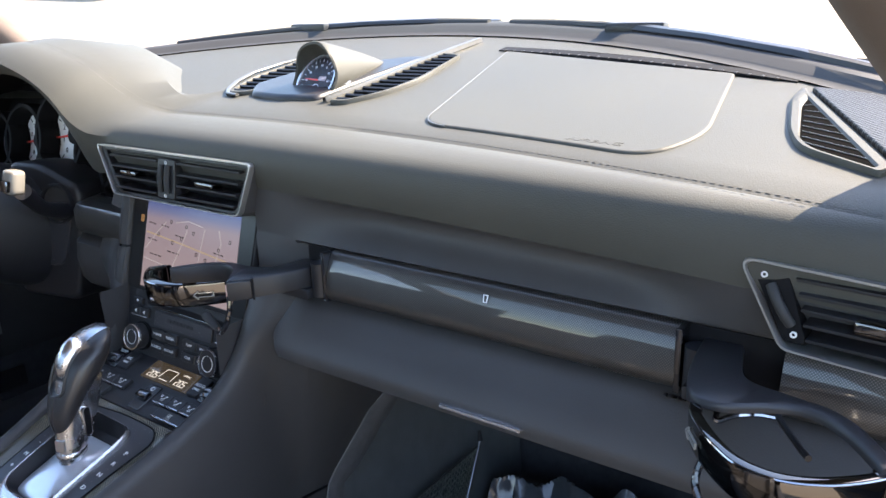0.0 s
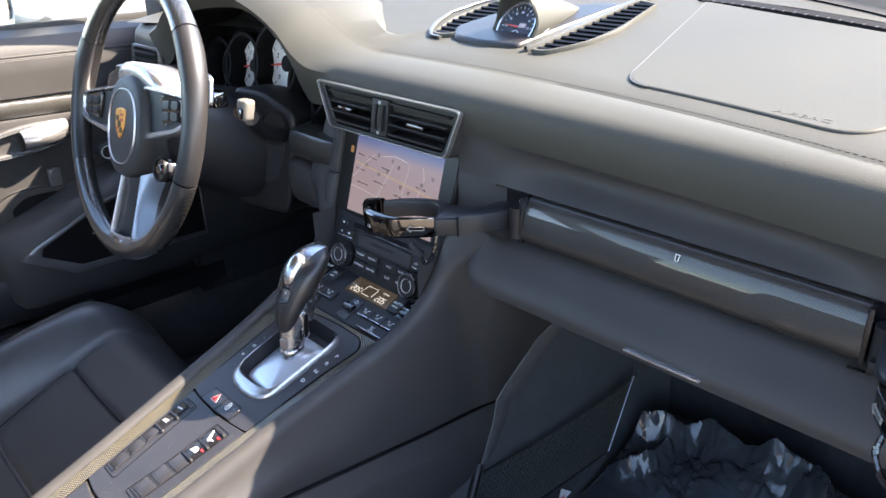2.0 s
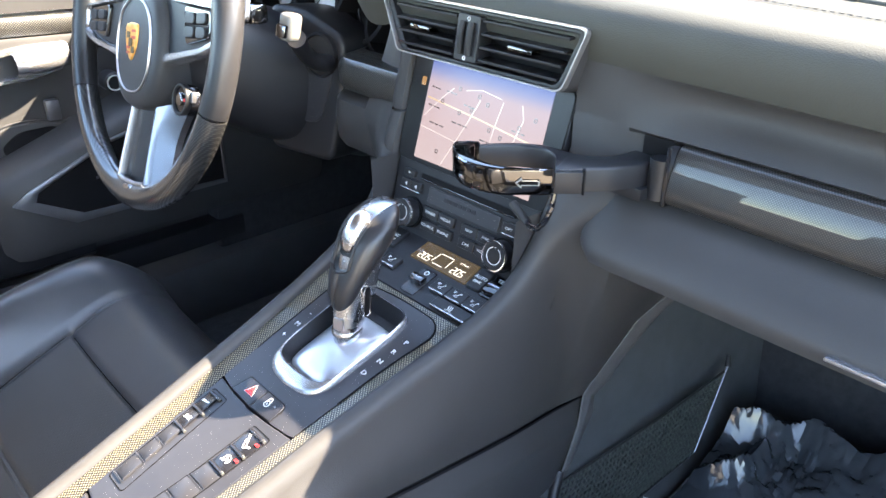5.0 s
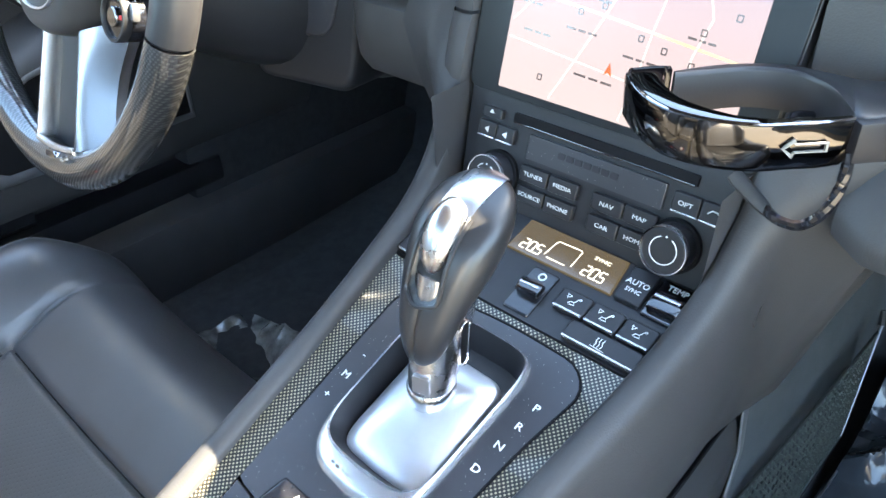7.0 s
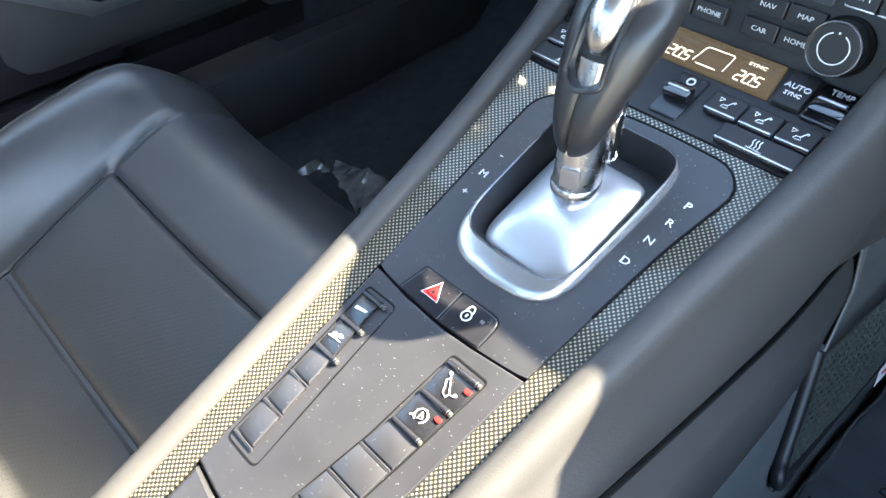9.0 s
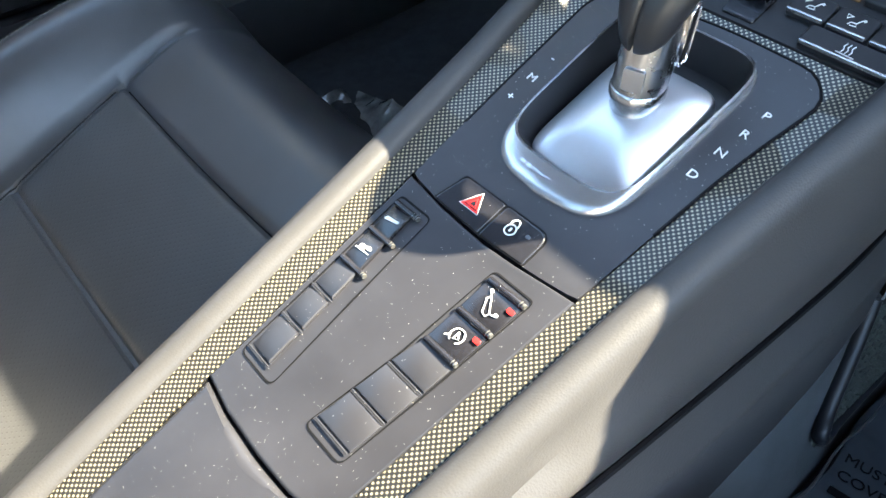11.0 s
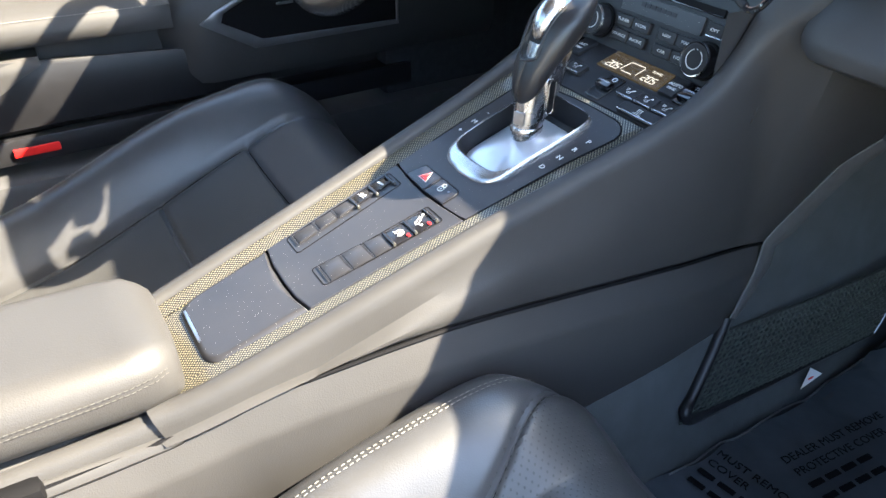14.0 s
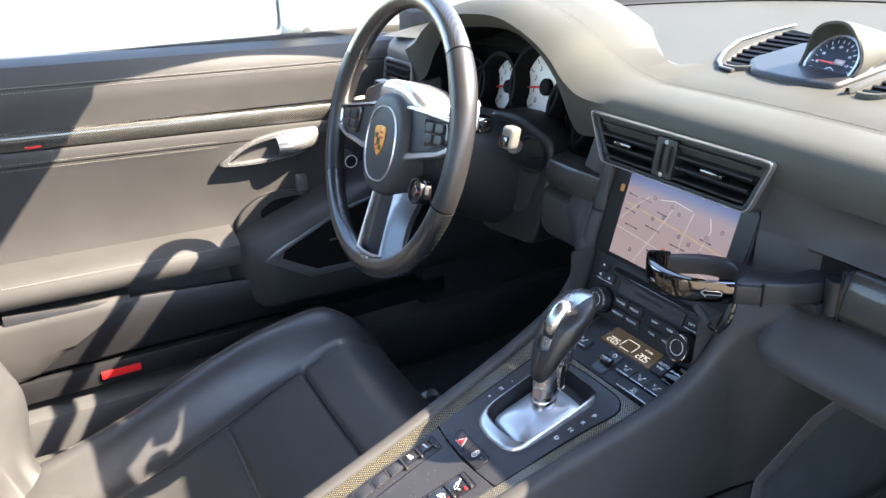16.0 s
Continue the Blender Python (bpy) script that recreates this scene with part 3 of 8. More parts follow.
for z_a, z_b in ((0.640, 0.7606), (0.7630, 0.846)):
    rows = []
    for k in range(9):
        z = z_a + (z_b - z_a) * k / 8
        yf = 0.2115 + 0.29 * (z - 0.651)
        yf += 0.018 * ease((0.725 - z) / 0.05)
        dx_ = -0.016 * ease((z - 0.82) / 0.04) + 0.004 * ease((0.70 - z) / 0.06)
        e_ = 0.0016 if k in (0, 8) else 0.0
        rows.append([(-0.0985 + dx_, yf + 0.012, z), (-0.0990 + dx_, yf + 0.002 + e_, z), (-0.1010 + dx_, yf - 0.0020 + e_, z), (-0.1080 + dx_, yf - 0.0034 + e_, z), (-0.1160 + dx_, yf - 0.0020 + e_, z), (-0.1205 + dx_, yf + 0.003 + e_, z), (-0.1220 + dx_, yf + 0.010, z), (-0.1230 + dx_, yf + 0.060, z)])
    part("screen_post", loft(rows), LEATHER, dashboard, "leather post beside the screen")
OV = frame_of((-0.662, 0.262, 0.832), (1, 0.05, 0), (0, 0.12, 1))
ov = part("outer_vent", ring_plate(round_rect(-0.052, -0.030, 0.046, 0.028, 0.008), round_rect(-0.047, -0.025, 0.041, 0.023, 0.006), -0.012, 0.004, OV, 0.0014), GREY, dashboard, "satin-framed outer air vent")
part("vent_well", plate(round_rect(-0.047, -0.025, 0.041, 0.023, 0.006), -0.004, 0.0005, OV), DARK, ov)
for k in range(4):
    part("slat", box(-0.045, -0.001, -0.004, 0.039, 0.001, 0.008, 0.0004, OV @ Matrix.Translation((0, -0.018 + 0.0115 * k, 0.0)) @ pose(0, 0, 0, 10)), PLASTIC, ov)
part("slider_tab", box(-0.012, -0.003, 0, 0.010, 0.003, 0.010, 0.0015, OV @ Matrix.Translation((0, -0.004, 0.002))), DARKCHROME, ov)

# instruments
cluster = thing("instrument_cluster", "row of round gauges, two with white faces, under the hood", "instruments")
IM = frame_of((-0.355, 0.345, 0.845), (1, 0, 0), (0, 0.22, 1))
part("backing", plate(round_rect(-0.215, -0.065, 0.175, 0.075, 0.02), -0.01, 0.0, IM), DARK, cluster)
FACE = mat("gauge face white", (0.72, 0.71, 0.69), 0.5, vary=0.03)
NEEDLE = mat("needle red", (0.8, 0.05, 0.03), 0.4, vary=0.05)
for u, v, r, white in ((-0.155, -0.012, 0.036, 0), (-0.082, -0.004, 0.043, 1), (0.010, 0.010, 0.052, 1), (0.098, -0.010, 0.042, 0), (0.152, -0.028, 0.034, 0)):
    g = part("gauge", ring_plate(disc(u, v, r + 0.0085, 36), disc(u, v, r, 36), 0, 0.030, IM, 0.003), DARK, cluster, "round gauge tube")
    part("gauge_face", plate(disc(u, v, r, 32), 0.001, 0.003, IM), FACE if white else DARK, g)
    if white:
        for k in range(13):
            a = radians(225 - 270 * k / 12)
            c_, s_ = math.cos(a), math.sin(a)
            p, q = Vector((u + c_ * r * 0.80, v + s_ * r * 0.80)), Vector((u + c_ * r * 0.94, v + s_ * r * 0.94))
            part("gauge_tick", tube([IM @ Vector((p.x, p.y, 0.0033)), IM @ Vector((q.x, q.y, 0.0033))], 0.0007, 5), INK_PAINT, g)
        for k in range(0, 10):
            a = radians(225 - 270 * k / 9)
            lettering("gauge_digit", str(k), r * 0.2, IM @ Matrix.Translation((u + math.cos(a) * r * 0.62, v + math.sin(a) * r * 0.62, 0.0033)), INK_PAINT, g)
        part("needle", tube([IM @ Vector((u, v, 0.007)), IM @ Vector((u - r * 0.86, v - r * 0.14, 0.007))], [0.0022, 0.0012], 6), NEEDLE, g, "red needle")
        part("needle_hub", plate(disc(u, v, r * 0.24, 20), 0.003, 0.010, IM, bevel=0.002), DARK, g)
    else:
        part("gauge_ring", ring_plate(disc(u, v, r * 0.9, 28), disc(u, v, r * 0.86, 28), 0.003, 0.0036, IM), GREY, g)

def dy_(y):
    return (y - 0.37) * 1.0127


# clock on top of the dashboard, with its hood and the two slots beside it
clock = thing("dash_clock", "round stopwatch clock in a hooded pod on the dashboard", "clock")
CL = frame_of((0.031, 0.434, 0.931), (1, -0.12, 0), (0, 0.62, 1)) @ Matrix.Diagonal((0.88, 0.88, 1, 1))
part("bezel", ring_plate(disc(0, 0, 0.0375, 40), disc(0, 0, 0.0325, 40), -0.02, 0.004, CL, 0.002), SILVER, clock, "bright bezel")
part("dial", plate(disc(0, 0, 0.033, 36), -0.012, 0.0010, CL), mat("blue-black dial", (0.008, 0.008, 0.012), 0.55, vary=0.2, spec=0.2), clock, "dark dial")
for k in range(24):
    a = 2 * math.pi * k / 24
    part("dial_tick", tube([CL @ Vector((math.cos(a) * 0.0265, math.sin(a) * 0.0265, 0.0013)), CL @ Vector((math.cos(a) * 0.0305, math.sin(a) * 0.0305, 0.0013))], 0.0003 if k % 2 else 0.0006, 4), WHITE, clock)
for k in range(12):
    a = 2 * math.pi * k / 12
    lettering("dial_digit", str((12 - k + 3) % 12 * 5 or 60), 0.0046, CL @ Matrix.Translation((math.cos(a) * 0.0215, math.sin(a) * 0.0215, 0.0013)), WHITE, clock)
part("small_dial", ring_plate(disc(0.001, -0.0125, 0.0078, 24), disc(0.001, -0.0125, 0.0070, 24), 0.001, 0.0016, CL), WHITE, clock)
part("display", plate(round_rect(0.002, -0.0005, 0.017, 0.0065, 0.001), 0.001, 0.0014, CL), glow("clock display", (0.6, 0.6, 0.8), 0.03), clock)
lettering("clock_time", "11:03", 0.0046, CL @ Matrix.Translation((0.0095, 0.003, 0.0016)), glow("clock digits", (0.9, 0.9, 1.0), 0.08), clock)
part("clock_needle", tube([CL @ Vector((0.0030, 0.000, 0.0030)), CL @ Vector((-0.0215, 0.001, 0.0030))], [0.0012, 0.0005], 6), NEEDLE, clock, "red needle")
glass_bm = plate(disc(0, 0, 0.0335, 36), 0.0040, 0.0043, CL, dome=0.002)
part("crystal", glass_bm, glass_mat("coated crystal", (0.97, 0.97, 1.0), 0.0, 0.012), clock).visible_shadow = False
rows = []
tail = Vector((0.036, 0.550, top_z(0.550) + 0.004))
c0 = CL.translation
nrm = CL.to_3x3() @ Vector((0, 0, 1))
# inside of the lip, the lip itself, then the back falling away to a point
stages = [(-0.002, 0.0376, 0.0376, 0), (0.004, 0.0385, 0.0400, 0), (0.0055, 0.0405, 0.0430, 0), (0.0035, 0.0425, 0.0450, 0)]
stages += [(0.0035 * (1 - k / 14), 0.0430 * (1 - k / 14) ** 0.62, 0.0452 * (1 - k / 14) ** 0.85, k / 14) for k in range(1, 14)]
stages.append((0, 0.002, 0.001, 1.0))
for d_, w, h, mixk in stages:
    base = (c0 + nrm * d_).lerp(tail, mixk)
    u_ = (CL.to_3x3() @ Vector((0, 1, 0))).lerp(Vector((0, 0, 1)), mixk)
    row = []
    for k in range(29):
        a = math.pi * (-0.12 + 1.24 * k / 28)
        p = base + Vector((1, -0.12, 0)) * (0.9 * w * math.cos(a)) + u_ * (h * math.sin(a))
        fore = min(1.0, max(0.0, (d_ + 0.004) / 0.0075)) if mixk == 0 else (1 - mixk) ** 1.6
        p += nrm * (0.018 * ease(math.sin(a) * 1.1) * fore)
        row.append(p)
    rows.append(row)
part("pod_hood", loft(rows), DASH, clock, "teardrop leather hood")
# raised wedge in front of the clock, between the slots
isl = round_poly([(0.066, 0.024), (0.010, 0.018), (-0.040, 0.024), (-0.072, 0.060), (-0.060, 0.140), (0.060, 0.215), (0.085, 0.215), (0.070, 0.100)], 0.010, 4)
part("island", plate(isl, -0.004, 0.0060, DM, bevel=0.005), PLASTIC, dashboard, "smooth dark wedge round the clock")
part("rail_trim", loft([[DM @ Vector((x + dx, dy_(y), h)) for dx, h in ((-0.0055 * w, 0.001), (-0.0045 * w, 0.0065), (0.0040 * w, 0.0065), (0.0055 * w, 0.001))] for x, y, w in ((0.0825, 0.390, 0.5), (0.0832, 0.398, 0.9), (0.0845, 0.44, 1.0), (0.0865, 0.50, 1.0), (0.0885, 0.60, 0.9), (0.0960, 0.685, 0.7))]), PALE, dashboard, "pale satin rail beside the clock")
part("rail_trim", tube([DM @ Vector((p[0], dy_(p[1]), 0.0030)) for p in ((-0.060, 0.391), (-0.080, 0.394), (-0.100, 0.412), (-0.122, 0.445), (-0.140, 0.490), (-0.136, 0.540), (-0.125, 0.575))], 0.0030, 8, 0.6), PALE, dashboard, "pale satin rail round the slots")


def dash_slot(outline, n, m_):
    fr = outline
    cx_ = sum(p[0] for p in fr) / len(fr)
    cy_ = sum(p[1] for p in fr) / len(fr)
    def grow(k):
        res = []
        for p in fr:
            d = Vector((p[0] - cx_, p[1] - cy_))
            v = Vector((cx_, cy_)) + d * (1 + k / max(d.length, 1e-4))
            res.append((v.x, v.y))
        return res
    slot = part("demister_vent", ring_plate(grow(0.0065), fr, -0.003, 0.005, DM, 0.002), m_, dashboard, "slotted demister outlet with a satin rim")
    part("slot_well", plate(fr, 0.0, 0.0012, DM), DARK, slot)
    y0, y1 = min(p[1] for p in fr), max(p[1] for p in fr)
    for k in range(n):
        y = y0 + (y1 - y0) * (k + 0.5) / n
        xs = []
        for i in range(len(fr)):
            a, b = fr[i - 1], fr[i]
            if (a[1] - y) * (b[1] - y) < 0:
                xs.append(a[0] + (b[0] - a[0]) * (y - a[1]) / (b[1] - a[1]))
        if len(xs) >= 2 and max(xs) - min(xs) > 0.006:
            part("slat", box(min(xs), -0.0012, -0.004, max(xs), 0.0012, 0.004, 0.0, DM @ Matrix.Translation((0, y, 0.001)) @ pose(0, 0, 0, 35)), PLASTIC, slot)


dy = lambda y: (y - 0.37) * 1.0127
dash_slot(round_poly([(-0.083, dy(0.402)), (-0.058, dy(0.402)), (-0.036, dy(0.44)), (-0.062, dy(0.535)), (-0.112, dy(0.548)), (-0.105, dy(0.46))], 0.012, 4), 9, DASH)
dash_slot(round_poly([(0.094, dy(0.392)), (0.112, dy(0.392)), (0.134, dy(0.43)), (0.138, dy(0.49)), (0.122, dy(0.592)), (0.094, dy(0.600))], [0.004, 0.012, 0.02, 0.03, 0.006, 0.004], 4), 14, DASH)
side_in = round_poly([(0.5505, dy(0.446)), (0.5500, dy(0.4700)), (0.6195, dy(0.3240)), (0.6180, dy(0.3210)), (0.5770, dy(0.3490)), (0.5655, dy(0.3680))], [0.004, 0.003, 0.001, 0.001, 0.010, 0.008], 4)
side_out = round_poly([(0.5365, dy(0.470)), (0.5395, dy(0.5080)), (0.6290, dy(0.3270)), (0.6235, dy(0.3140)), (0.5680, dy(0.3510)), (0.5530, dy(0.3900))], [0.02, 0.008, 0.003, 0.004, 0.016, 0.02], 4)
side_slot = part("demister_vent", ring_plate(side_out, side_in, -0.003, 0.0045, DM, 0.0018), DASH, dashboard, "demister outlet with a broad grained rim")
# shallow plate; its near-black colour stands for the shade of a deep duct
part("slot_well", plate(side_in, 0.0, 0.0030, DM), mat("duct shade black", (0.0012, 0.0012, 0.0013), 1.0, vary=0.1, spec=0.02), side_slot)
for k in range(8):
    t_ = (k + 0.75) / 8.6
    a_ = Vector((0.5495, dy(0.462), 0.0036)).lerp(Vector((0.5700, dy(0.352), 0.0036)), t_ ** 0.9)
    b_ = Vector((0.5505, dy(0.468), 0.0036)).lerp(Vector((0.6185, dy(0.325), 0.0036)), t_ ** 0.9)
    part("slat", tube([DM @ a_, DM @ b_], 0.00042, 6), PALE, side_slot)
gr = round_poly([(0.5455, dy(0.5060)), (0.6330, dy(0.3290)), (0.705, dy(0.330)), (0.715, dy(0.420)), (0.660, dy(0.470))], 0.006, 4)
RIBBED = weave_mat("perforated metal", 0.0022, (0.012, 0.012, 0.012), (0.066, 0.064, 0.057), (0, 1), 0.6, coat=0.0)
RIBBED.node_tree.nodes["Principled BSDF"].inputs["Specular IOR Level"].default_value = 0.1
part("speaker_grille", plate(gr, -0.002, 0.004, DM, bevel=0.002), RIBBED, dashboard, "perforated speaker grille")

# passenger's air vent
pv = thing("side_air_vent", "black slatted side air vent in a thin silver frame", "air vent")
PV = frame_of((0.596, 0.236, 0.836), (1, -0.10, 0), (0, 0.10, 1))
po = round_poly([(-0.036, 0.026), (-0.004, -0.027), (0.115, -0.030), (0.125, 0.022)], [0.012, 0.006, 0.01, 0.01], 5)
pi_ = round_poly([(-0.0330, 0.0240), (-0.0026, -0.0250), (0.1125, -0.0280), (0.122, 0.0195)], [0.010, 0.005, 0.008, 0.008], 5)
part("frame", ring_plate(po, pi_, -0.02, 0.003, PV, 0.0014), FRAME, pv, "thin satin silver frame")
part("well", plate(pi_, -0.03, -0.020, PV), DARK, pv)
part("end_panel", plate(round_poly([(-0.028, 0.021), (-0.003, -0.022), (0.010, -0.022), (-0.006, 0.021)], 0.003), -0.018, -0.001, PV, bevel=0.001), DARK, pv)
part("thumb_wheel", tube([PV @ Vector((-0.0145 + 0.014 * (1 - k / 8), -0.011 + 0.022 * k / 8, 0.002 - abs(k - 4) ** 2 * 0.0002)) for k in range(9)], 0.0034, 10), RUBBER, pv)
for u, v in ((-0.019, 0.0165), (0.002, -0.0165)):
    part("wheel_mark", ring_plate(disc(u, v, 0.0020, 12), disc(u, v, 0.0011, 12), -0.001, 0.0002, PV), WHITE, pv)
for k in range(5):
    v = -0.017 + 0.0088 * k
    part("slat", box(0.010 - 0.35 * (v + 0.02) * 0.8, -0.001, -0.010, 0.115, 0.001, 0.007, 0.0004, PV @ Matrix.Translation((0, v, -0.006)) @ pose(0, 0, 0, 10)), PLASTIC, pv)
part("slider_tab", box(0.034, -0.0035, 0, 0.060, 0.0035, 0.011, 0.0015, PV @ Matrix.Translation((0, -0.002, -0.004))), BLACKCHROME, pv)


# fold-out cup holders
def cup_holder(mirror):
    f0 = lambda p: (0.735 - p[0], p[1], p[2]) if mirror else p
    th = thing("cup_holder", "open folding black cup holder swung out of the dashboard", "cup holder", "pair of cup holders")
    slab = []
    if mirror:
        near = spline([(0.538, 0.272, 0), (0.5404, 0.2441, 0), (0.5451, 0.2108, 0), (0.556, 0.1800, 0), (0.5750, 0.1765, 0), (0.5945, 0.1880, 0), (0.6101, 0.1945, 0), (0.6232, 0.1925, 0), (0.6375, 0.1805, 0), (0.6491, 0.1650, 0), (0.6560, 0.1540, 0)], 4)
        far = spline([(0.562, 0.280, 0), (0.5660, 0.2597, 0), (0.5705, 0.2370, 0), (0.5770, 0.2190, 0), (0.5880, 0.2120, 0), (0.5990, 0.2100, 0), (0.6130, 0.2070, 0), (0.6278, 0.2035, 0), (0.6425, 0.1920, 0), (0.6560, 0.1740, 0), (0.6640, 0.1600, 0)], 4)
        for i, (p, q) in enumerate(zip(near, far)):
            z1, z0 = 0.7945, 0.7715 + 0.0175 * ease((i / len(near) - 0.10) / 0.22)
            d_ = (q - p).normalized() * 0.0025
            slab.append([Vector((v.x, v.y, z)) for v, z in ((p, z0), (p, z1 - 0.003), (p + d_ * 0.35, z1 - 0.001), (p + d_, z1), (q - d_, z1), (q - d_ * 0.35, z1 - 0.001), (q, z1 - 0.003), (q, z0))])
    else:
        near = spline([(0.0766, 0.1751, 0), (0.0875, 0.1892, 0), (0.0993, 0.2022, 0), (0.1145, 0.2085, 0), (0.1283, 0.2041, 0), (0.1376, 0.1961, 0), (0.1453, 0.1861, 0), (0.1511, 0.1807, 0), (0.1600, 0.1910, 0), (0.1700, 0.2050, 0), (0.1785, 0.2180, 0), (0.1870, 0.2392, 0), (0.1930, 0.2690, 0)], 4)
        far = spline([(0.0731, 0.1798, 0), (0.0834, 0.1964, 0), (0.0957, 0.2090, 0), (0.1101, 0.2173, 0), (0.1200, 0.2182, 0), (0.1265, 0.2184, 0), (0.1310, 0.2186, 0), (0.1359, 0.2189, 0), (0.1430, 0.2215, 0), (0.1510, 0.2260, 0), (0.1570, 0.2330, 0), (0.1615, 0.2450, 0), (0.1640, 0.2730, 0)], 4)
        for i, (p, q) in enumerate(zip(near, far)):
            z1, z0 = 0.7875, 0.7690
            d_ = (q - p).normalized() * 0.0016
            slab.append([Vector((v.x, v.y, z)) for v, z in ((p, z0), (p, z1 - 0.0020), (p + d_ * 0.35, z1 - 0.0007), (p + d_, z1), (q - d_, z1 - 0.0004), (q - d_ * 0.35, z1 - 0.0010), (q, z1 - 0.0024), (q, z0))])
    part("arm", loft(slab, closed=True), PLASTIC, th, "matt black arm")
    # glossy band round the near side
    if mirror:
        inner_b = spline([(0.5640, 0.1790, 0), (0.5665, 0.1695, 0), (0.5767, 0.1550, 0), (0.5865, 0.1440, 0), (0.5980, 0.1350, 0), (0.6135, 0.1320, 0), (0.6306, 0.1381, 0), (0.6464, 0.1500, 0), (0.6580, 0.1620, 0)], 5)
        outer_b = spline([(0.5575, 0.1760, 0), (0.5600, 0.1660, 0), (0.5705, 0.1500, 0), (0.5820, 0.1375, 0), (0.5970, 0.1262, 0), (0.6165, 0.1240, 0), (0.6355, 0.1311, 0), (0.6500, 0.1425, 0), (0.6620, 0.1560, 0)], 5)
    else:
        outer_b = spline([(0.0585, 0.1660, 0), (0.0601, 0.1612, 0), (0.0689, 0.1528, 0), (0.0802, 0.1447, 0), (0.0926, 0.1401, 0), (0.1044, 0.1403, 0), (0.1166, 0.1441, 0), (0.1271, 0.1503, 0), (0.1359, 0.1595, 0), (0.1447, 0.1688, 0), (0.1505, 0.1770, 0)], 4)
        inner_b = spline([(0.0700, 0.1790, 0), (0.0725, 0.1745, 0), (0.0777, 0.1642, 0), (0.0850, 0.1575, 0), (0.0940, 0.1530, 0), (0.1057, 0.1520, 0), (0.1160, 0.1530, 0), (0.1250, 0.1575, 0), (0.1335, 0.1645, 0), (0.1410, 0.1720, 0), (0.1475, 0.1795, 0)], 4)
    rows = []
    zt = 0.7905 if mirror else 0.7880
    for p, q in zip(inner_b, outer_b):
        d_ = (q - p).normalized()
        rows.append([Vector((v.x, v.y, z)) for v, z in ((p, zt - 0.0020), (p + d_ * 0.001, zt), (q - d_ * 0.0015, zt), (q - d_ * 0.0004, zt - 0.0008), (q, zt - 0.0025), (q - d_ * 0.0006, zt - 0.0185), (q - d_ * 0.002, zt - 0.0208), (p, zt - 0.0200))])
    part("ring", loft(rows, closed=True), BLACKCHROME, th, "glossy black ring")
    part("ring_edge", tube([q.lerp(p, 0.1) + Vector((0, 0, zt - 0.0002)) for p, q in zip(inner_b, outer_b)], 0.0008, 6), DARKCHROME, th)
    if mirror:
        tip = outer_b[-1].lerp(inner_b[-1], 0.5)
        part("tip", box(-0.008, -0.007, -0.010, 0.008, 0.007, 0.010, 0.003, Matrix.Translation((tip.x, tip.y + 0.001, 0.781))), BLACKCHROME, th, "angular glossy tip")
    else:
        tip_rows = []
        for t_ in (0.0, 0.25, 0.6, 1.0):
            p, q = Vector((0.0585, 0.1660, 0)).lerp(Vector((0.0640, 0.1745, 0)), t_), Vector((0.0700, 0.1790, 0)).lerp(Vector((0.0722, 0.1805, 0)), t_)
            tip_rows.append([Vector((v.x, v.y, z)) for v, z in ((p, 0.768), (p, 0.7868), (p.lerp(q, 0.12), 0.7884), (q.lerp(p, 0.12), 0.7884), (q, 0.7868), (q, 0.769))])
        part("tip", loft(tip_rows, closed=True), GLOSS, th, "angular black tip")
        lm = frame_of((0.1588, 0.1856, 0.7780), (0.66, 0.75, 0), (0, 0, 1))
        part("link", box(-0.0105, -0.0085, -0.004, 0.0105, 0.0085, 0.0022, 0.0012, lm), PLASTIC, th, "hinge link between ring and arm")
        part("link_gap", box(0.0108, -0.0098, -0.004, 0.0126, 0.0098, 0.0012, 0.0002, lm), DARK, th)
        part("inner_stop", tube([tuple(v) for v in spline([(0.128, 0.2060, 0.7720), (0.122, 0.1960, 0.7740), (0.126, 0.1840, 0.7720), (0.138, 0.1800, 0.7700)], 4)], 0.0018, 8), GLOSS, th)
    if mirror:
        am_ = frame_of((0.5655, 0.1565, 0.7800), (0.55, -0.84, 0), (0, 0, 1))
    else:
        am_ = frame_of((0.1395, 0.1628, 0.7780), (0.69, 0.72, 0), (0, 0, 1))
    arrow = [(-0.0095, 0), (-0.005, 0.0042), (-0.005, 0.0020), (0.0085, 0.0020), (0.0085, -0.0020), (-0.005, -0.0020), (-0.005, -0.0042)]
    part("arrow_mark", ring_plate(arrow, [(p[0] * 0.88, p[1] * 0.72) for p in arrow], 0, 0.0012, am_), THREAD, th, "white outlined arrow")
    foot = [(0.573, 0.160, 0.772), (0.570, 0.153, 0.756), (0.578, 0.147, 0.743), (0.590, 0.144, 0.739), (0.602, 0.148, 0.7405)] if mirror else [(0.1515, 0.1795, 0.773), (0.1525, 0.1770, 0.760), (0.1500, 0.1740, 0.748), (0.1432, 0.1725, 0.7390), (0.1320, 0.1780, 0.7345), (0.1235, 0.1840, 0.7340)]
    part("wire_foot", tube([tuple(v) for v in spline(foot, 5)], 0.0024, 8), GLOSS, th, "black wire support")
    end = Vector(foot[-1])
    step = Vector((0.009, 0.004, 0.0065)) if mirror else Vector((-0.0100, 0.0005, 0.0062))
    part("foot_pad", tube([end - step * 0.3, end + step * 0.2, end + step * 1.5, end + step * 1.75], [0.0030, 0.0044, 0.0050, 0.0040], 10, 0.6), RUBBER, th, "ribbed rubber foot")
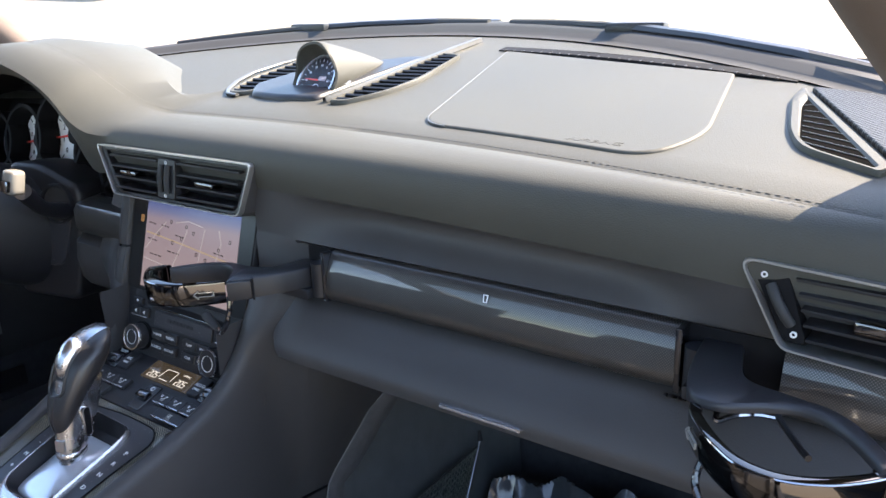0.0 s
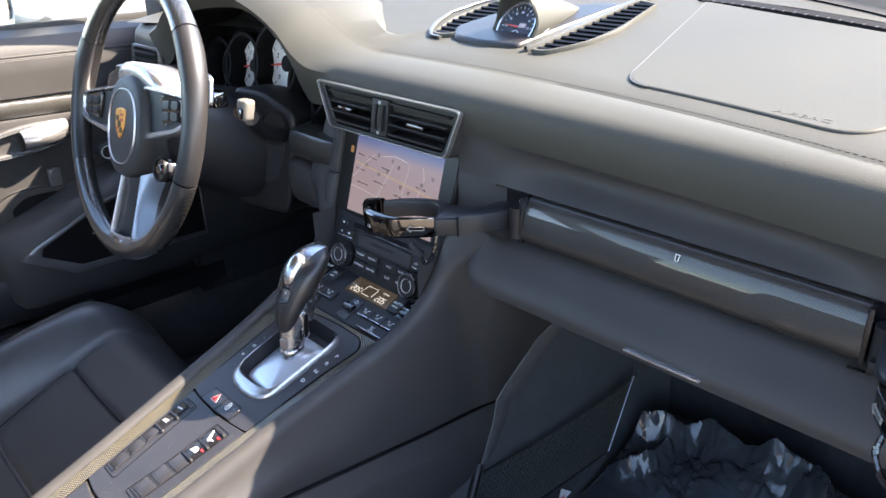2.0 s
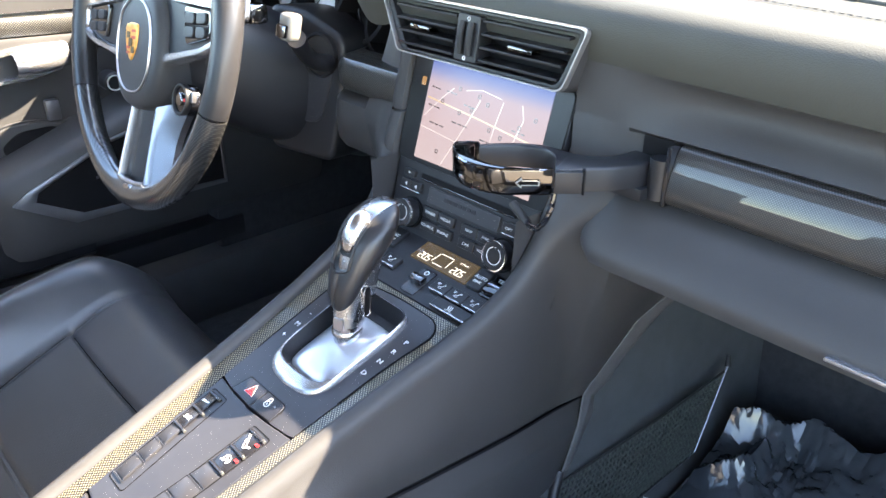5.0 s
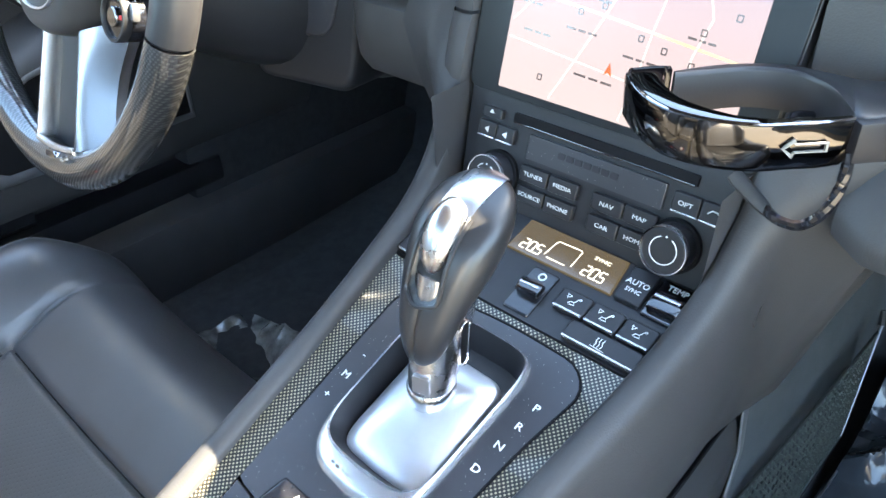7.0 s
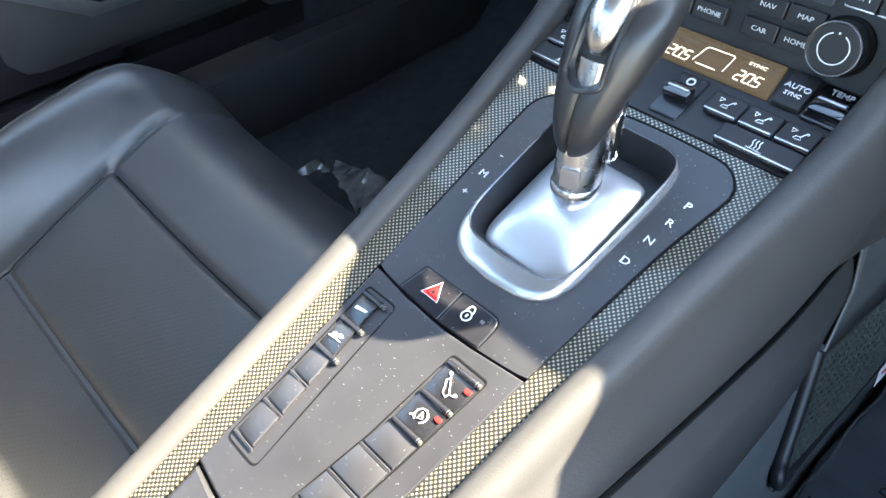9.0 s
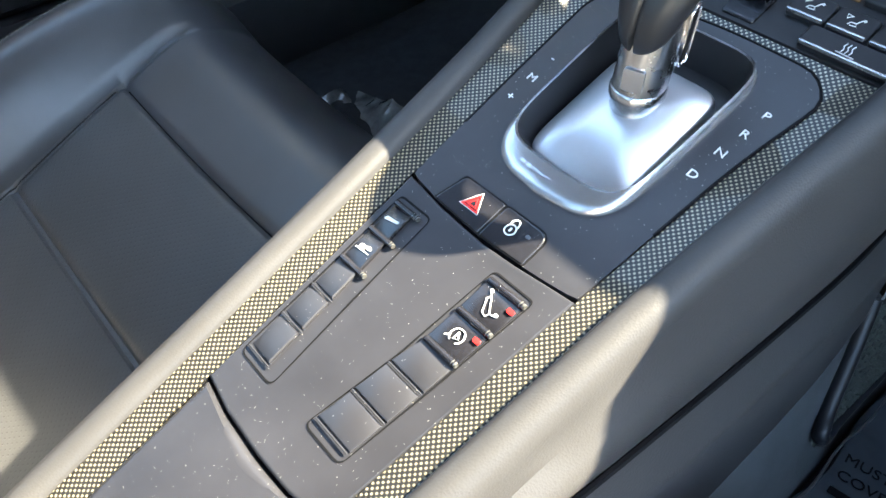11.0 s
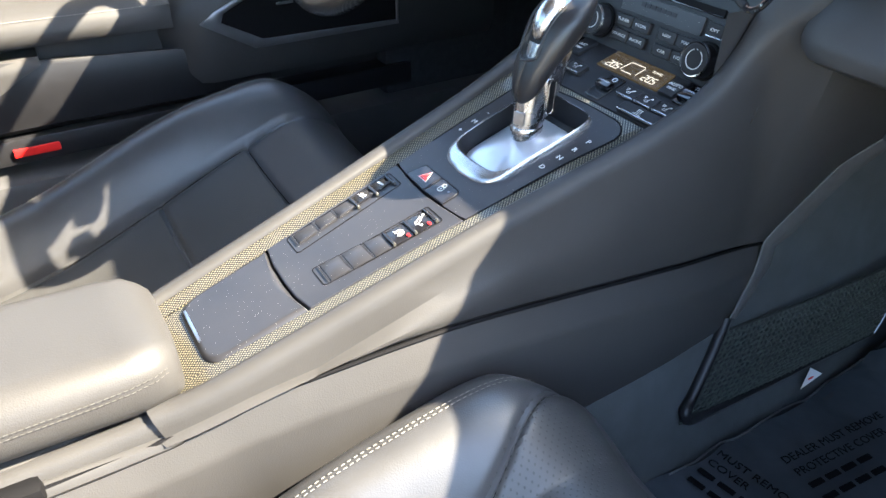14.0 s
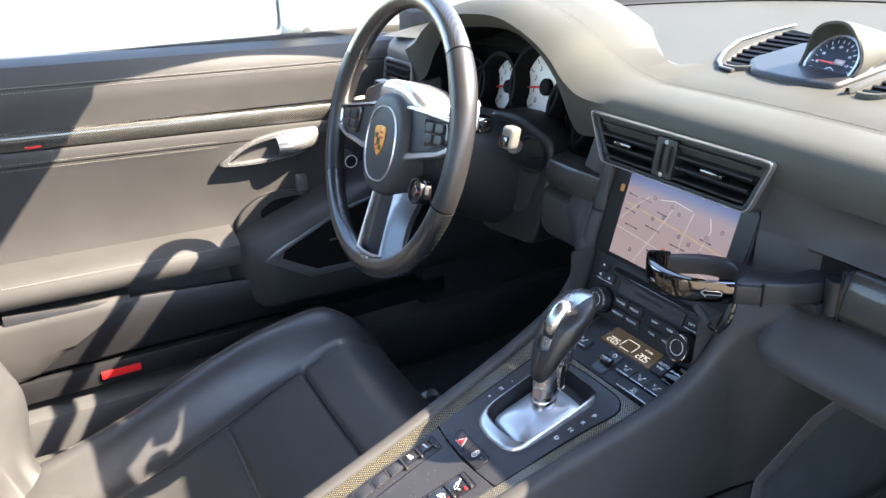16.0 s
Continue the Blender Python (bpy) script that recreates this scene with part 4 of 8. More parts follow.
    for k in range(5):
        q_ = end + step * (0.35 + 0.26 * k)
        part("pad_rib", tube([q_ + Vector((-0.003, -0.0035, 0.002)), q_ + Vector((0.003, -0.0035, -0.001))], 0.0005, 5), PLASTIC, th)
    if mirror:
        part("inner_hoop", tube([tuple(v) for v in spline([(0.5648, 0.2225, 0.772), (0.5635, 0.2130, 0.767), (0.5660, 0.2063, 0.766), (0.5731, 0.2178, 0.766), (0.5843, 0.2264, 0.766), (0.5953, 0.2285, 0.766)], 5)], 0.0019, 8), DARKCHROME, th, "slim dark chrome hoop")
        lip_rows = []
        for k in range(14, 38):
            p, q = inner_b[k], outer_b[k]
            d_ = (p - q).normalized() * (0.0001 + 0.0125 * math.sin(math.pi * (k - 14) / 23) ** 0.8)
            lip_rows.append([Vector((v.x, v.y, z)) for v, z in ((p - d_ * 0.1, 0.7745), (p + d_ * 0.5, 0.7755), (p + d_, 0.7735), (p + d_ * 0.9, 0.7700))])
        part("ring_lip", loft(lip_rows), GREY, th, "pale inner lip of the ring")
        part("hoop_leg", tube([(0.5940, 0.2330, 0.770), (0.5965, 0.2270, 0.767), (0.6156, 0.1977, 0.766), (0.6200, 0.1905, 0.767)], 0.0020, 8), PLASTIC, th)
    part("bracket", box(-0.024, -0.012, -0.006, 0.016, 0.022, 0.004, 0.0015, Matrix.Translation(f0((0.176, 0.2450, 0.765)))), PLASTIC, th)
    part("pivot", tube([f0((0.196, 0.2490, 0.760)), f0((0.196, 0.2490, 0.792))], 0.0085, 14), PLASTIC, th)
    return th


cup_holder(False)
cup_holder(True)

# ---- centre console ----
console = thing("centre_console", "black leather and carbon centre console between the seats", "console")
CM = frame_of((0, 0, 0.581), (1, 0, 0), (0, 1, 0.325))
K = math.hypot(1, 0.325)


def cz(y):
    return 0.581 + 0.325 * y


def half(y):
    """Half the width of the sunken centre panel."""
    return 0.0555 + 0.070 * min(y, 0.0) + 0.18 * max(0.0, min(y, 0.09))


def seam_x(y):
    return lerp_table([(-0.262, 0.068), (-0.2, 0.077), (-0.15, 0.086), (-0.1, 0.0935), (-0.05, 0.0985), (0.0, 0.1005), (0.10, 0.1015), (0.20, 0.1000), (0.335, 0.0905), (0.6, 0.088)], y)


def seam_z(y):
    return lerp_table([(-0.262, 0.488), (-0.2, 0.503), (-0.15, 0.511), (-0.1, 0.5175), (-0.05, 0.5205), (0.0, 0.5175), (0.10, 0.5055), (0.20, 0.4910), (0.335, 0.467), (0.6, 0.40)], y)


# rails: rounded leather edges that run on into the dashboard, with the side walls below
for s in (-1, 1):
    rows = []
    path = [(-0.90, 0.470, 0.036, 0.0), (-0.31, 0.494, 0.047, 0.0), (-0.262, 0.503, 0.050, 0.0), (-0.24, 0.506, 0.053, 0.0), (-0.2, 0.5175, 0.0575, 0), (-0.1, 0.55, 0.064, 0), (0.0, 0.584, 0.071, 0), (0.08, 0.61, 0.079, 0.0), (0.14, 0.632, 0.087, 0.1), (0.185, 0.654, 0.0925, 0.3), (0.215, 0.685, 0.097, 0.6), (0.237, 0.73, 0.101, 0.85), (0.2600, 0.775, 0.1030, 1.0), (0.276, 0.81, 0.103, 1.0), (0.295, 0.86, 0.104, 1.0)]
    for y, z, xi in [tuple(v) for v in spline([(a[0], a[1], a[2]) for a in path], 4)]:
        t = ease((z - 0.60) / 0.2)
        g = 1 - 0.85 * ease((z - 0.66) / 0.15)
        flat = 1 - t
        w_ = ease((z - 0.685) / 0.055)
        n = Vector((0, -0.31 * flat - t, 0.95 * flat + 0.28 * t)).normalized()
        c = Vector((s * xi, y, z))
        o = Vector((s, 0, 0))
        f_ = 1 + 0.9 * w_
        side = [c + n * -0.02, c + n * 0.000, c + o * 0.0015 * f_ + n * 0.0026 * g, c + o * 0.0050 * f_ + n * 0.0046 * g, c + o * 0.0095 * f_ + n * 0.0050 * g, c + o * 0.0140 * f_ + n * 0.0034 * g, c + o * 0.0175 * f_ - n * 0.0005 * g, c + o * 0.0195 * f_ - n * 0.007 * g * (1 - w_), c + o * 0.0215 * f_ - n * 0.022 * (1 - w_)]
        end = side[-1]
        back = Vector((0, 0.10 * t, 0))
        yt = y + back.y + 0.06 * t
        tgt = Vector((s * seam_x(yt), yt, seam_z(yt))).lerp(Vector((s * 0.172, y + 0.006, z)), w_)
        for k in (0.25, 0.5, 0.75, 1.0):
            side.append(end.lerp(tgt, k) + Vector((s * 0.006 * math.sin(math.pi * k) * (1 - w_), 0, 0)))
        fold = Vector(lerp_table([(0.0, Vector((0.0950, 0.3320, 0.4690))), (0.35, Vector((0.0980, 0.3450, 0.4860))), (0.7, Vector((0.1080, 0.4050, 0.5450))), (1.0, Vector((0.1200, 0.4400, 0.5670)))], w_)) if w_ > 0 else tgt - Vector((0.004 * s, 0, 0))
        fold.x = abs(fold.x) * s
        for k in (0.2, 0.45, 0.75, 1.0):
            side.append(tgt.lerp(fold, k) + Vector((s * 0.010 * math.sin(math.pi * k) * min(1, 3 * w_), 0, 0)))
        rows.append(side)
    part("side_rail", loft(rows), LEATHER, console, "smooth leather rail and side wall")
    part("inner_side", loft([[(s * 0.098, y, 0.72), (s * 0.094, y, 0.62), (s * (seam_x(y) - 0.004), y, seam_z(y) + 0.02), (s * (seam_x(y) - 0.002), y, seam_z(y) - 0.012)] for y in (0.20, 0.25, 0.30, 0.338)]), LEATHER, console)
    # lower side wall: a bevelled leather panel, and felt from there to the floor
    rows, felt_rows = [], []
    for y in (-0.5, -0.3, -0.25, -0.2, -0.15, -0.1, -0.05, 0.0, 0.05, 0.1, 0.15, 0.2, 0.27, 0.335):
        x0, zt = seam_x(y), seam_z(y)
        zb = 0.376 + 0.055 * max(-0.1, y - 0.08)
        cut = 0.62 if y > 0.33 else 0.0
        k = min(1.0, (zt - zb) / 0.09)
        prof = ((-0.006, 0.004), (0.0012, 0.0048), (0.0030, 0.0085), (0.0125, 0.026 * k), (0.0140, 0.030 * k), (0.0145, 0.034 * k), (0.0165, zt - zb - 0.004), (0.0150, zt - zb), (0.008, zt - zb + 0.002))
        rows.append([(s * (x0 + dx_), y - cut * dz_, zt - dz_) for dx_, dz_ in prof])
        felt_rows.append([(s * (x0 + 0.010), y, zb + 0.004), (s * (x0 + 0.0145), y, zb - 0.008), (s * (x0 + 0.03), y, 0.31), (s * (x0 + 0.046), y, 0.22)])
    part("lower_panel", loft(rows), LEATHER, console, "smooth bevelled lower side panel")
    part("tunnel_felt", loft(felt_rows), FELT, console, "felt lining below the panel")
    part("side_joint", tube([(s * (seam_x(y) + 0.0012), y, seam_z(y) - 0.0030) for y in [-0.60 + 0.935 * k / 40 for k in range(41)]], 0.0019, 6), DARK, console)
    rows = []
    for y in (0.270, 0.335, 0.45, 0.60, 0.85):
        rows.append([(s * (0.10 if y > 0.34 else 0.08), y, 0.70), (s * 0.082, y + 0.002, 0.50), (s * 0.088, y, 0.463), (s * 0.10, y, 0.40), (s * 0.12, y, 0.30), (s * 0.14, y, 0.22)])
    part("tunnel_side", loft(rows), FELT, console)
    # carbon strip beside the panel
    rows = []
    for y in [-0.255 + 0.405 * k / 20 for k in range(21)]:
        xi = half(y) if y < -0.005 else lerp_table([(-0.005, 0.0553), (0.085, 0.0638), (0.12, 0.0695), (0.16, 0.074)] if s > 0 else [(-0.005, 0.0550), (0.085, 0.0606), (0.12, 0.0618), (0.16, 0.064)], y)
        xo = 0.071 + (0.064 - 0.071) * min(0, y) / -0.1 * 1.0 + 0.11 * max(0, y)
        rows.append([(s * (xi + 0.0005), y, cz(y) - 0.001), (s * xo, y, cz(y) + 0.0008)])
    part("carbon_strip", shell(rows, (0, 0, -0.004)), CARBON_C, console, "lacquered carbon fibre strip")
    part("panel_joint", shell([[(s * (half(y) - 0.0004), y, cz(y) - 0.0022), (s * (half(y) + 0.001), y, cz(y) - 0.0022)] for y in (-0.23, -0.15, -0.1, -0.05, -0.006)], (0, 0, -0.002)), DARK, console)


def cpoly(pts):
    return [(p[0], p[1] * K) for p in pts]


# gear surround
def by_angle(poly, centre, angles):
    """Where rays from a centre leave a polygon."""
    res = []
    for a in angles:
        d = Vector((math.cos(a), math.sin(a)))
        best = None
        for k in range(len(poly)):
            p, q = Vector(poly[k - 1]) - Vector(centre), Vector(poly[k]) - Vector(centre)
            e = q - p
            den = d.x * e.y - d.y * e.x
            if abs(den) > 1e-12:
                t = (p.x * e.y - p.y * e.x) / den
                u = (p.x * d.y - p.y * d.x) / den
                if t > 0 and -1e-6 <= u <= 1 + 1e-6:
                    best = t if best is None else max(best, t)
        res.append((centre[0] + d.x * best, centre[1] + d.y * best))
    return res


surround = cpoly(round_poly([(-0.0545, -0.005), (-0.03, -0.0082), (0.0, -0.0094), (0.03, -0.0080), (0.0555, -0.005), (0.0635, 0.085), (0.0725, 0.132), (0.0600, 0.1445), (0.01, 0.1460), (-0.050, 0.1405), (-0.0625, 0.128), (-0.0605, 0.085)], [0.002, 0.01, 0.01, 0.01, 0.002, 0.03, 0.016, 0.03, 0.02, 0.02, 0.016, 0.03], 6))
FRONT_SEAM = [(0.0555, -0.0064), (0.042, -0.0076), (0.0226, -0.0096), (0.003, -0.0107), (-0.0273, -0.0094), (-0.0545, -0.0064)]
REAR_SEAM = [(-0.0462, -0.1352), (-0.0251, -0.1385), (0.0025, -0.1395), (0.0254, -0.1388), (0.0462, -0.1352)]
part("switch_panel", plate(cpoly(REAR_SEAM + FRONT_SEAM), -0.03, 0.0, CM, bevel=0.0012), SATIN, console, "dusty satin black switch panel")
LID = round_poly([(-0.042, -0.2165), (0.042, -0.2165), (0.0458, -0.1367), (0.0254, -0.1401), (0.0025, -0.1408), (-0.0251, -0.1398), (-0.0458, -0.1367)], [0.018, 0.018, 0.001, 0.004, 0.004, 0.004, 0.001], 6)
part("ash_lid", plate(cpoly(LID), -0.03, 0.0012, CM, bevel=0.0045), SATIN, console, "dusty satin black storage lid")
part("rear_cap", plate(cpoly(round_poly([(-0.054, -0.256), (0.054, -0.256), (0.050, -0.19), (-0.050, -0.19)], 0.004)), -0.03, -0.002, CM, bevel=0.002), CARBON_C, console)


# gear lever and its silver frame
def superring(cx, cy, w, h, n=40, p=4.0, wide=0.0, belly=0.0):
    out = []
    for k in range(n):
        a = 2 * math.pi * k / n
        c, s = math.cos(a), math.sin(a)
        x = math.copysign(abs(c) ** (2 / p), c) * w
        y = math.copysign(abs(s) ** (2 / p), s) * h
        if y < 0:
            y -= belly * (1 - (x / w) ** 2) * (-y / h) ** 2
        out.append((cx + x * (1 + wide * y / h), (cy + y) * K))
    return out


gear = thing("gear_selector", "chrome and black leather gear lever in a silver frame", "gear lever")
outer = superring(0.0025, 0.0825, 0.0405, 0.0530, n=72, p=6, wide=0.04, belly=0.0075)
inner = superring(0.0025, 0.0868, 0.0382, 0.0472, n=72, p=6, wide=0.035, belly=0.0030)
bm = bmesh.new()
mid = [(a[0] * 0.62 + b[0] * 0.38, a[1] * 0.62 + b[1] * 0.38) for a, b in zip(outer, inner)]
near_in = [(a[0] * 0.12 + b[0] * 0.88, a[1] * 0.12 + b[1] * 0.88) for a, b in zip(outer, inner)]
loft([[CM @ Vector((p[0], p[1], h)) for p in ring] for ring, h in ((outer, -0.004), (outer, 0.0008), ([(a[0] * 0.93 + b[0] * 0.07, a[1] * 0.93 + b[1] * 0.07) for a, b in zip(outer, inner)], 0.0022), (mid, 0.0046), (near_in, 0.0058), (inner, 0.0048), (inner, -0.004))], closed=True, caps=False, bm=bm)
part("frame", bm, SILVER, gear, "bright silver frame")
cc = (0.003, 0.083 * K)
corner_angles = [math.atan2(p[1] * K - cc[1], p[0] - cc[0]) for p in ((-0.0545, -0.005), (0.0555, -0.005))]
ang = sorted([2 * math.pi * k / 96 - math.pi + 0.01 for k in range(96)] + corner_angles)
hole = superring(0.0025, 0.0825, 0.0395, 0.0520, n=96, p=6, wide=0.04, belly=0.0070)
part("gear_panel", ring_plate(by_angle(surround, cc, ang), by_angle(hole, cc, ang), -0.012, 0.0, CM), SATIN, console, "satin black gear surround")
order = [a for a in ang if a > -0.75] + [a for a in ang if a < -2.4]
part("panel_edge", tube([CM @ Vector((p[0], p[1], -0.0004)) for p in by_angle(surround, cc, order)], 0.0009, 6), DARK, console, "dark gap round the gear surround")
bm = bmesh.new()
lower = [(0.0025 + (p[0] - 0.0025) * 0.86, 0.086 * K + (p[1] - 0.086 * K) * 0.86) for p in inner]
loft([[CM @ Vector((p[0], p[1], h)) for p in ring] for ring, h in ((inner, 0.0045), ([(0.0025 + (p[0] - 0.0025) * 0.95, 0.086 * K + (p[1] - 0.086 * K) * 0.95) for p in inner], -0.004), (lower, -0.0145))], closed=True, caps=False, bm=bm)
bm.faces.new([v for v in bm.verts][-72:])
part("well", bm, PLASTIC, gear, "satin black well")
bm = bmesh.new()
for_rows = []
for sc, h in ((1.0, -0.0140), (1.0, -0.0090), (0.985, -0.0072), (0.95, -0.0062), (0.75, -0.0040), (0.5, -0.0022), (0.25, -0.0012)):
    for_rows.append([CM @ Vector((0.003 + (p[0] - 0.003) * sc, 0.079 * K + (p[1] - 0.079 * K) * sc, h)) for p in superring(0.003, 0.079, 0.0300, 0.0375, n=48, p=7, belly=0.001)])
loft(for_rows, closed=True, bm=bm)
part("slide_plate", bm, PLATE, gear, "brushed aluminium slide plate")
for k in range(5):
    part("model_script", plate(round_rect(-0.0135 + 0.0042 * k, (0.0295 - 0.0006 * (k % 2)) * K, -0.0105 + 0.0042 * k, (0.0328 + 0.0008 * (k % 3)) * K, 0.0008), 0.0030, 0.0050, CM), ALU, gear)

# stem, sleeve with its badge, and the slotted chrome leg in front of it
A0 = Vector((0.0020, 0.0885, 0.589))
ax = Vector((0.0, 0.07, 1.0)).normalized()


def sleeve_ring(d, back_, fore, w, n=28):
    c = A0 + ax * d
    out = []
    for k in range(n):
        a = 2 * math.pi * k / n
        y = math.sin(a)
        out.append(c + Vector((w * math.cos(a), (fore if y > 0 else back_) * y, 0)))
    return out


part("stem", loft([sleeve_ring(d, r, r, r) for d, r in ((0.0, 0.0122), (0.004, 0.0122), (0.026, 0.0116))], closed=True), ALU, gear, "satin metal stem")
part("stem_collar", loft([sleeve_ring(d, r, r + 0.001, r) for d, r in ((0.0225, 0.0122), (0.0235, 0.0136), (0.0275, 0.0138), (0.0285, 0.0132))], closed=True), CHROMECAP, gear)
part("sleeve", loft([sleeve_ring(d, b_, f_, w) for d, b_, f_, w in ((0.028, 0.0130, 0.0140, 0.0130), (0.034, 0.0128, 0.0170, 0.0128), (0.044, 0.0124, 0.0235, 0.0122), (0.056, 0.0118, 0.0300, 0.0116), (0.074, 0.0105, 0.0355, 0.0108), (0.088, 0.0080, 0.0385, 0.0104), (0.100, 0.0050, 0.0370, 0.0098))], closed=True), CHROMECAP, gear, "polished chrome sleeve")
bf = frame_of(A0 + ax * 0.0375 + Vector((0.0045, -0.0128, 0)), (1, 0.30, 0), (0, 0.07, 1))
part("collar_badge", plate(round_rect(-0.0052, -0.0056, 0.0052, 0.0056, 0.0010), -0.002, 0.0004, bf, bevel=0.0002), SATINCHROME, gear, "small square badge")
slot_m = frame_of(A0 + Vector((0.0112, 0.0165, 0.0520)), (-0.12, 1, 0.0), (0, 0.42, 1))
part("leg_slot", plate(round_rect(-0.0030, -0.0125, 0.0030, 0.0165, 0.0029, 6), -0.002, 0.0006, slot_m), DARK, gear, "dark slot in the chrome leg")
part("leg_rim", ring_plate(round_rect(-0.0048, -0.0145, 0.0048, 0.0180, 0.0046, 6), round_rect(-0.0030, -0.0125, 0.0030, 0.0165, 0.0029, 6), -0.003, 0.0016, slot_m, 0.0006), CHROME, gear)

# leather grip: slanted sections from its foot to the crown, hollowed behind for the release button
GRIP = [(0.0915, 0.6492, 0.0150, 0.0110, 44), (0.0918, 0.6525, 0.0180, 0.0140, 43), (0.0945, 0.6605, 0.0213, 0.0164, 36), (0.0976, 0.6695, 0.0214, 0.0190, 27), (0.1030, 0.6790, 0.0222, 0.0218, 20), (0.1094, 0.6892, 0.0236, 0.0245, 15), (0.1156, 0.7002, 0.0250, 0.0260, 14), (0.1206, 0.7100, 0.0245, 0.0256, 15), (0.1246, 0.7171, 0.0212, 0.0228, 16), (0.1274, 0.7216, 0.0158, 0.0176, 17), (0.1292, 0.7238, 0.0086, 0.0096, 17), (0.1297, 0.7244, 0.0010, 0.0012, 17)]
GX = 0.0020
g_pos = spline([(g[0], g[1], g[4]) for g in GRIP], 6)
g_size = spline([(g[2], g[3], 0) for g in GRIP], 6)
NG = len(g_pos) - 1
NA = 72
SPINE = 0.0105


def grip_point(i, k, grow=0.0):
    """Point of the grip at a level and an angle; 270 degrees looks to the rear."""
    c, z_ = g_pos[i], g_size[i]
    a = 2 * math.pi * k / NA
    th = radians(c.z)
    ca, sa = math.cos(a), math.sin(a)
    dx = math.copysign(abs(ca) ** 0.9, ca) * (z_.y + grow)
    dd = math.copysign(abs(sa) ** 0.9, sa) * (z_.x + grow)
    return Vector((GX + dx, c.x + dd * math.cos(th), c.y + dd * math.sin(th) + grow * 0.4))


def rear_hollow(x, t):
    """How deep the button's hollow is at a distance from the middle: 1 inside, 0 outside, soft at its rim."""
    half_w = 0.0104 * math.sqrt(max(0.0, min(1.0, (t - 0.395) / 0.035)))
    return ease((half_w - abs(x)) / 0.0030 + 0.5) * (1 - ease((t - 0.72) / 0.06))


def on_grip(fi, x, rear, grow=0.0):
    """Point of the grip at a level, an offset across it and a side, with the hollow taken out."""
    i0 = max(0, min(NG - 1, int(fi)))
    f = fi - i0
    c = g_pos[i0].lerp(g_pos[i0 + 1], f)
    z_ = g_size[i0].lerp(g_size[i0 + 1], f)
    ca = min(1.0, abs(x) / (z_.y + grow)) ** (1 / 0.9)
    dd = math.sqrt(max(0.0, 1 - ca * ca)) ** 0.9 * (z_.x + grow) * (-1 if rear else 1)
    th = radians(c.z)
    p = Vector((GX + x, c.x + dd * math.cos(th), c.y + dd * math.sin(th) + grow * 0.4))
    if rear:
        h = rear_hollow(x, fi / NG)
        p += Vector((0, 0.0050 * h, 0.0014 * h))
    return p


rows = []
for i in range(NG + 1):
    row = []
    for k in range(NA):
        a = 2 * math.pi * k / NA
        p = grip_point(i, k)
        if math.sin(a) < 0:
            h = rear_hollow(p.x - GX, i / NG)
            p += Vector((0, 0.0050 * h, 0.0014 * h))
        row.append(p)
    rows.append(row)
part("grip", loft(rows, closed=True), GRIP_LEATHER, gear, "black leather grip", 60)
across = [-1 + k / 6 for k in range(13)]
rows = []
for k in range(13):
    fi = NG * (0.405 + 0.29 * k / 12)
    w_ = 0.0092 * math.sqrt(min(1.0, (fi / NG - 0.400) / 0.035))
    rows.append([on_grip(fi, w_ * a, True) + Vector((0, -0.0004, 0)) for a in across])
part("button_recess", loft(rows), RUBBER, gear, "dark hollow below the button", 60)
rows = []
for k in range(9):
    fi = NG * (0.795 + 0.03 * k / 8)
    rows.append([on_grip(fi, SPINE * a, True, 0.0012) for a in across])
last_rear = rows[-1]
first_front = [on_grip(NG * 0.825, SPINE * a, False, 0.0012) for a in across]
for k in range(1, 5):
    t = k / 5
    rows.append([p.lerp(q, t) + Vector((0, -0.0005, 0.0034 * math.sin(math.pi * t) * (1 - 0.5 * a * a))) for p, q, a in zip(last_rear, first_front, across)])
rows.append(first_front)
for k in range(1, 8):
    fi = NG * (0.825 - 0.125 * k / 7)
    rows.append([on_grip(fi, SPINE * (1 - 0.30 * (k / 7) ** 2) * a, False, 0.0012) for a in across])
spine_rows = []
for r in rows:
    mid_ = r[6]
    inward = (Vector((GX, 0.114, 0.698)) - mid_).normalized() * 0.0026
    spine_rows.append([r[0] + inward] + r + [r[-1] + inward])
part("chrome_spine", loft(spine_rows), CHROMECAP, gear, "satin chrome spine over the crown", 40)
bm = bmesh.new()
bmesh.ops.create_uvsphere(bm, u_segments=32, v_segments=20, radius=1, matrix=Matrix.Translation((GX, 0.1050, 0.7065)) @ pose(0, 0, 0, -30) @ Matrix.Diagonal((0.0108, 0.0108, 0.0205, 1)))
part("release_button", bm, CHROMECAP, gear, "round chrome release button")
# leather piping round the hollow and along the spine
left_side, right_side = [], []
for k in range(21):
    fi = NG * (0.80 - 0.41 * k / 20)
    w_ = 0.0112 * math.sqrt(min(1.0, max(0.0, (fi / NG - 0.389) / 0.035)))
    h = rear_hollow(w_, fi / NG)
    left_side.append(on_grip(fi, -w_, True, 0.0002) - Vector((0, 0.0050 * h, 0.0014 * h)))
    right_side.append(on_grip(fi, w_, True, 0.0002) - Vector((0, 0.0050 * h, 0.0014 * h)))
part("grip_piping", tube(spline(left_side + right_side[::-1][1:], 3), 0.0013, 8), GRIP_LEATHER, gear, "leather rim round the button")

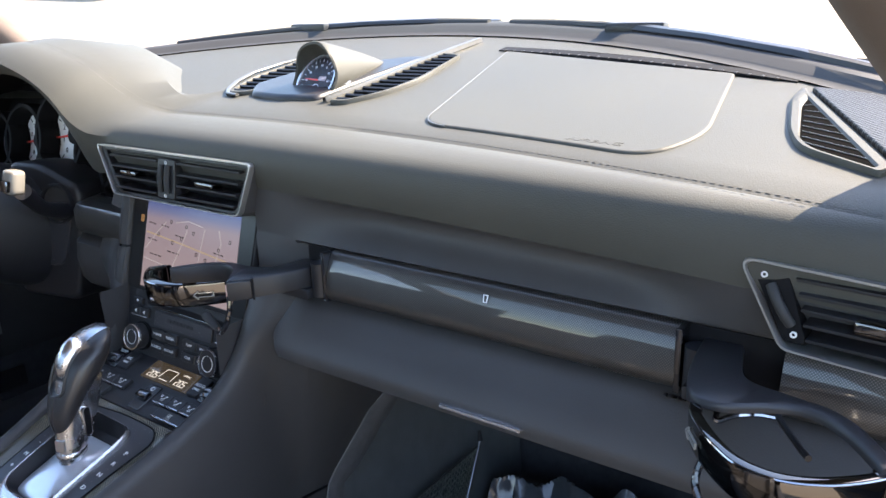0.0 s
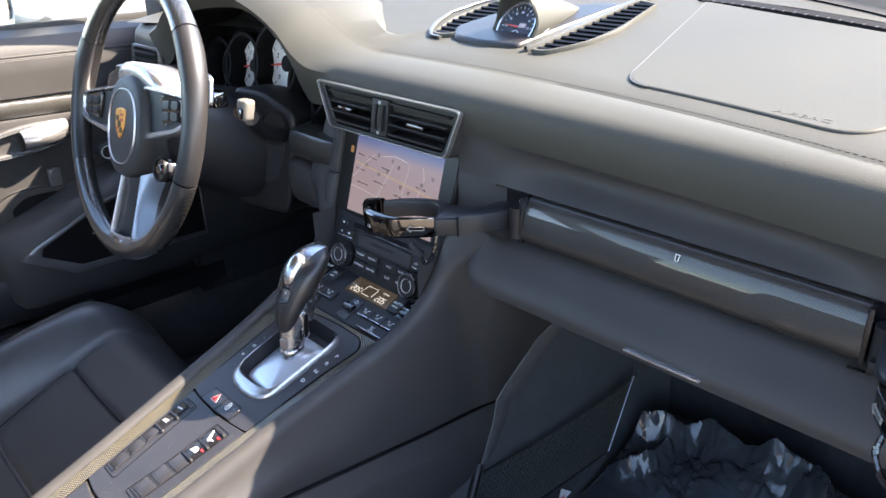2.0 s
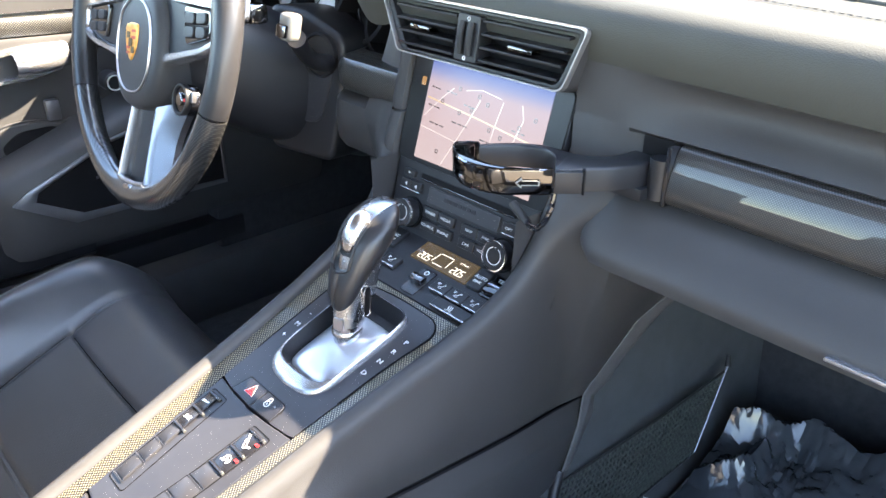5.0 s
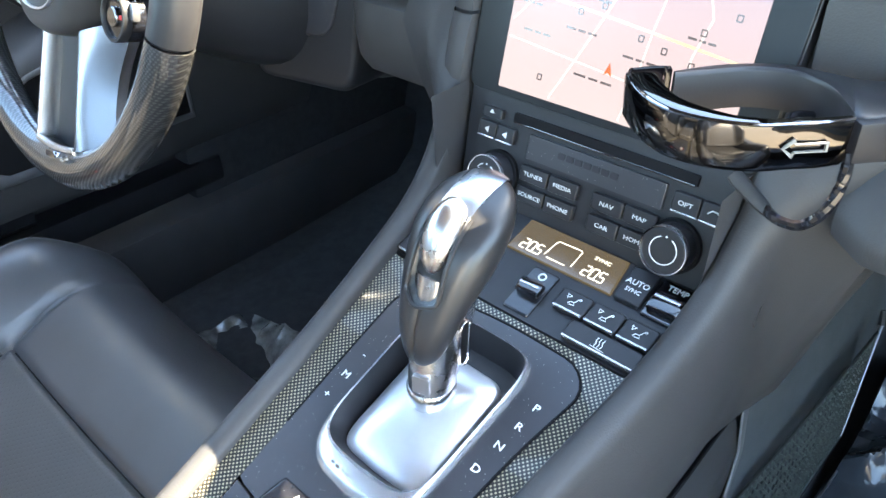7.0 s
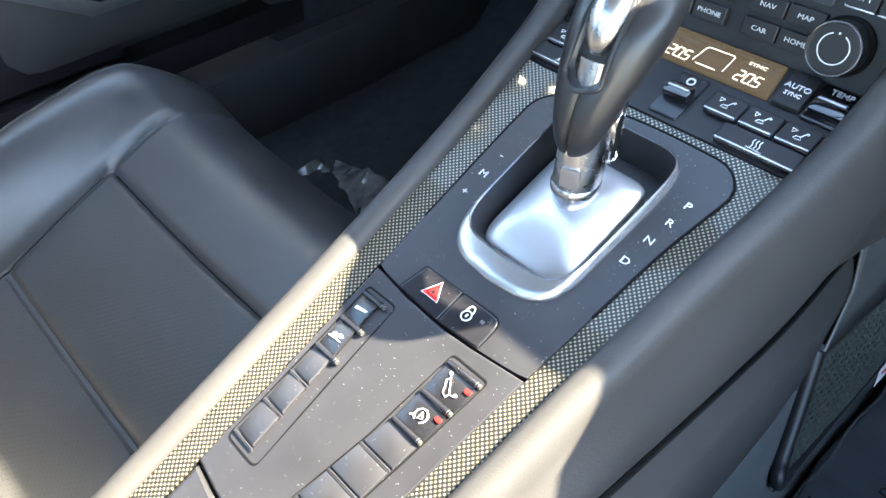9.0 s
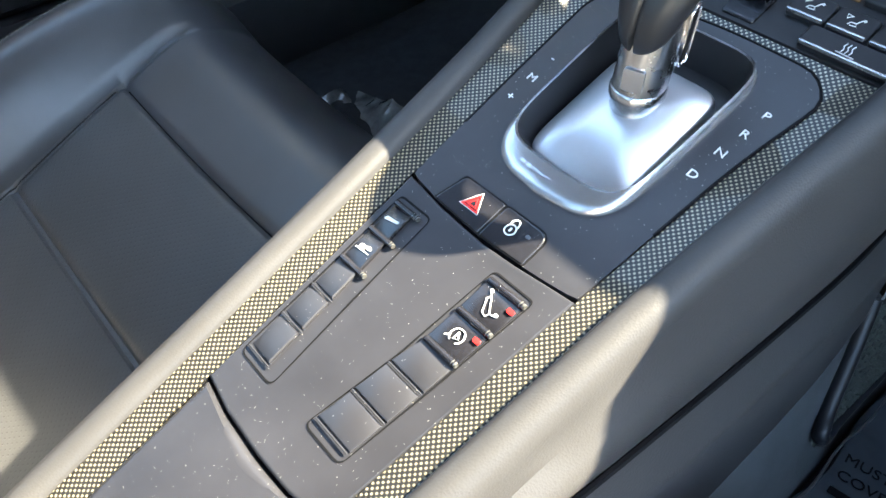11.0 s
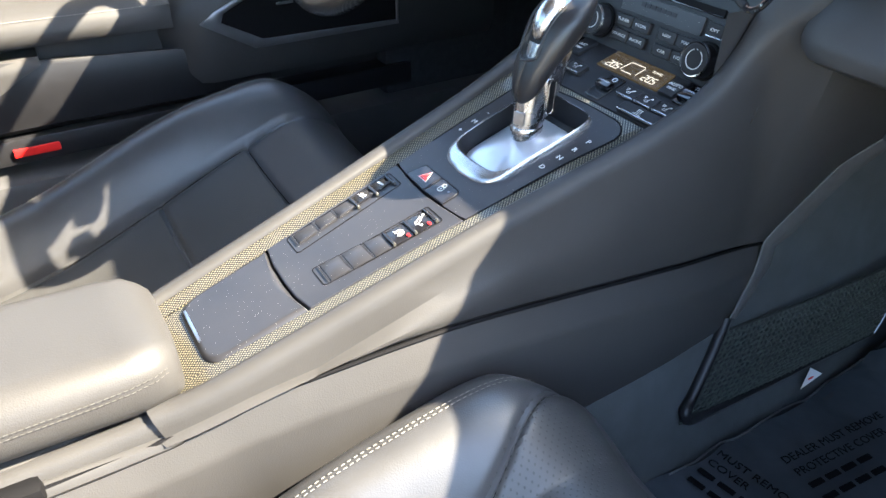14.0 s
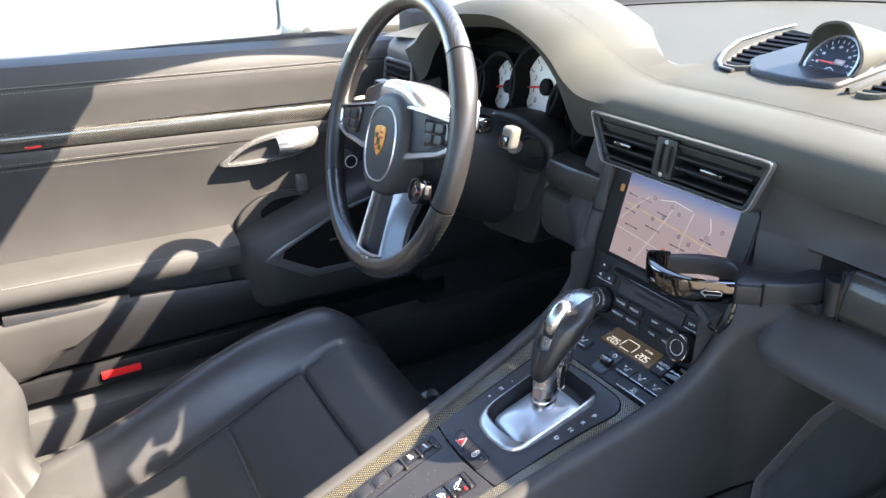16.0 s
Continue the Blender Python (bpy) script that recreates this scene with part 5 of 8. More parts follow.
# letters beside the gate
for ch, x, y in (("P", 0.0576, 0.1125), ("R", 0.0563, 0.0996), ("N", 0.0543, 0.0860), ("D", 0.0521, 0.0703), ("+", -0.0495, 0.0562), ("M", -0.0490, 0.0710), ("-", -0.0488, 0.0862)):
    lettering("gate_letter", ch, 0.0062, CM @ Matrix.Translation((x, y * K, 0.0003)), WHITE, console, squeeze=1.2)

# hazard and lock keys
for x0, x1, nm in ((-0.0325, -0.0030, "hazard_button"), (-0.0020, 0.0255, "lock_button")):
    left_ = x0 < -0.02
    pts = round_poly([(x0 + (-0.002 if left_ else 0), -0.0078 if left_ else -0.0092), (x1, -0.0092 if left_ else -0.0078), (x1, 0.0098), (x0 + (0.002 if left_ else 0), 0.0098)], [0.001, 0.001, 0.001 if left_ else 0.006, 0.002], 4)
    part(nm, plate(cpoly(pts), -0.003, 0.0010, CM, bevel=0.0008), GLOSSKEY, console)
    c_ = Vector((sum(p[0] for p in pts) / len(pts), sum(p[1] for p in pts) / len(pts)))
    part("key_gap", ring_plate(cpoly([tuple(Vector(p) + (Vector(p) - c_).normalized() * 0.0007) for p in pts]), cpoly(pts), -0.002, 0.0005, CM), DARK, console)
tri = lambda r: [(-0.0158 + r * math.cos(radians(90 + 120 * k)), 0.0008 + r * math.sin(radians(90 + 120 * k))) for k in range(3)]
part("hazard_symbol", ring_plate(tri(0.0066), tri(0.0048), 0.0008, 0.0013, CM), RED, console, "red triangle")
part("hazard_symbol", ring_plate(tri(0.0074), tri(0.0067), 0.0008, 0.0012, CM), WHITE, console)
part("hazard_symbol", ring_plate(tri(0.0036), tri(0.0022), 0.0008, 0.0013, CM), RED, console)
part("lock_symbol", ring_plate(disc(0.0085, 0.0014, 0.0032, 18), disc(0.0085, 0.0014, 0.0025, 18), 0.0008, 0.0013, CM), WHITE, console)
part("lock_symbol", tube([CM @ Vector((0.0085 + 0.0022 * math.cos(radians(a)), 0.0040 + 0.0034 * math.sin(radians(a)), 0.0012)) for a in range(0, 181, 30)], 0.00045, 5), WHITE, console)
part("lock_symbol", plate(round_rect(0.0080, 0.0004, 0.0090, 0.0026, 0.0004), 0.0008, 0.0013, CM), WHITE, console)
part("lock_lamp", plate(round_rect(0.0165, 0.0028, 0.0190, 0.0046, 0.0004), 0.0008, 0.0012, CM), GREY, console)

# two columns of rocker keys, sunk in rounded troughs
COLS = (
    ([(-0.120, -0.0442), (-0.0205, -0.0490)], [(-0.120, -0.0185), (-0.06, -0.0228), (-0.0205, -0.0262)], [-0.0215, -0.0385, -0.0572, -0.0752, -0.0935, -0.1135], -0.1185),
    ([(-0.120, 0.0072), (-0.0764, 0.0130), (-0.057, 0.0168), (-0.0205, 0.0178)], [(-0.120, 0.0330), (-0.057, 0.0398), (-0.0205, 0.0428)], [-0.0215, -0.0397, -0.0580, -0.0757, -0.0940, -0.1122], -0.1178),
)
for col, (left_t, right_t, edge, y_end) in enumerate(COLS):
    ul = lambda y: lerp_table(left_t, y)
    ur = lambda y: lerp_table(right_t, y)
    y_top = -0.0168
    trough = round_poly([(ul(y_end), y_end), (ur(y_end), y_end), (ur(-0.07), -0.07), (ur(y_top), y_top), (ul(y_top), y_top), (ul(-0.07), -0.07)], [0.004, 0.004, 0.002, 0.003, 0.003, 0.002], 4)
    tc_ = Vector((sum(p[0] for p in trough) / len(trough), sum(p[1] for p in trough) / len(trough)))
    part("key_trough", ring_plate(cpoly(trough), cpoly([tuple(Vector(p) - (Vector(p) - tc_).normalized() * 0.0009) for p in trough]), -0.001, 0.0004, CM), DARK, console, "dark joint round the keys")
    for i in range(5):
        y1, y0 = edge[i] - 0.0013, edge[i + 1] + 0.0013
        tip_ = -0.0017 if col == 0 else 0.0
        bm = bmesh.new()
        gap_ = 0.0014
        cor = [(ul(y0) + gap_, y0, tip_), (ur(y0) - gap_ - (0.007 if col == 0 else 0), y0, 0), (ur(y1) - gap_ - (0.007 if col == 0 else 0), y1, 0), (ul(y1) + gap_, y1, tip_)]
        lift = 0.0020 if col == 0 else 0.0011
        lo = [bm.verts.new(CM @ Vector((p[0], p[1] * K, -0.003))) for p in cor]
        hi_ = [bm.verts.new(CM @ Vector((p[0], p[1] * K, lift + p[2] - 0.0004))) for p in cor]
        kc = Vector((sum(p[0] for p in cor) / 4, sum(p[1] for p in cor) / 4))
        to = [bm.verts.new(CM @ Vector((p[0] + (0.0006 if p[0] < kc.x else -0.0006), (p[1] + (0.0006 if p[1] < kc.y else -0.0006)) * K, lift + p[2]))) for p in cor]
        for a_, b_ in ((lo, hi_), (hi_, to)):
            for q in range(4):
                bm.faces.new((a_[q], a_[(q + 1) % 4], b_[(q + 1) % 4], b_[q]))
        bm.faces.new(to)
        key = part("rocker_key" if i < 2 else "blank_key", bm, GLOSSKEY if i < 2 else SATIN, console)
        if i < 2:
            kx, ky = kc.x, kc.y * K
            kh = lift + tip_ * 0.5
            km = CM @ Matrix.Translation((kx, ky, kh)) @ pose(0, 0, 0, 0, -4 if col == 0 else 0, 0)
            def line(pts, r=0.00036):
                part("key_symbol", tube([km @ Vector((a_, b_, 0.0004)) for a_, b_ in pts], r, 5), WHITE, key)
            if col == 0 and i == 0:
                part("key_symbol", plate(round_poly([(-0.0045, -0.0012), (0.0040, 0.0004), (0.0045, 0.0018), (-0.0040, 0.0010)], 0.0006), 0, 0.0006, km), WHITE, key)
            elif col == 0:
                part("key_symbol", plate(disc(-0.0016, 0.0002, 0.0015, 12, 0.0021), 0, 0.0006, km), WHITE, key)
                part("key_symbol", plate(disc(0.0022, 0.0014, 0.0011, 12, 0.0018), 0, 0.0006, km), WHITE, key)
                line([(-0.0048, -0.0018), (0.0045, -0.0012)])
            elif i == 0:
                line([(-0.0045, 0.0052), (-0.0030, 0.0040), (-0.0042, 0.0020), (-0.0022, -0.0015), (-0.0012, -0.0040), (0.0014, -0.0048), (0.0022, -0.0028), (0.0048, -0.0022)])
                line([(-0.0030, 0.0040), (-0.0008, 0.0010), (0.0022, -0.0028)])
                part("key_symbol", plate(disc(-0.0048, 0.0060, 0.0009, 10), 0, 0.0008, km), WHITE, key)
                part("key_symbol", plate(disc(0.0050, -0.0014, 0.0009, 10), 0, 0.0008, km), WHITE, key)
            else:
                line([(0.0036 * math.cos(radians(a)), 0.0036 * math.sin(radians(a))) for a in range(-60, 241, 20)])
                line([(-0.0005, 0.0020), (-0.0008, -0.0020), (0.0016, -0.0010), (-0.0005, 0.0020)])
                line([(-0.0052, -0.0030), (-0.0030, -0.0012)])
            if col == 1:
                part("key_light", plate(round_rect(ur(y1) - kx - 0.0058, 0.0028, ur(y1) - kx - 0.0024, 0.0052, 0.0006), 0, 0.0010, km), RED, key, "red indicator")
    for i, y in enumerate(edge):
        thick = i < 3
        r_ = 0.0017 if thick else 0.0005
        a_ = CM @ Vector((ul(y) + 0.0012, y * K, 0.0010 if thick else 0.0012))
        b_ = CM @ Vector((ur(y) - (0.0012 if col else 0.0070 if not thick else 0.0040), y * K, 0.0016 if thick else 0.0014))
        part("key_bar", tube([a_, a_.lerp(b_, 0.04), a_.lerp(b_, 0.96), b_], [r_ * 0.5, r_, r_, r_ * 0.5], 10, 0.85), GLOSSKEY if thick else SATIN, console)
        if thick:
            part("bar_end", tube([b_.lerp(a_, 0.10), b_.lerp(a_, -0.02)], [r_ * 1.02, r_ * 0.75], 10, 0.9), PALE, console, "pale end of the key bar")
# the glint on the lid's pull edge, modelled as a satin chrome strip
part("lid_pull_glint", box(-0.031, -0.2132 * K, -0.001, 0.012, -0.2106 * K, 0.0016, 0.0006, CM), SATINCHROME, console, "pull edge of the lid, its glint laid on as a bright strip")

# carbon bridge between gear surround and climate keys
bridge = cpoly([(-0.0820, 0.105), (0.0820, 0.105), (0.0905, 0.1505), (-0.0890, 0.1505)])
up_angles = [a for a in sorted(ang + [math.atan2(p[1] - cc[1], p[0] - cc[0]) for p in bridge]) if 0.30 < a < math.pi - 0.30]
bo_, bi_ = by_angle(bridge, cc, up_angles), by_angle(surround, cc, up_angles)
bridge_rows = []
for p, q in zip(bo_, bi_):
    bridge_rows.append([CM @ Vector((p[0], p[1], -0.008)), CM @ Vector((p[0], p[1], -0.0006)), CM @ Vector((q[0], q[1], -0.0012)), CM @ Vector((q[0], q[1], -0.008))])
part("carbon_bridge", loft(bridge_rows), CARBON_C, console, "lacquered carbon fibre round the gear surround")

# climate panel
climate = thing("climate_panel", "black climate control panel with lit displays and grey keys", "control panel")
part("fascia", plate(cpoly(round_poly([(-0.0925, 0.1515), (0.0925, 0.1515), (0.0955, 0.2165), (-0.0955, 0.2165)], 0.003)), -0.02, 0.0, CM, bevel=0.001), PLASTIC, climate, "matt black fascia")
LCD = glow("amber display", (1.0, 0.76, 0.46), 0.0060)
LCD_ON = glow("lit digits", (1.0, 0.93, 0.82), 0.12)
part("display", plate(cpoly([(-0.026, 0.1895), (0.050, 0.1895), (0.047, 0.2135), (-0.025, 0.2135)]), -0.002, 0.0022, CM, bevel=0.0008), LCD, climate, "amber-lit display glass")
SEGMENTS = {"2": "abged", "0": "abcdef", "5": "afgcd"}


def lcd_digits(text, u, v, h):
    """Slanted digits of seven bars, as car displays show them."""
    w, step, r = h * 0.50, h * 0.72, h * 0.046
    corner = {"a": ((0, 1), (1, 1)), "b": ((1, 1), (1, 0.5)), "c": ((1, 0.5), (1, 0)), "d": ((0, 0), (1, 0)), "e": ((0, 0.5), (0, 0)), "f": ((0, 1), (0, 0.5)), "g": ((0, 0.5), (1, 0.5))}
    for ch in text:
        if ch == ".":
            part("digit_dot", plate(disc(u - h * 0.12, v, h * 0.07, 8), 0.0021, 0.0025, CM), LCD_ON, climate)
            continue
        for seg in SEGMENTS[ch]:
            (ax_, ay_), (bx_, by_) = corner[seg]
            p, q = Vector((u + ax_ * w + ay_ * h * 0.08, v + ay_ * h)), Vector((u + bx_ * w + by_ * h * 0.08, v + by_ * h))
            d = (q - p).normalized()
            n_ = Vector((-d.y, d.x)) * r
            p, q = p + d * r * 0.7, q - d * r * 0.7
            part("digit_bar", plate([tuple(c_) for c_ in (p - n_, q - n_, q + n_, p + n_)], 0.0021, 0.0025, CM), LCD_ON, climate)
        u += step


lcd_digits("20.5", -0.0185, 0.1925 * K, 0.0075)
lcd_digits("20.5", 0.0265, 0.1930 * K, 0.0075)
lettering("digits", "SYNC", 0.0034, CM @ Matrix.Translation((0.0335, 0.2066 * K, 0.0024)), LCD_ON, climate, depth=0.0001, squeeze=1.3)
part("display_arc", tube([CM @ Vector((a_, b_ * K, 0.0024)) for a_, b_ in ((-0.0005, 0.1948), (0.0012, 0.2055), (0.0024, 0.2068), (0.0180, 0.2072), (0.0192, 0.2062), (0.0190, 0.1945))], 0.00032, 5), LCD_ON, climate)
part("display_line", tube([CM @ Vector((0.0020, 0.1935 * K, 0.0024)), CM @ Vector((0.0150, 0.1935 * K, 0.0024))], 0.00036, 5), LCD_ON, climate)


def key(u0, v0, u1, v1, h=0.004, name="key", m_=None, r=0.0015, bar=False, text="", ts=0.0045, mark=None):
    k_ = part(name, plate(round_rect(u0, v0 * K, u1, v1 * K, r), -0.002, h, CM, bevel=0.001), m_ or PLASTIC, climate)
    if bar:
        part("bright_edge", box(u0 + 0.001, v0 * K - 0.0002, h - 0.0018, u1 - 0.001, v0 * K + 0.0012, h + 0.0006, 0.0003, CM), SILVER, k_)
    if text:
        lettering("key_lettering", text, ts, CM @ Matrix.Translation(((u0 + u1) / 2, (v0 + v1) / 2 * K + 0.001, h + 0.0002)), WHITE, k_)
    if mark:
        c = Vector(((u0 + u1) / 2, (v0 + v1) / 2 * K))
        for ln in mark:
            part("key_symbol", tube([CM @ Vector((c.x + px, c.y + py, h + 0.0002)) for px, py in ln], 0.00028, 5), WHITE, k_)
    return k_


SEATED = [[(0.0030, 0.0030), (0.0012, -0.0004), (0.0022, -0.0022), (-0.0010, -0.0026)], [(0.0012, -0.0004), (-0.0012, -0.0006), (-0.0020, -0.0024)], [(0.0036, 0.0034), (0.0044, 0.0030), (0.0040, 0.0022), (0.0032, 0.0026), (0.0036, 0.0034)], [(-0.0050, 0.0034), (-0.0022, 0.0030), (-0.0042, 0.0008), (-0.0050, 0.0034)]]
WAVES = [[(-0.003 + 0.002 * i, 0.003), (-0.0035 + 0.002 * i, 0.001), (-0.0025 + 0.002 * i, -0.001), (-0.003 + 0.002 * i, -0.003)] for i in range(3)] + [[(-0.005, -0.0035), (0.004, -0.004)]]
for s in (-1, 1):
    a = lambda u0, u1: (u0, u1) if s > 0 else (-u1, -u0)
    for i in range(3):
        u0, u1 = a(0.0255 + 0.0212 * i, 0.0460 + 0.0212 * i)
        key(u0, 0.1675, u1, 0.1810, bar=True, mark=SEATED)
    u0, u1 = a(0.0420, 0.0885)
    key(u0, 0.1535, u1, 0.1650, bar=True, mark=WAVES)
    u0, u1 = a(0.0520, 0.0685)
    key(u0, 0.1890, u1, 0.2130, 0.0035, text="AUTO" if s > 0 else "A/C", ts=0.0052)
    lettering("key_lettering", "SYNC" if s > 0 else "MAX", 0.0038, CM @ Matrix.Translation(((u0 + u1) / 2, 0.1965 * K, 0.0038)), WHITE, climate)
    u0, u1 = a(0.0700, 0.0925)
    key(u0, 0.1870, u1, 0.2130, 0.002, "rocker_well", GLOSS)
    lettering("key_lettering", "TEMP", 0.0052, CM @ Matrix.Translation(((u0 + u1) / 2, 0.2085 * K, 0.0024)), WHITE, climate)
    part("temp_rocker", box(u0 + 0.0015, 0.1905 * K, 0.001, u1 - 0.0015, 0.2035 * K, 0.0065, 0.0025, CM), GLOSS, climate)
    part("rocker_edge", box(u0 + 0.003, 0.1980 * K, 0.0055, u1 - 0.004, 0.2000 * K, 0.0072, 0.0004, CM), SILVER, climate)
key(-0.0005, 0.1540, 0.0180, 0.1860, 0.0015, "fan_well", GLOSSKEY)
part("fan_rocker", box(0.0005, 0.1650 * K, 0.001, 0.0170, 0.1745 * K, 0.0075, 0.0025, CM), GLOSS, climate)
part("rocker_edge", box(0.002, 0.1690 * K, 0.0066, 0.0155, 0.1708 * K, 0.0082, 0.0004, CM), SILVER, climate)
part("fan_symbol", ring_plate(disc(0.0088, 0.1808 * K, 0.0028, 12), disc(0.0088, 0.1808 * K, 0.0018, 12), 0.0014, 0.0019, CM), WHITE, climate)

# ---- infotainment unit ----
RM = frame_of((0, 0.214, 0.651), (1, 0, 0), (0, 0.29, 1))
Q = math.hypot(1, 0.29)


def rv(z):
    return (z - 0.655) * Q


unit = thing("infotainment_unit", "black in-dash screen unit showing a pink street map above radio keys", "car radio")
part("housing", plate(round_poly([(-0.088, rv(0.644)), (0.098, rv(0.644)), (0.104, rv(0.826)), (-0.100, rv(0.826))], 0.004), -0.04, -0.001, RM, bevel=0.001), PLASTIC, unit, "matt black housing")
part("screen_glass", plate(round_poly([(-0.0955, rv(0.7225)), (0.1005, rv(0.7225)), (0.1025, rv(0.8245)), (-0.0975, rv(0.8245))], 0.008), -0.002, 0.0006, RM, bevel=0.0006), SCREEN_GLASS, unit, "black screen glass")
MAP = bpy.data.materials.new("map picture")
MAP.use_nodes = True
nt = MAP.node_tree
bs = nt.nodes["Principled BSDF"]
bs.inputs["Base Color"].default_value = (0.02, 0.02, 0.02, 1)
bs.inputs["Roughness"].default_value = 0.25
tc = nt.nodes.new("ShaderNodeTexCoord")
sp = nt.nodes.new("ShaderNodeSeparateXYZ")
nt.links.new(tc.outputs["Object"], sp.inputs[0])
mr = nt.nodes.new("ShaderNodeMapRange")
mr.inputs["From Min"].default_value, mr.inputs["From Max"].default_value = 0.724, 0.816
nt.links.new(sp.outputs[2], mr.inputs["Value"])
rp = nt.nodes.new("ShaderNodeValToRGB")
els = rp.color_ramp.elements
els[0].position, els[0].color = 0.0, (0.90, 0.72, 0.74, 1)
els[1].position, els[1].color = 1.0, (0.16, 0.26, 0.78, 1)
for pos, c_ in ((0.45, (0.86, 0.66, 0.70, 1)), (0.80, (0.78, 0.62, 0.72, 1)), (0.90, (0.40, 0.44, 0.80, 1))):
    e_ = els.new(pos)
    e_.color = c_
nt.links.new(mr.outputs[0], rp.inputs[0])
nt.links.new(rp.outputs[0], bs.inputs["Emission Color"])
bs.inputs["Specular IOR Level"].default_value = 0.2
bs.inputs["Emission Strength"].default_value = 0.0395
part("screen", plate([(-0.0715, rv(0.7275)), (0.0810, rv(0.7275)), (0.0810, rv(0.8200)), (-0.0715, rv(0.8200))], -0.001, 0.0009, RM), MAP, unit, "lit screen with a pale pink map under a blue sky")
ROAD = glow("map road", (1.0, 0.90, 0.90), 0.050)
ROAD_Y = glow("map main road", (0.98, 0.76, 0.52), 0.047)
INK = glow("map ink", (0.42, 0.34, 0.36), 0.017)


def strip(pts, w, m_, name="map_line", h=0.0011):
    bm = bmesh.new()
    vs = []
    for i, p in enumerate(pts):
        a, b = Vector(pts[max(i - 1, 0)]), Vector(pts[min(i + 1, len(pts) - 1)])
        d = (b - a).normalized()
        n_ = Vector((-d.y, d.x)) * w / 2
        vs.append([bm.verts.new(RM @ Vector((q.x, q.y, h))) for q in (Vector(p) + n_, Vector(p) - n_)])
    for a, b in zip(vs, vs[1:]):
        bm.faces.new((a[0], a[1], b[1], b[0]))
    ob = part(name, bm, m_, unit)
    return ob


zz = lambda z: rv(z)
strip([(-0.0700, zz(0.7580)), (0.02, zz(0.7500)), (0.0790, zz(0.7445))], 0.0010, ROAD)
strip([(-0.0690, zz(0.7860)), (0.0, zz(0.7800)), (0.0790, zz(0.7720))], 0.0016, ROAD_Y)
strip([(-0.0330, zz(0.7290)), (-0.0190, zz(0.7560)), (-0.0080, zz(0.7780)), (0.0, zz(0.7960))], 0.0012, ROAD)
strip([(0.0160, zz(0.7290)), (0.0205, zz(0.7500)), (0.0240, zz(0.7790)), (0.0280, zz(0.8000))], 0.0010, ROAD)
strip([(0.0500, zz(0.7440)), (0.0490, zz(0.7700)), (0.0550, zz(0.7900)), (0.0500, zz(0.8020))], 0.0012, ROAD)
strip([(-0.0690, zz(0.7680)), (-0.0480, zz(0.7900)), (-0.0360, zz(0.8000))], 0.0010, ROAD)
strip([(-0.0200, zz(0.8010)), (0.0, zz(0.8050)), (0.0250, zz(0.8020))], 0.0007, ROAD)
for u, z, w in ((-0.050, 0.7635, 0.020), (-0.020, 0.7700, 0.021), (0.020, 0.7625, 0.021), (0.051, 0.7570, 0.018), (-0.058, 0.7790, 0.016), (-0.012, 0.7880, 0.015), (0.052, 0.7790, 0.016), (-0.006, 0.7465, 0.026), (-0.038, 0.7955, 0.014), (0.046, 0.7370, 0.014), (-0.060, 0.7960, 0.012)):
    for a_, b_ in ((-0.50, -0.18), (-0.10, 0.14), (0.22, 0.50)):
        strip([(u + w * a_, zz(z) - 0.0010 * a_), (u + w * b_, zz(z) - 0.0010 * b_)], 0.0013, INK, "map_label")
for u, z in ((-0.042, 0.7395), (-0.0085, 0.7855), (0.0180, 0.7735), (0.0330, 0.7700), (0.0500, 0.7660), (-0.0280, 0.8010), (0.0100, 0.7940), (-0.0020, 0.7990), (-0.048, 0.7860), (-0.0230, 0.7800), (0.0520, 0.7830), (0.0680, 0.7930)):
    part("map_pin", ring_plate(round_rect(u - 0.0018, zz(z) - 0.0020, u + 0.0018, zz(z) + 0.0020, 0.0008), round_rect(u - 0.0011, zz(z) - 0.0012, u + 0.0011, zz(z) + 0.0012, 0.0006), 0.0009, 0.0012, RM), INK, unit)
part("map_arrow", plate([(0.003, zz(0.7575)), (0.0056, zz(0.7505)), (0.0030, zz(0.7520)), (0.0004, zz(0.7505))], 0.0009, 0.0013, RM), glow("map arrow red", (0.9, 0.10, 0.03), 0.0840), unit, "red position arrow")
part("status_tile", plate(round_rect(-0.082, zz(0.795), -0.076, zz(0.803), 0.001), 0.0005, 0.0009, RM), glow("amber tile", (0.9, 0.5, 0.2), 0.03), unit)

part("disc_slot", plate(round_rect(-0.0545, zz(0.7085), 0.0720, zz(0.7150), 0.001), -0.002, 0.0008, RM), DARK, unit, "dark disc slot")
part("slot_lip", box(-0.053, zz(0.7088), 0.0, 0.071, zz(0.7100), 0.0018, 0.0004, RM), GLOSS, unit)
part("brand_plate", plate(round_rect(-0.0400, zz(0.6905), 0.0560, zz(0.7055), 0.001), -0.002, 0.0012, RM, bevel=0.0006), SATIN, unit)
for k in range(7):
    part("brand_mark", plate(round_rect(-0.0165 + 0.0062 * k, zz(0.6975), -0.0115 + 0.0062 * k, zz(0.7012), 0.0006), 0.001, 0.0016, RM), PLASTIC, unit)


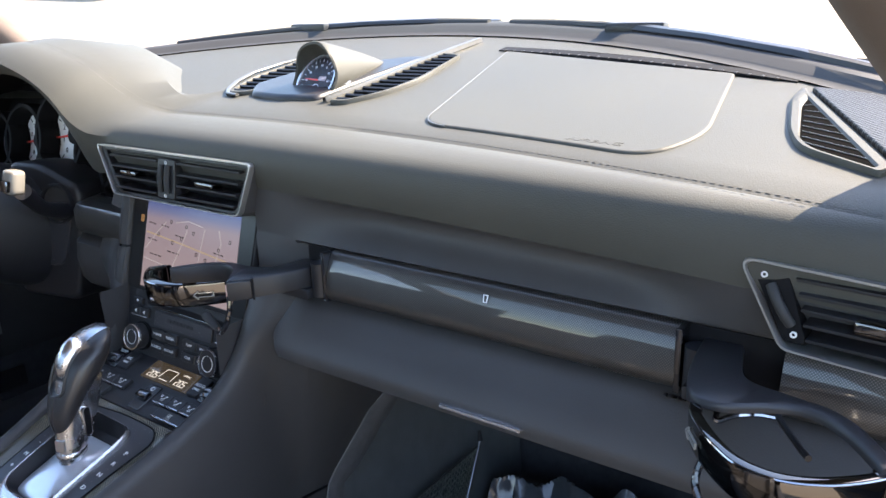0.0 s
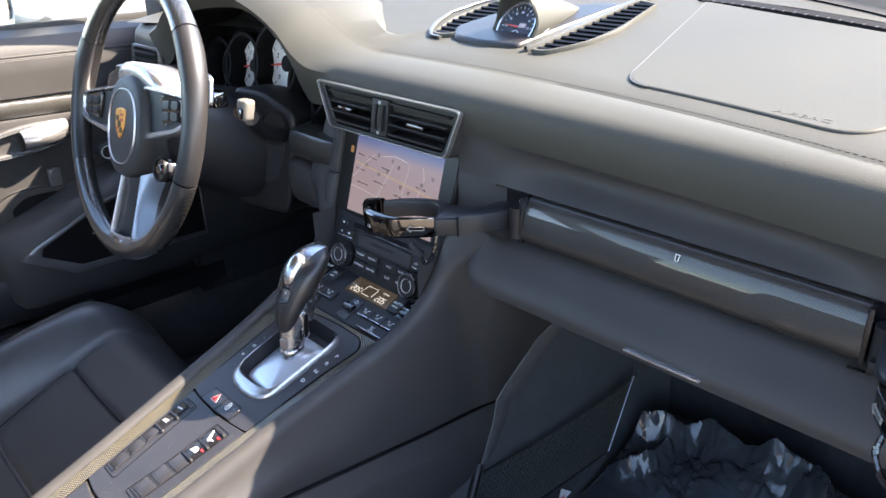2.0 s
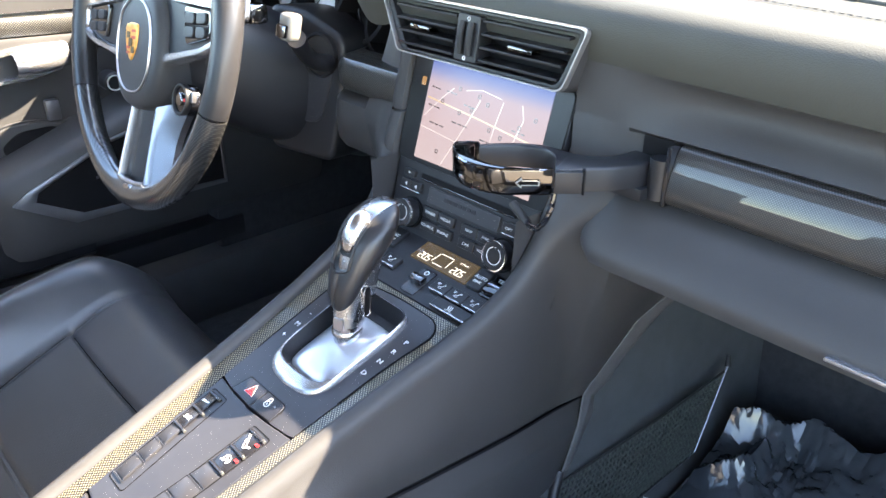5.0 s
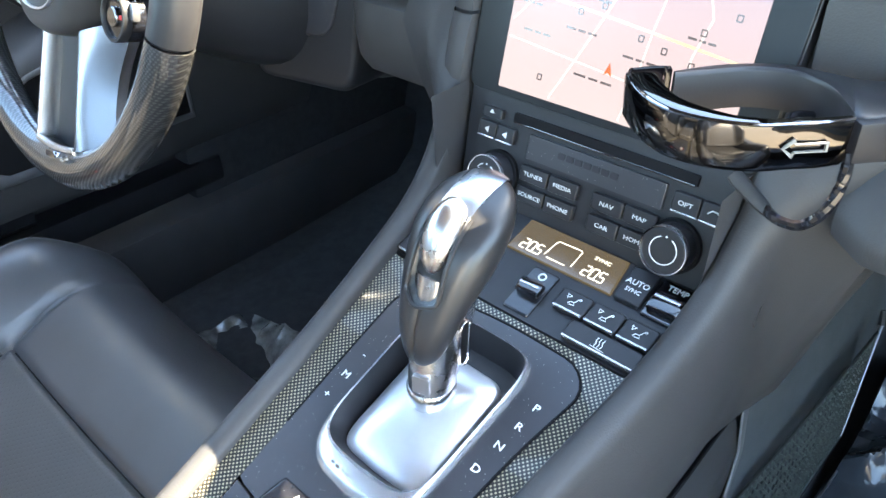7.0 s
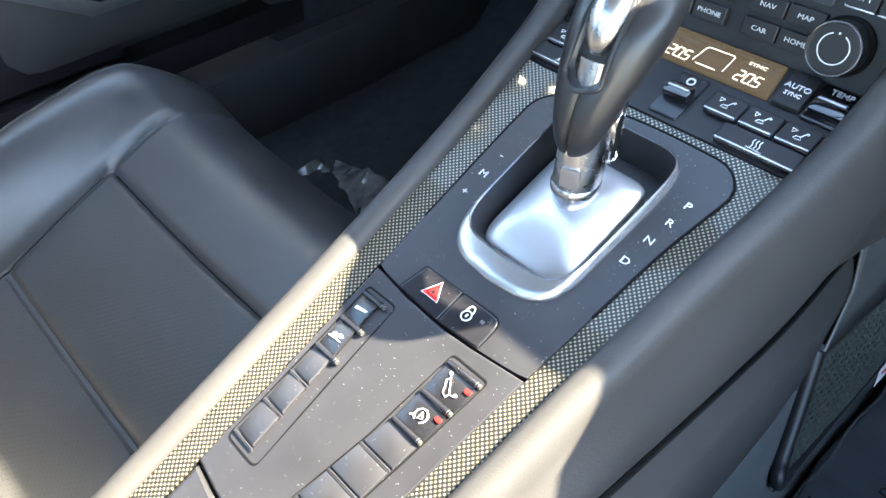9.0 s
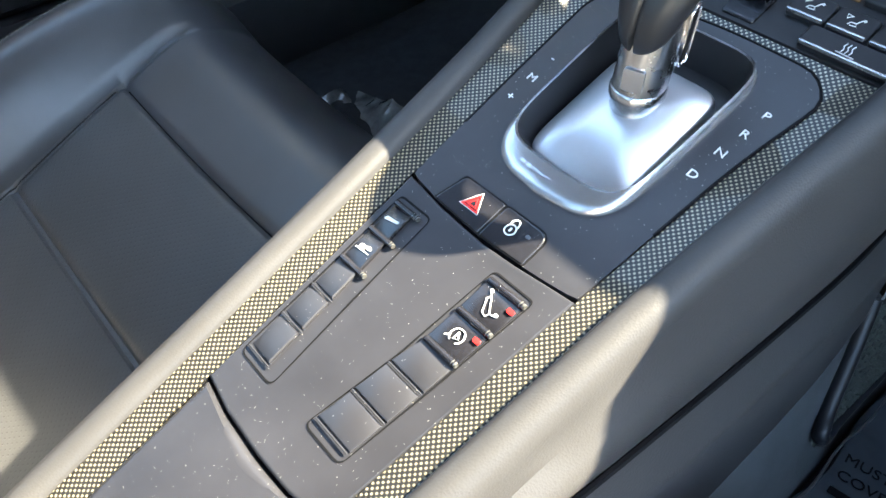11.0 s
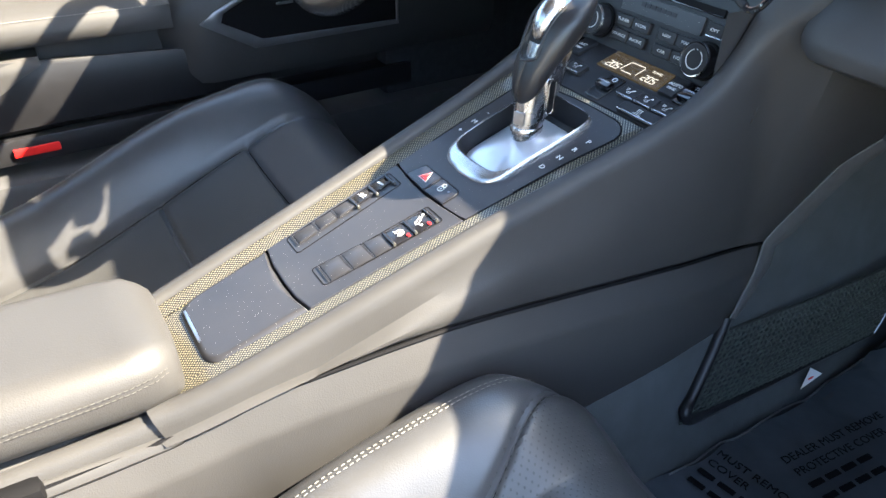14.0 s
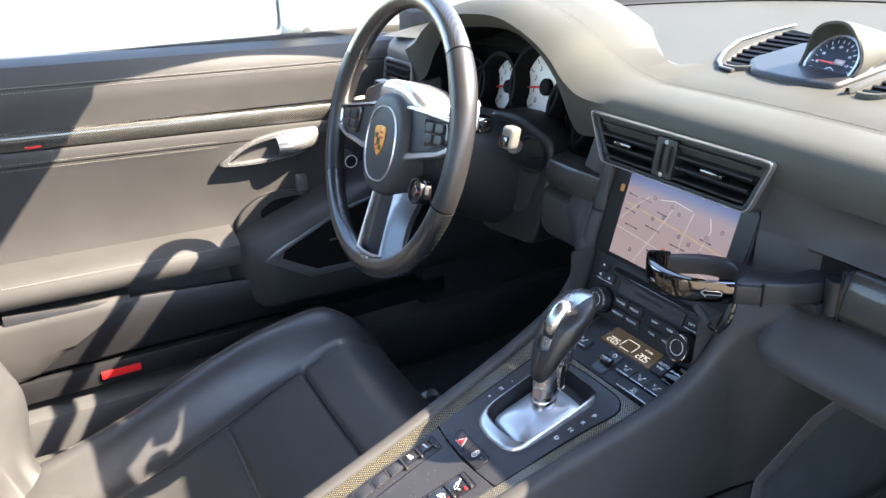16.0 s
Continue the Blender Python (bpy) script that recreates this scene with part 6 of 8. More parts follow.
def rkey(u0, z0, u1, z1, text="", bar=False, ts=0.0038):
    k_ = part("key", plate(round_rect(u0, zz(z0), u1, zz(z1), 0.0012), -0.002, 0.0024, RM, bevel=0.0008), PLASTIC, unit)
    if bar:
        part("bright_edge", box(u0 + 0.0006, zz(z0) - 0.0002, 0.001, u1 - 0.0006, zz(z0) + 0.0010, 0.0030, 0.0003, RM), SILVER, k_)
    if text:
        lettering("key_lettering", text, ts, RM @ Matrix.Translation(((u0 + u1) / 2, (zz(z0) + zz(z1)) / 2, 0.0026)), WHITE, k_, depth=0.0001, squeeze=1.22)


for text, u0, z0 in (("TUNER", -0.0410, 0.6770), ("MEDIA", -0.0188, 0.6770), ("SOURCE", -0.0410, 0.6640), ("PHONE", -0.0188, 0.6640), ("NAV", 0.0130, 0.6770), ("MAP", 0.0350, 0.6770), ("CAR", 0.0130, 0.6640), ("HOME", 0.0350, 0.6640)):
    rkey(u0, z0, u0 + 0.0212, z0 + 0.0098, text)
rkey(0.0610, 0.6930, 0.0775, 0.7040, "OPT", True)
rkey(0.0780, 0.6930, 0.0945, 0.7040, "", True)
part("return_symbol", tube([RM @ Vector((0.0825 + px, zz(0.6985) + py, 0.0028)) for px, py in ((0, 0), (0.002, 0.002), (0.005, 0.002), (0.0075, -0.0008))], 0.0004, 5), WHITE, unit)
rkey(-0.0800, 0.6950, -0.0655, 0.7050, "", True)
rkey(-0.0650, 0.6950, -0.0510, 0.7050, "", True)
for u in (-0.0728, -0.0580):
    part("skip_symbol", plate([(u - 0.0018, zz(0.7)), (u + 0.0014, zz(0.7) + 0.002), (u + 0.0014, zz(0.7) - 0.002)], 0.0022, 0.0028, RM), WHITE, unit)
rkey(-0.0790, 0.7075, -0.0630, 0.7140)
part("eject_symbol", plate([(-0.0730, zz(0.7105)), (-0.0690, zz(0.7105)), (-0.0710, zz(0.7128))], 0.0022, 0.0028, RM), WHITE, unit)
for u in (-0.0590, 0.0690):
    kn = part("knob", plate(disc(u, zz(0.6745), 0.0140, 32), 0, 0.0140, RM, bevel=0.0015), PLASTIC, unit, "round black knob with a bright rim")
    part("knob_rim", ring_plate(disc(u, zz(0.6745), 0.0143, 32), disc(u, zz(0.6745), 0.0131, 32), 0.0118, 0.0147, RM, 0.0006), CHROME, kn)
    part("knob_mark", tube([RM @ Vector((u + 0.0080 * math.cos(radians(a)), zz(0.6745) + 0.0080 * math.sin(radians(a)), 0.0141)) for a in range(112, 430, 12)], 0.00035, 5), WHITE, kn)
    part("knob_dot", plate(disc(u, zz(0.6745) + 0.0080, 0.0006, 8), 0.0138, 0.0143, RM), WHITE, kn)
    part("knob_base", plate(disc(u, zz(0.6745), 0.0160, 28), -0.001, 0.002, RM), DARK, kn)

# ---- centre air vents ----
VM = frame_of((0, 0.243, 0.845), (1, 0, 0), (0, 0.16, 1))
vents = thing("centre_air_vent", "pair of black slatted air vents in a satin silver frame", "air vent")
vo = round_poly([(-0.101, -0.022), (0.104, -0.022), (0.1205, 0.0315), (-0.1330, 0.0315)], [0.006, 0.008, 0.008, 0.006])
vi = round_poly([(-0.0989, -0.0200), (0.1022, -0.0200), (0.1182, 0.0292), (-0.1302, 0.0292)], [0.005, 0.007, 0.007, 0.005])
part("frame", ring_plate(vo, vi, -0.004, 0.002, VM, 0.0012), FRAME, vents, "thin satin silver frame")
part("collar", ring_plate(vo, vi, -0.024, -0.0042, VM), LEATHER, vents, "leather collar behind the frame")
part("well", plate(vi, -0.035, -0.020, VM), DARK, vents)
part("surround", ring_plate(vi, [(p[0] * 0.93 + 0.001, p[1] * 0.86 + 0.0005) for p in vi], -0.02, -0.0015, VM, 0.001), PLASTIC, vents)
for s, u0, u1 in ((-1, -0.112, -0.0265), (1, 0.0065, 0.104)):
    for k in range(4):
        v = -0.0120 + 0.0112 * k
        grow = (v + 0.02) / 0.05
        a0 = u0 + (0.012 * (1 - grow) if s < 0 else 0)
        a1 = u1 - (0.010 * (1 - grow) if s > 0 else 0)
        part("slat", box(a0, -0.0012, -0.010, a1, 0.0012, 0.006, 0.0005, VM @ Matrix.Translation((0, v, -0.006)) @ pose(0, 0, 0, 10)), PLASTIC, vents)
    c = (u0 + u1) / 2 + 0.003
    part("slider_tab", box(c - 0.0135, -0.0020, 0, c + 0.0135, 0.0022, 0.013, 0.0014, VM @ Matrix.Translation((0, 0.0045, -0.006))), BLACKCHROME, vents, "small chrome-edged slider")
cp = part("centre_post", plate(round_rect(-0.0240, -0.0165, 0.0040, 0.0245, 0.002), -0.018, 0.0, VM, bevel=0.001), PLASTIC, vents)
for u in (-0.0155, -0.0045):
    part("thumb_wheel", tube([VM @ Vector((u, v, 0.0028 - (v - 0.004) ** 2 * 9)) for v in [-0.010 + 0.028 * k / 8 for k in range(9)]], 0.0032, 10, up=(1, 0, 0)), RUBBER, cp)
for v in (0.0205, -0.0135):
    part("wheel_mark", ring_plate(disc(-0.010, v, 0.0020, 12), disc(-0.010, v, 0.0012, 12), 0, 0.0006, VM), WHITE, cp)

# ---- steering wheel ----
wheel = thing("steering_wheel", "black leather and carbon steering wheel with silver spokes", "steering wheel")
WM = frame_of((-0.391, 0.111, 0.810), (1, -0.013, 0), (0, math.sin(radians(16.2)), math.cos(radians(16.2)))) @ pose(0, 0, 0, 0, 0, 7)
WR = 0.1845
CARBON_W = weave_mat("carbon fibre wheel", 0.0016, (0.008, 0.008, 0.009), (0.045, 0.044, 0.041), (0, 2))


def rim_arc(a0, a1, r, n, m_, name, label="", fat=1.0):
    pts, rr = [], []
    for k in range(n + 1):
        a = radians(a0 + (a1 - a0) * k / n)
        pts.append(WM @ Vector((WR * math.cos(a), WR * math.sin(a), 0)))
        bulge = 0.0022 * (math.exp(-((math.degrees(a) % 360 - 25) / 16) ** 2) + math.exp(-((math.degrees(a) % 360 - 155) / 16) ** 2))
        rr.append((r + bulge) * fat)
    return part(name, tube(pts, rr, 20, up=tuple(WM.to_3x3() @ Vector((0, 0, 1)))), m_, wheel, label)


rim_arc(-23, 36, 0.0150, 28, GRIP_LEATHER, "leather_grip", "black leather grip")
rim_arc(144, 203, 0.0150, 28, GRIP_LEATHER, "leather_grip", "black leather grip")
rim_arc(36.6, 143.4, 0.0152, 34, CARBON_W, "carbon_rim", "lacquered carbon fibre rim")
rim_arc(203.6, 336.4, 0.0152, 44, CARBON_W, "carbon_rim", "lacquered carbon fibre rim")
for a in (-23, 36, 144, 203):
    rim_arc(a - 0.4, a + 0.9, 0.0141, 2, DARK, "rim_joint")


def wdisc(cx, cy, w, h, n=40, p=2.4):
    return [(cx + w * math.copysign(abs(math.cos(a)) ** (2 / p), math.cos(a)), cy + h * math.copysign(abs(math.sin(a)) ** (2 / p), math.sin(a))) for a in [2 * math.pi * k / n for k in range(n)]]


rows = []
for sc, h in ((0.94, -0.034), (0.98, -0.020), (1.0, -0.006), (0.985, 0.003), (0.94, 0.0085), (0.86, 0.0112), (0.72, 0.0122), (0.45, 0.0135), (0.2, 0.0140)):
    rows.append([WM @ Vector((p[0], p[1], h)) for p in wdisc(0, -0.013, 0.0600 * sc, 0.0715 * sc)])
part("airbag_hub", loft(rows, closed=True), LEATHER, wheel, "rounded leather hub")
part("hub_ring", ring_plate([(p[0], p[1]) for p in wdisc(0, -0.014, 0.0445, 0.0520)], [(p[0], p[1]) for p in wdisc(0, -0.014, 0.0427, 0.0502)], 0.0100, 0.0142, WM, 0.0006), SATINCHROME, wheel, "thin silver ring")
shield = round_poly([(-0.0135, 0.017), (0.0, 0.0195), (0.0135, 0.017), (0.0125, -0.004), (0.0, -0.0185), (-0.0125, -0.004)], [0.003, 0.006, 0.003, 0.01, 0.004, 0.01], 4)
sm = WM @ Matrix.Translation((0.0, -0.011, 0.0138)) @ Matrix.Diagonal((1.12, 1.16, 1, 1))
part("shield_emblem", plate(shield, -0.001, 0.0022, sm, bevel=0.001), GOLD, wheel, "plain gold shield emblem")
EMBLEM_RED, EMBLEM_DARK = mat("emblem red", (0.5, 0.06, 0.03), 0.3, vary=0.2), mat("emblem dark", (0.08, 0.05, 0.02), 0.3, vary=0.2)
for x0, y0, x1, y1, m_ in ((0.0015, 0.003, 0.0105, 0.006, EMBLEM_RED), (0.0015, 0.0095, 0.0105, 0.012, EMBLEM_RED), (-0.0100, -0.006, -0.0015, -0.0035, EMBLEM_RED), (-0.0090, -0.0105, -0.0015, -0.0085, EMBLEM_RED), (-0.0100, 0.004, -0.0020, 0.010, EMBLEM_DARK), (0.0015, -0.010, 0.0085, -0.004, EMBLEM_DARK)):
    part("emblem_field", plate(round_rect(x0, y0, x1, y1, 0.0008), 0.0018, 0.0026, sm), m_, wheel)
part("emblem_field", plate(round_rect(-0.004, -0.004, 0.004, 0.004, 0.002), 0.002, 0.0030, sm), EMBLEM_DARK, wheel)
for s in (-1, 1):
    sp_o = [(s * 0.045, 0.043), (s * 0.100, 0.038), (s * 0.174, 0.032), (s * 0.176, -0.004), (s * 0.140, -0.016), (s * 0.055, -0.030)]
    sp_i = [(s * 0.045, 0.0385), (s * 0.100, 0.0340), (s * 0.166, 0.0280), (s * 0.166, 0.0015), (s * 0.138, -0.0085), (s * 0.055, -0.0190)]
    part("spoke", plate(round_poly(sp_i, 0.004), -0.016, -0.001, WM, bevel=0.002), PLASTIC, wheel, "black side spoke")
    part("spoke_frame", ring_plate(round_poly(sp_o, 0.008), round_poly(sp_i, 0.005), -0.014, 0.0045, WM, 0.003), SILVER, wheel, "silver spoke frame")
    pad = part("switch_pad", plate(round_poly([(s * 0.096, 0.0325), (s * 0.158, 0.0270), (s * 0.158, 0.0020), (s * 0.104, -0.0080)], 0.007), -0.002, 0.0035, WM, bevel=0.002), GLOSS, wheel)
    for k in range(4):
        u0, v0 = s * 0.128 - 0.0235 + 0.0245 * (k % 2), -0.0005 + 0.0140 * (k // 2)
        part("switch", plate(round_rect(u0, v0, u0 + 0.0205, v0 + 0.0115, 0.004), 0.003, 0.0058, WM, bevel=0.0012), PLASTIC, pad)
    # lower spoke limb: its face falls away from the window between the limbs
    top_in, bot_in = Vector((s * 0.030, -0.078, -0.004)), Vector((s * 0.0335, -0.166, 0.0075))
    top_out, bot_out = Vector((s * 0.080, -0.066, -0.024)), Vector((s * 0.066, -0.158, -0.010))
    rows = []
    for t in [k / 8 for k in range(9)]:
        a_, b_ = top_in.lerp(bot_in, t), top_out.lerp(bot_out, t)
        b_ += Vector((-s * 0.012 * math.sin(math.pi * t), 0, 0))
        rows.append([WM @ p for p in (a_ + Vector((0, 0, -0.020)), a_ + Vector((0, 0, -0.001)), a_ + Vector((s * 0.0010, 0, 0.0006)), a_ + Vector((s * 0.0035, 0, 0.0004)), a_.lerp(b_, 0.4) + Vector((0, 0, 0.0010)), a_.lerp(b_, 0.8), b_, b_ + Vector((0, 0, -0.008)))])
    part("lower_spoke", loft(rows, closed=True), WHEEL_METAL, wheel, "satin silver lower spoke")
    part("shift_paddle", plate(round_poly([(s * 0.095, 0.075), (s * 0.160, 0.062), (s * 0.165, 0.020), (s * 0.105, 0.030)], 0.01), -0.034, -0.028, WM, bevel=0.002), WHEEL_METAL, wheel, "silver shift paddle")
part("spoke_web", loft([[WM @ Vector((x, y, h)) for x in (-0.036, -0.029, 0, 0.029, 0.036)] for y, h in ((-0.060, -0.016), (-0.10, -0.0155), (-0.15, -0.010), (-0.172, -0.006))]), PLASTIC, wheel, "dark floor between the lower limbs")
part("web_sill", tube([WM @ Vector((0.0335 * c_, -0.166 - 0.003 * (1 - c_ * c_), 0.0065)) for c_ in [-1 + k / 5 for k in range(11)]], 0.0030, 8), SILVER, wheel, "silver sill under the window")
part("spoke_badge", plate(round_rect(-0.010, -0.178, 0.010, -0.170, 0.003), 0.0, 0.0125, WM, bevel=0.002), DARKCHROME, wheel)
DX, DY = 0.0935, -0.0640
md = part("mode_dial", plate(disc(DX, DY, 0.0165, 28), -0.016, -0.002, WM, bevel=0.002), GLOSS, wheel, "round drive mode dial")
part("dial_rim", ring_plate(disc(DX, DY, 0.0170, 28), disc(DX, DY, 0.0140, 28), -0.006, 0.0005, WM, 0.0010), PLASTIC, md)
part("dial_button", plate(disc(DX, DY, 0.0070, 20), -0.002, 0.0008, WM, bevel=0.001), DARKCHROME, md)
part("dial_mark", plate(round_rect(DX + 0.0085, DY - 0.0015, DX + 0.0125, DY + 0.0015, 0.0006), -0.002, -0.0006, WM), RED, md, "red mark")
part("dial_tab", box(0.0, -0.006, -0.004, 0.006, 0.006, 0.002, 0.002, WM @ Matrix.Translation((DX + 0.0145, DY + 0.004, -0.006))), GREY, md, "grey knurled tab")

# steering column and stalks
column = thing("steering_column", "black plastic steering column shroud with stalks", "steering column")
back = WM.to_3x3() @ Vector((0, 0, -1))
C0 = Vector(WM.translation)
rows = []
for d, w, h, dz in ((0.015, 0.052, 0.050, 0.0), (0.03, 0.080, 0.066, -0.006), (0.05, 0.088, 0.074, -0.012), (0.10, 0.100, 0.082, -0.02), (0.17, 0.110, 0.086, -0.025), (0.26, 0.115, 0.09, -0.03)):
    c_ = C0 + back * d + Vector((0, 0, dz))
    rows.append([c_ + Vector((p[0], 0, p[1])) for p in wdisc(0, 0, w, h, 32, 3)])
part("shroud", loft(rows, closed=True), PLASTIC, column, "matt black shroud")
part("upper_cap", loft([[C0 + back * d + Vector((p[0], 0, p[1])) for p in wdisc(0, 0.045, w, h, 32, 2.5)] for d, w, h in ((0.012, 0.030, 0.010), (0.0125, 0.044, 0.020), (0.015, 0.056, 0.027), (0.020, 0.064, 0.031), (0.028, 0.068, 0.033), (0.075, 0.070, 0.034))], closed=True), SILVER, column, "silver-grey column cap")
st = part("stalk", tube(spline([(-0.247, 0.258, 0.781), (-0.236, 0.226, 0.793), (-0.206, 0.192, 0.824)], 4), [0.010, 0.010, 0.0095, 0.009, 0.009, 0.009, 0.009, 0.010, 0.010], 12), PLASTIC, column, "control stalk")
part("stalk_end", box(-0.0088, -0.010, -0.0140, 0.0088, 0.010, 0.0140, 0.006, Matrix.Translation((-0.199, 0.181, 0.838)) @ pose(0, 0, 0, -8, 8, 20), 3), mat("cream switch plastic", (0.125, 0.12, 0.11), 0.25, vary=0.05), st, "bright stalk end with a slider")
part("stalk_slider", box(-0.006, -0.016, -0.010, 0.006, -0.010, 0.003, 0.002, Matrix.Translation((-0.199, 0.181, 0.838)) @ pose(0, 0, 0, -8, 8, 20)), DARKCHROME, st)
CP = frame_of((-0.277, 0.2560, 0.751), (1, 0.22, 0), (0, 0.10, 1))
part("side_panel", plate(round_poly([(-0.075, -0.090), (0.030, -0.090), (0.044, -0.020), (0.046, 0.060), (-0.020, 0.085), (-0.075, 0.085)], 0.016, 5), -0.06, 0.0, CP, bevel=0.006), PLASTIC, column, "matt black side of the shroud")
keyhole = round_poly([(-0.030, -0.046), (0.012, -0.046), (0.030, 0.010), (0.036, 0.048), (-0.024, 0.052), (-0.026, 0.015)], [0.022, 0.020, 0.02, 0.026, 0.026, 0.02], 6)
part("keyhole_panel", plate(keyhole, -0.002, 0.0022, CP, bevel=0.0020), SATIN, column, "raised oval cover under the stalk")
part("stalk_boss", ring_plate(disc(0.012, 0.036, 0.0260, 32), disc(0.012, 0.036, 0.0225, 32), 0.0, 0.0060, CP, 0.0018), PLASTIC, column, "round boss of the stalk")
part("boss_disc", plate(disc(0.012, 0.036, 0.0222, 32), 0.0, 0.0042, CP, bevel=0.001), RUBBER, column)
for s in (-1, 1):
    lv = part("stalk", tube([C0 + back * 0.055 + Vector((s * 0.05, 0, 0.03)), C0 + back * 0.055 + Vector((s * 0.135, 0.005, 0.05))], [0.009, 0.010], 12), PLASTIC, column, "black lever")
    part("lever_cap", box(-0.012, -0.010, -0.010, 0.016, 0.010, 0.010, 0.004, Matrix.Translation(C0 + back * 0.055 + Vector((s * 0.14, 0.005, 0.052)))), DARKCHROME if s > 0 else PLASTIC, lv)

# ---- driver's door ----
door = thing("driver_door", "closed driver's door with black leather panel and carbon strip", "car door")


def tilt(y):
    return -0.035 * (y + 0.36)


def door_skin(profile, y0, y1, n=16, fall=1.0, bow=0.0):
    rows = []
    for k in range(n + 1):
        y = y0 + (y1 - y0) * k / n
        rows.append([(x + bow * (y + 0.2) ** 2, y, z + tilt(y) * fall) for x, z in profile])
    return loft(rows)


part("upper_pad", door_skin([(-0.90, 0.888), (-0.86, 0.899), (-0.82, 0.899), (-0.793, 0.890), (-0.782, 0.872), (-0.7795, 0.860), (-0.7805, 0.858), (-0.7795, 0.856), (-0.782, 0.83), (-0.784, 0.792)], -1.0, 0.40, fall=0.6), LEATHER, door, "stitched leather upper pad")
part("carbon_strip", door_skin([(-0.786, 0.794), (-0.777, 0.793), (-0.774, 0.788), (-0.775, 0.775), (-0.779, 0.766), (-0.786, 0.764)], -1.0, 0.40), CARBON_D, door, "lacquered carbon fibre strip")
part("middle_pad", door_skin([(-0.790, 0.764), (-0.778, 0.7635), (-0.776, 0.758), (-0.778, 0.742), (-0.7815, 0.7405), (-0.779, 0.739), (-0.786, 0.70), (-0.792, 0.64), (-0.792, 0.57), (-0.785, 0.555)], -1.0, 0.40), LEATHER, door, "smooth leather middle panel")
for z0 in (0.862, 0.854):
    tagged(part("stitching", stitch_row([(-0.7795 + 0.0006, -1.0 + 1.38 * k / 20, z0 + tilt(-1.0 + 1.38 * k / 20) * 0.6) for k in range(21)], 0.0050, 0.0036, 0.0005, (1, 0, 0)), THREAD, door), "pale grey thread", kind="stuff")
for z0 in (0.7455, 0.7360):
    tagged(part("stitching", stitch_row([(-0.7785 + 0.0012, -1.0 + 0.96 * k / 20, z0 + tilt(-1.0 + 0.96 * k / 20)) for k in range(21)], 0.0050, 0.0036, 0.0006, (1, 0, 0)), THREAD, door), "pale grey thread", kind="stuff")
part("marker_lamp", box(-0.7775, -0.332, 0.7690 + tilt(-0.32), -0.7735, -0.309, 0.7725 + tilt(-0.32), 0.0008), RED, door, "small red marker")
# armrest
rows = []
for k in range(17):
    y = -1.0 + 0.965 * k / 16
    e = 1 - ease((y + 0.075) / 0.045)
    z = 0.560 - 0.020 * (y + 0.4)
    rows.append([(-0.792, y, z + 0.022), (-0.772, y, z + 0.019), (-0.745, y, z + 0.014), (-0.728, y, z + 0.004), (-0.7215 - 0.01 * (1 - e), y, z - 0.012), (-0.7215 - 0.01 * (1 - e), y, z - 0.022), (-0.728, y, z - 0.032), (-0.790, y, z - 0.036)])
part("armrest", loft(rows), LEATHER, door, "padded leather armrest")
tagged(part("stitching", stitch_row([(-0.7265, -1.0 + 0.92 * k / 10, 0.5655 - 0.020 * (-0.6 + 0.92 * k / 10)) for k in range(11)], 0.005, 0.0036, 0.0005, (0.7, 0, 0.7)), THREAD, door), "pale grey thread", kind="stuff")
# lower pocket
part("lower_panel", door_skin([(-0.790, 0.53), (-0.772, 0.52), (-0.768, 0.46), (-0.772, 0.40), (-0.785, 0.385)], -1.0, 0.40, fall=0.4), LEATHER, door, "lower leather panel")
rows = []
for k in range(15):
    y = -0.42 + 0.53 * k / 14
    zt = 0.503 - 0.26 * (y + 0.235) * 0.32
    rows.append([(-0.765, y, zt - 0.012), (-0.742, y, zt - 0.002), (-0.731, y, zt), (-0.727, y, zt - 0.006), (-0.727, y, 0.44), (-0.732, y, 0.405), (-0.745, y, 0.394), (-0.775, y, 0.39)])
part("door_pocket", loft(rows), PLASTIC, door, "black door pocket")
rows = []
for k in range(25):
    y = -1.0 + 0.77 * k / 24
    low = 0.398 + 0.100 * max(0.0, min(1.0, (y + 0.400) / 0.165))
    fit_z = lambda z: max(z, low)
    rows.append([(-0.77, y, 0.52 - 0.01), (-0.734, y, 0.508), (-0.7255, y, fit_z(0.500)), (-0.7235, y, fit_z(0.490)), (-0.7235, y, fit_z(0.44)), (-0.728, y, fit_z(0.405)), (-0.731, y, low - 0.002), (-0.760, y, low - 0.004)])
part("pocket_flap", loft(rows), LEATHER, door, "leather-covered pocket flap")
part("lower_edge", box(-0.80, -1.0, 0.352, -0.728, 0.38, 0.392, 0.006), PLASTIC, door)
part("reflector", box(-0.7275, -0.300, 0.366, -0.7225, -0.235, 0.379, 0.002), RED, door, "red door reflector")

# front pod with the open storage bin
rows = []
for k in range(19):
    y = -0.055 + 0.60 * k / 18
    t = ease((y + 0.055) / 0.055)
    zt = 0.530 + 0.028 * ease((y + 0.055) / 0.04) + 0.36 * max(0.0, y + 0.02)
    xo = -0.775 + 0.075 * t ** 0.6
    rows.append([(-0.792, y, zt + 0.004), (xo - 0.030, y, zt), (xo - 0.012, y, zt - 0.006), (xo - 0.003, y, zt - 0.018), (xo, y, zt - 0.036), (xo - 0.002, y, 0.50), (xo - 0.006, y, 0.45), (xo - 0.02, y, 0.425), (-0.785, y, 0.41)])
part("front_pod", loft(rows), LEATHER, door, "moulded leather pod in front of the armrest")
PX = frame_of((-0.7005, 0, 0), (0, 1, 0), (0, 0, 1))
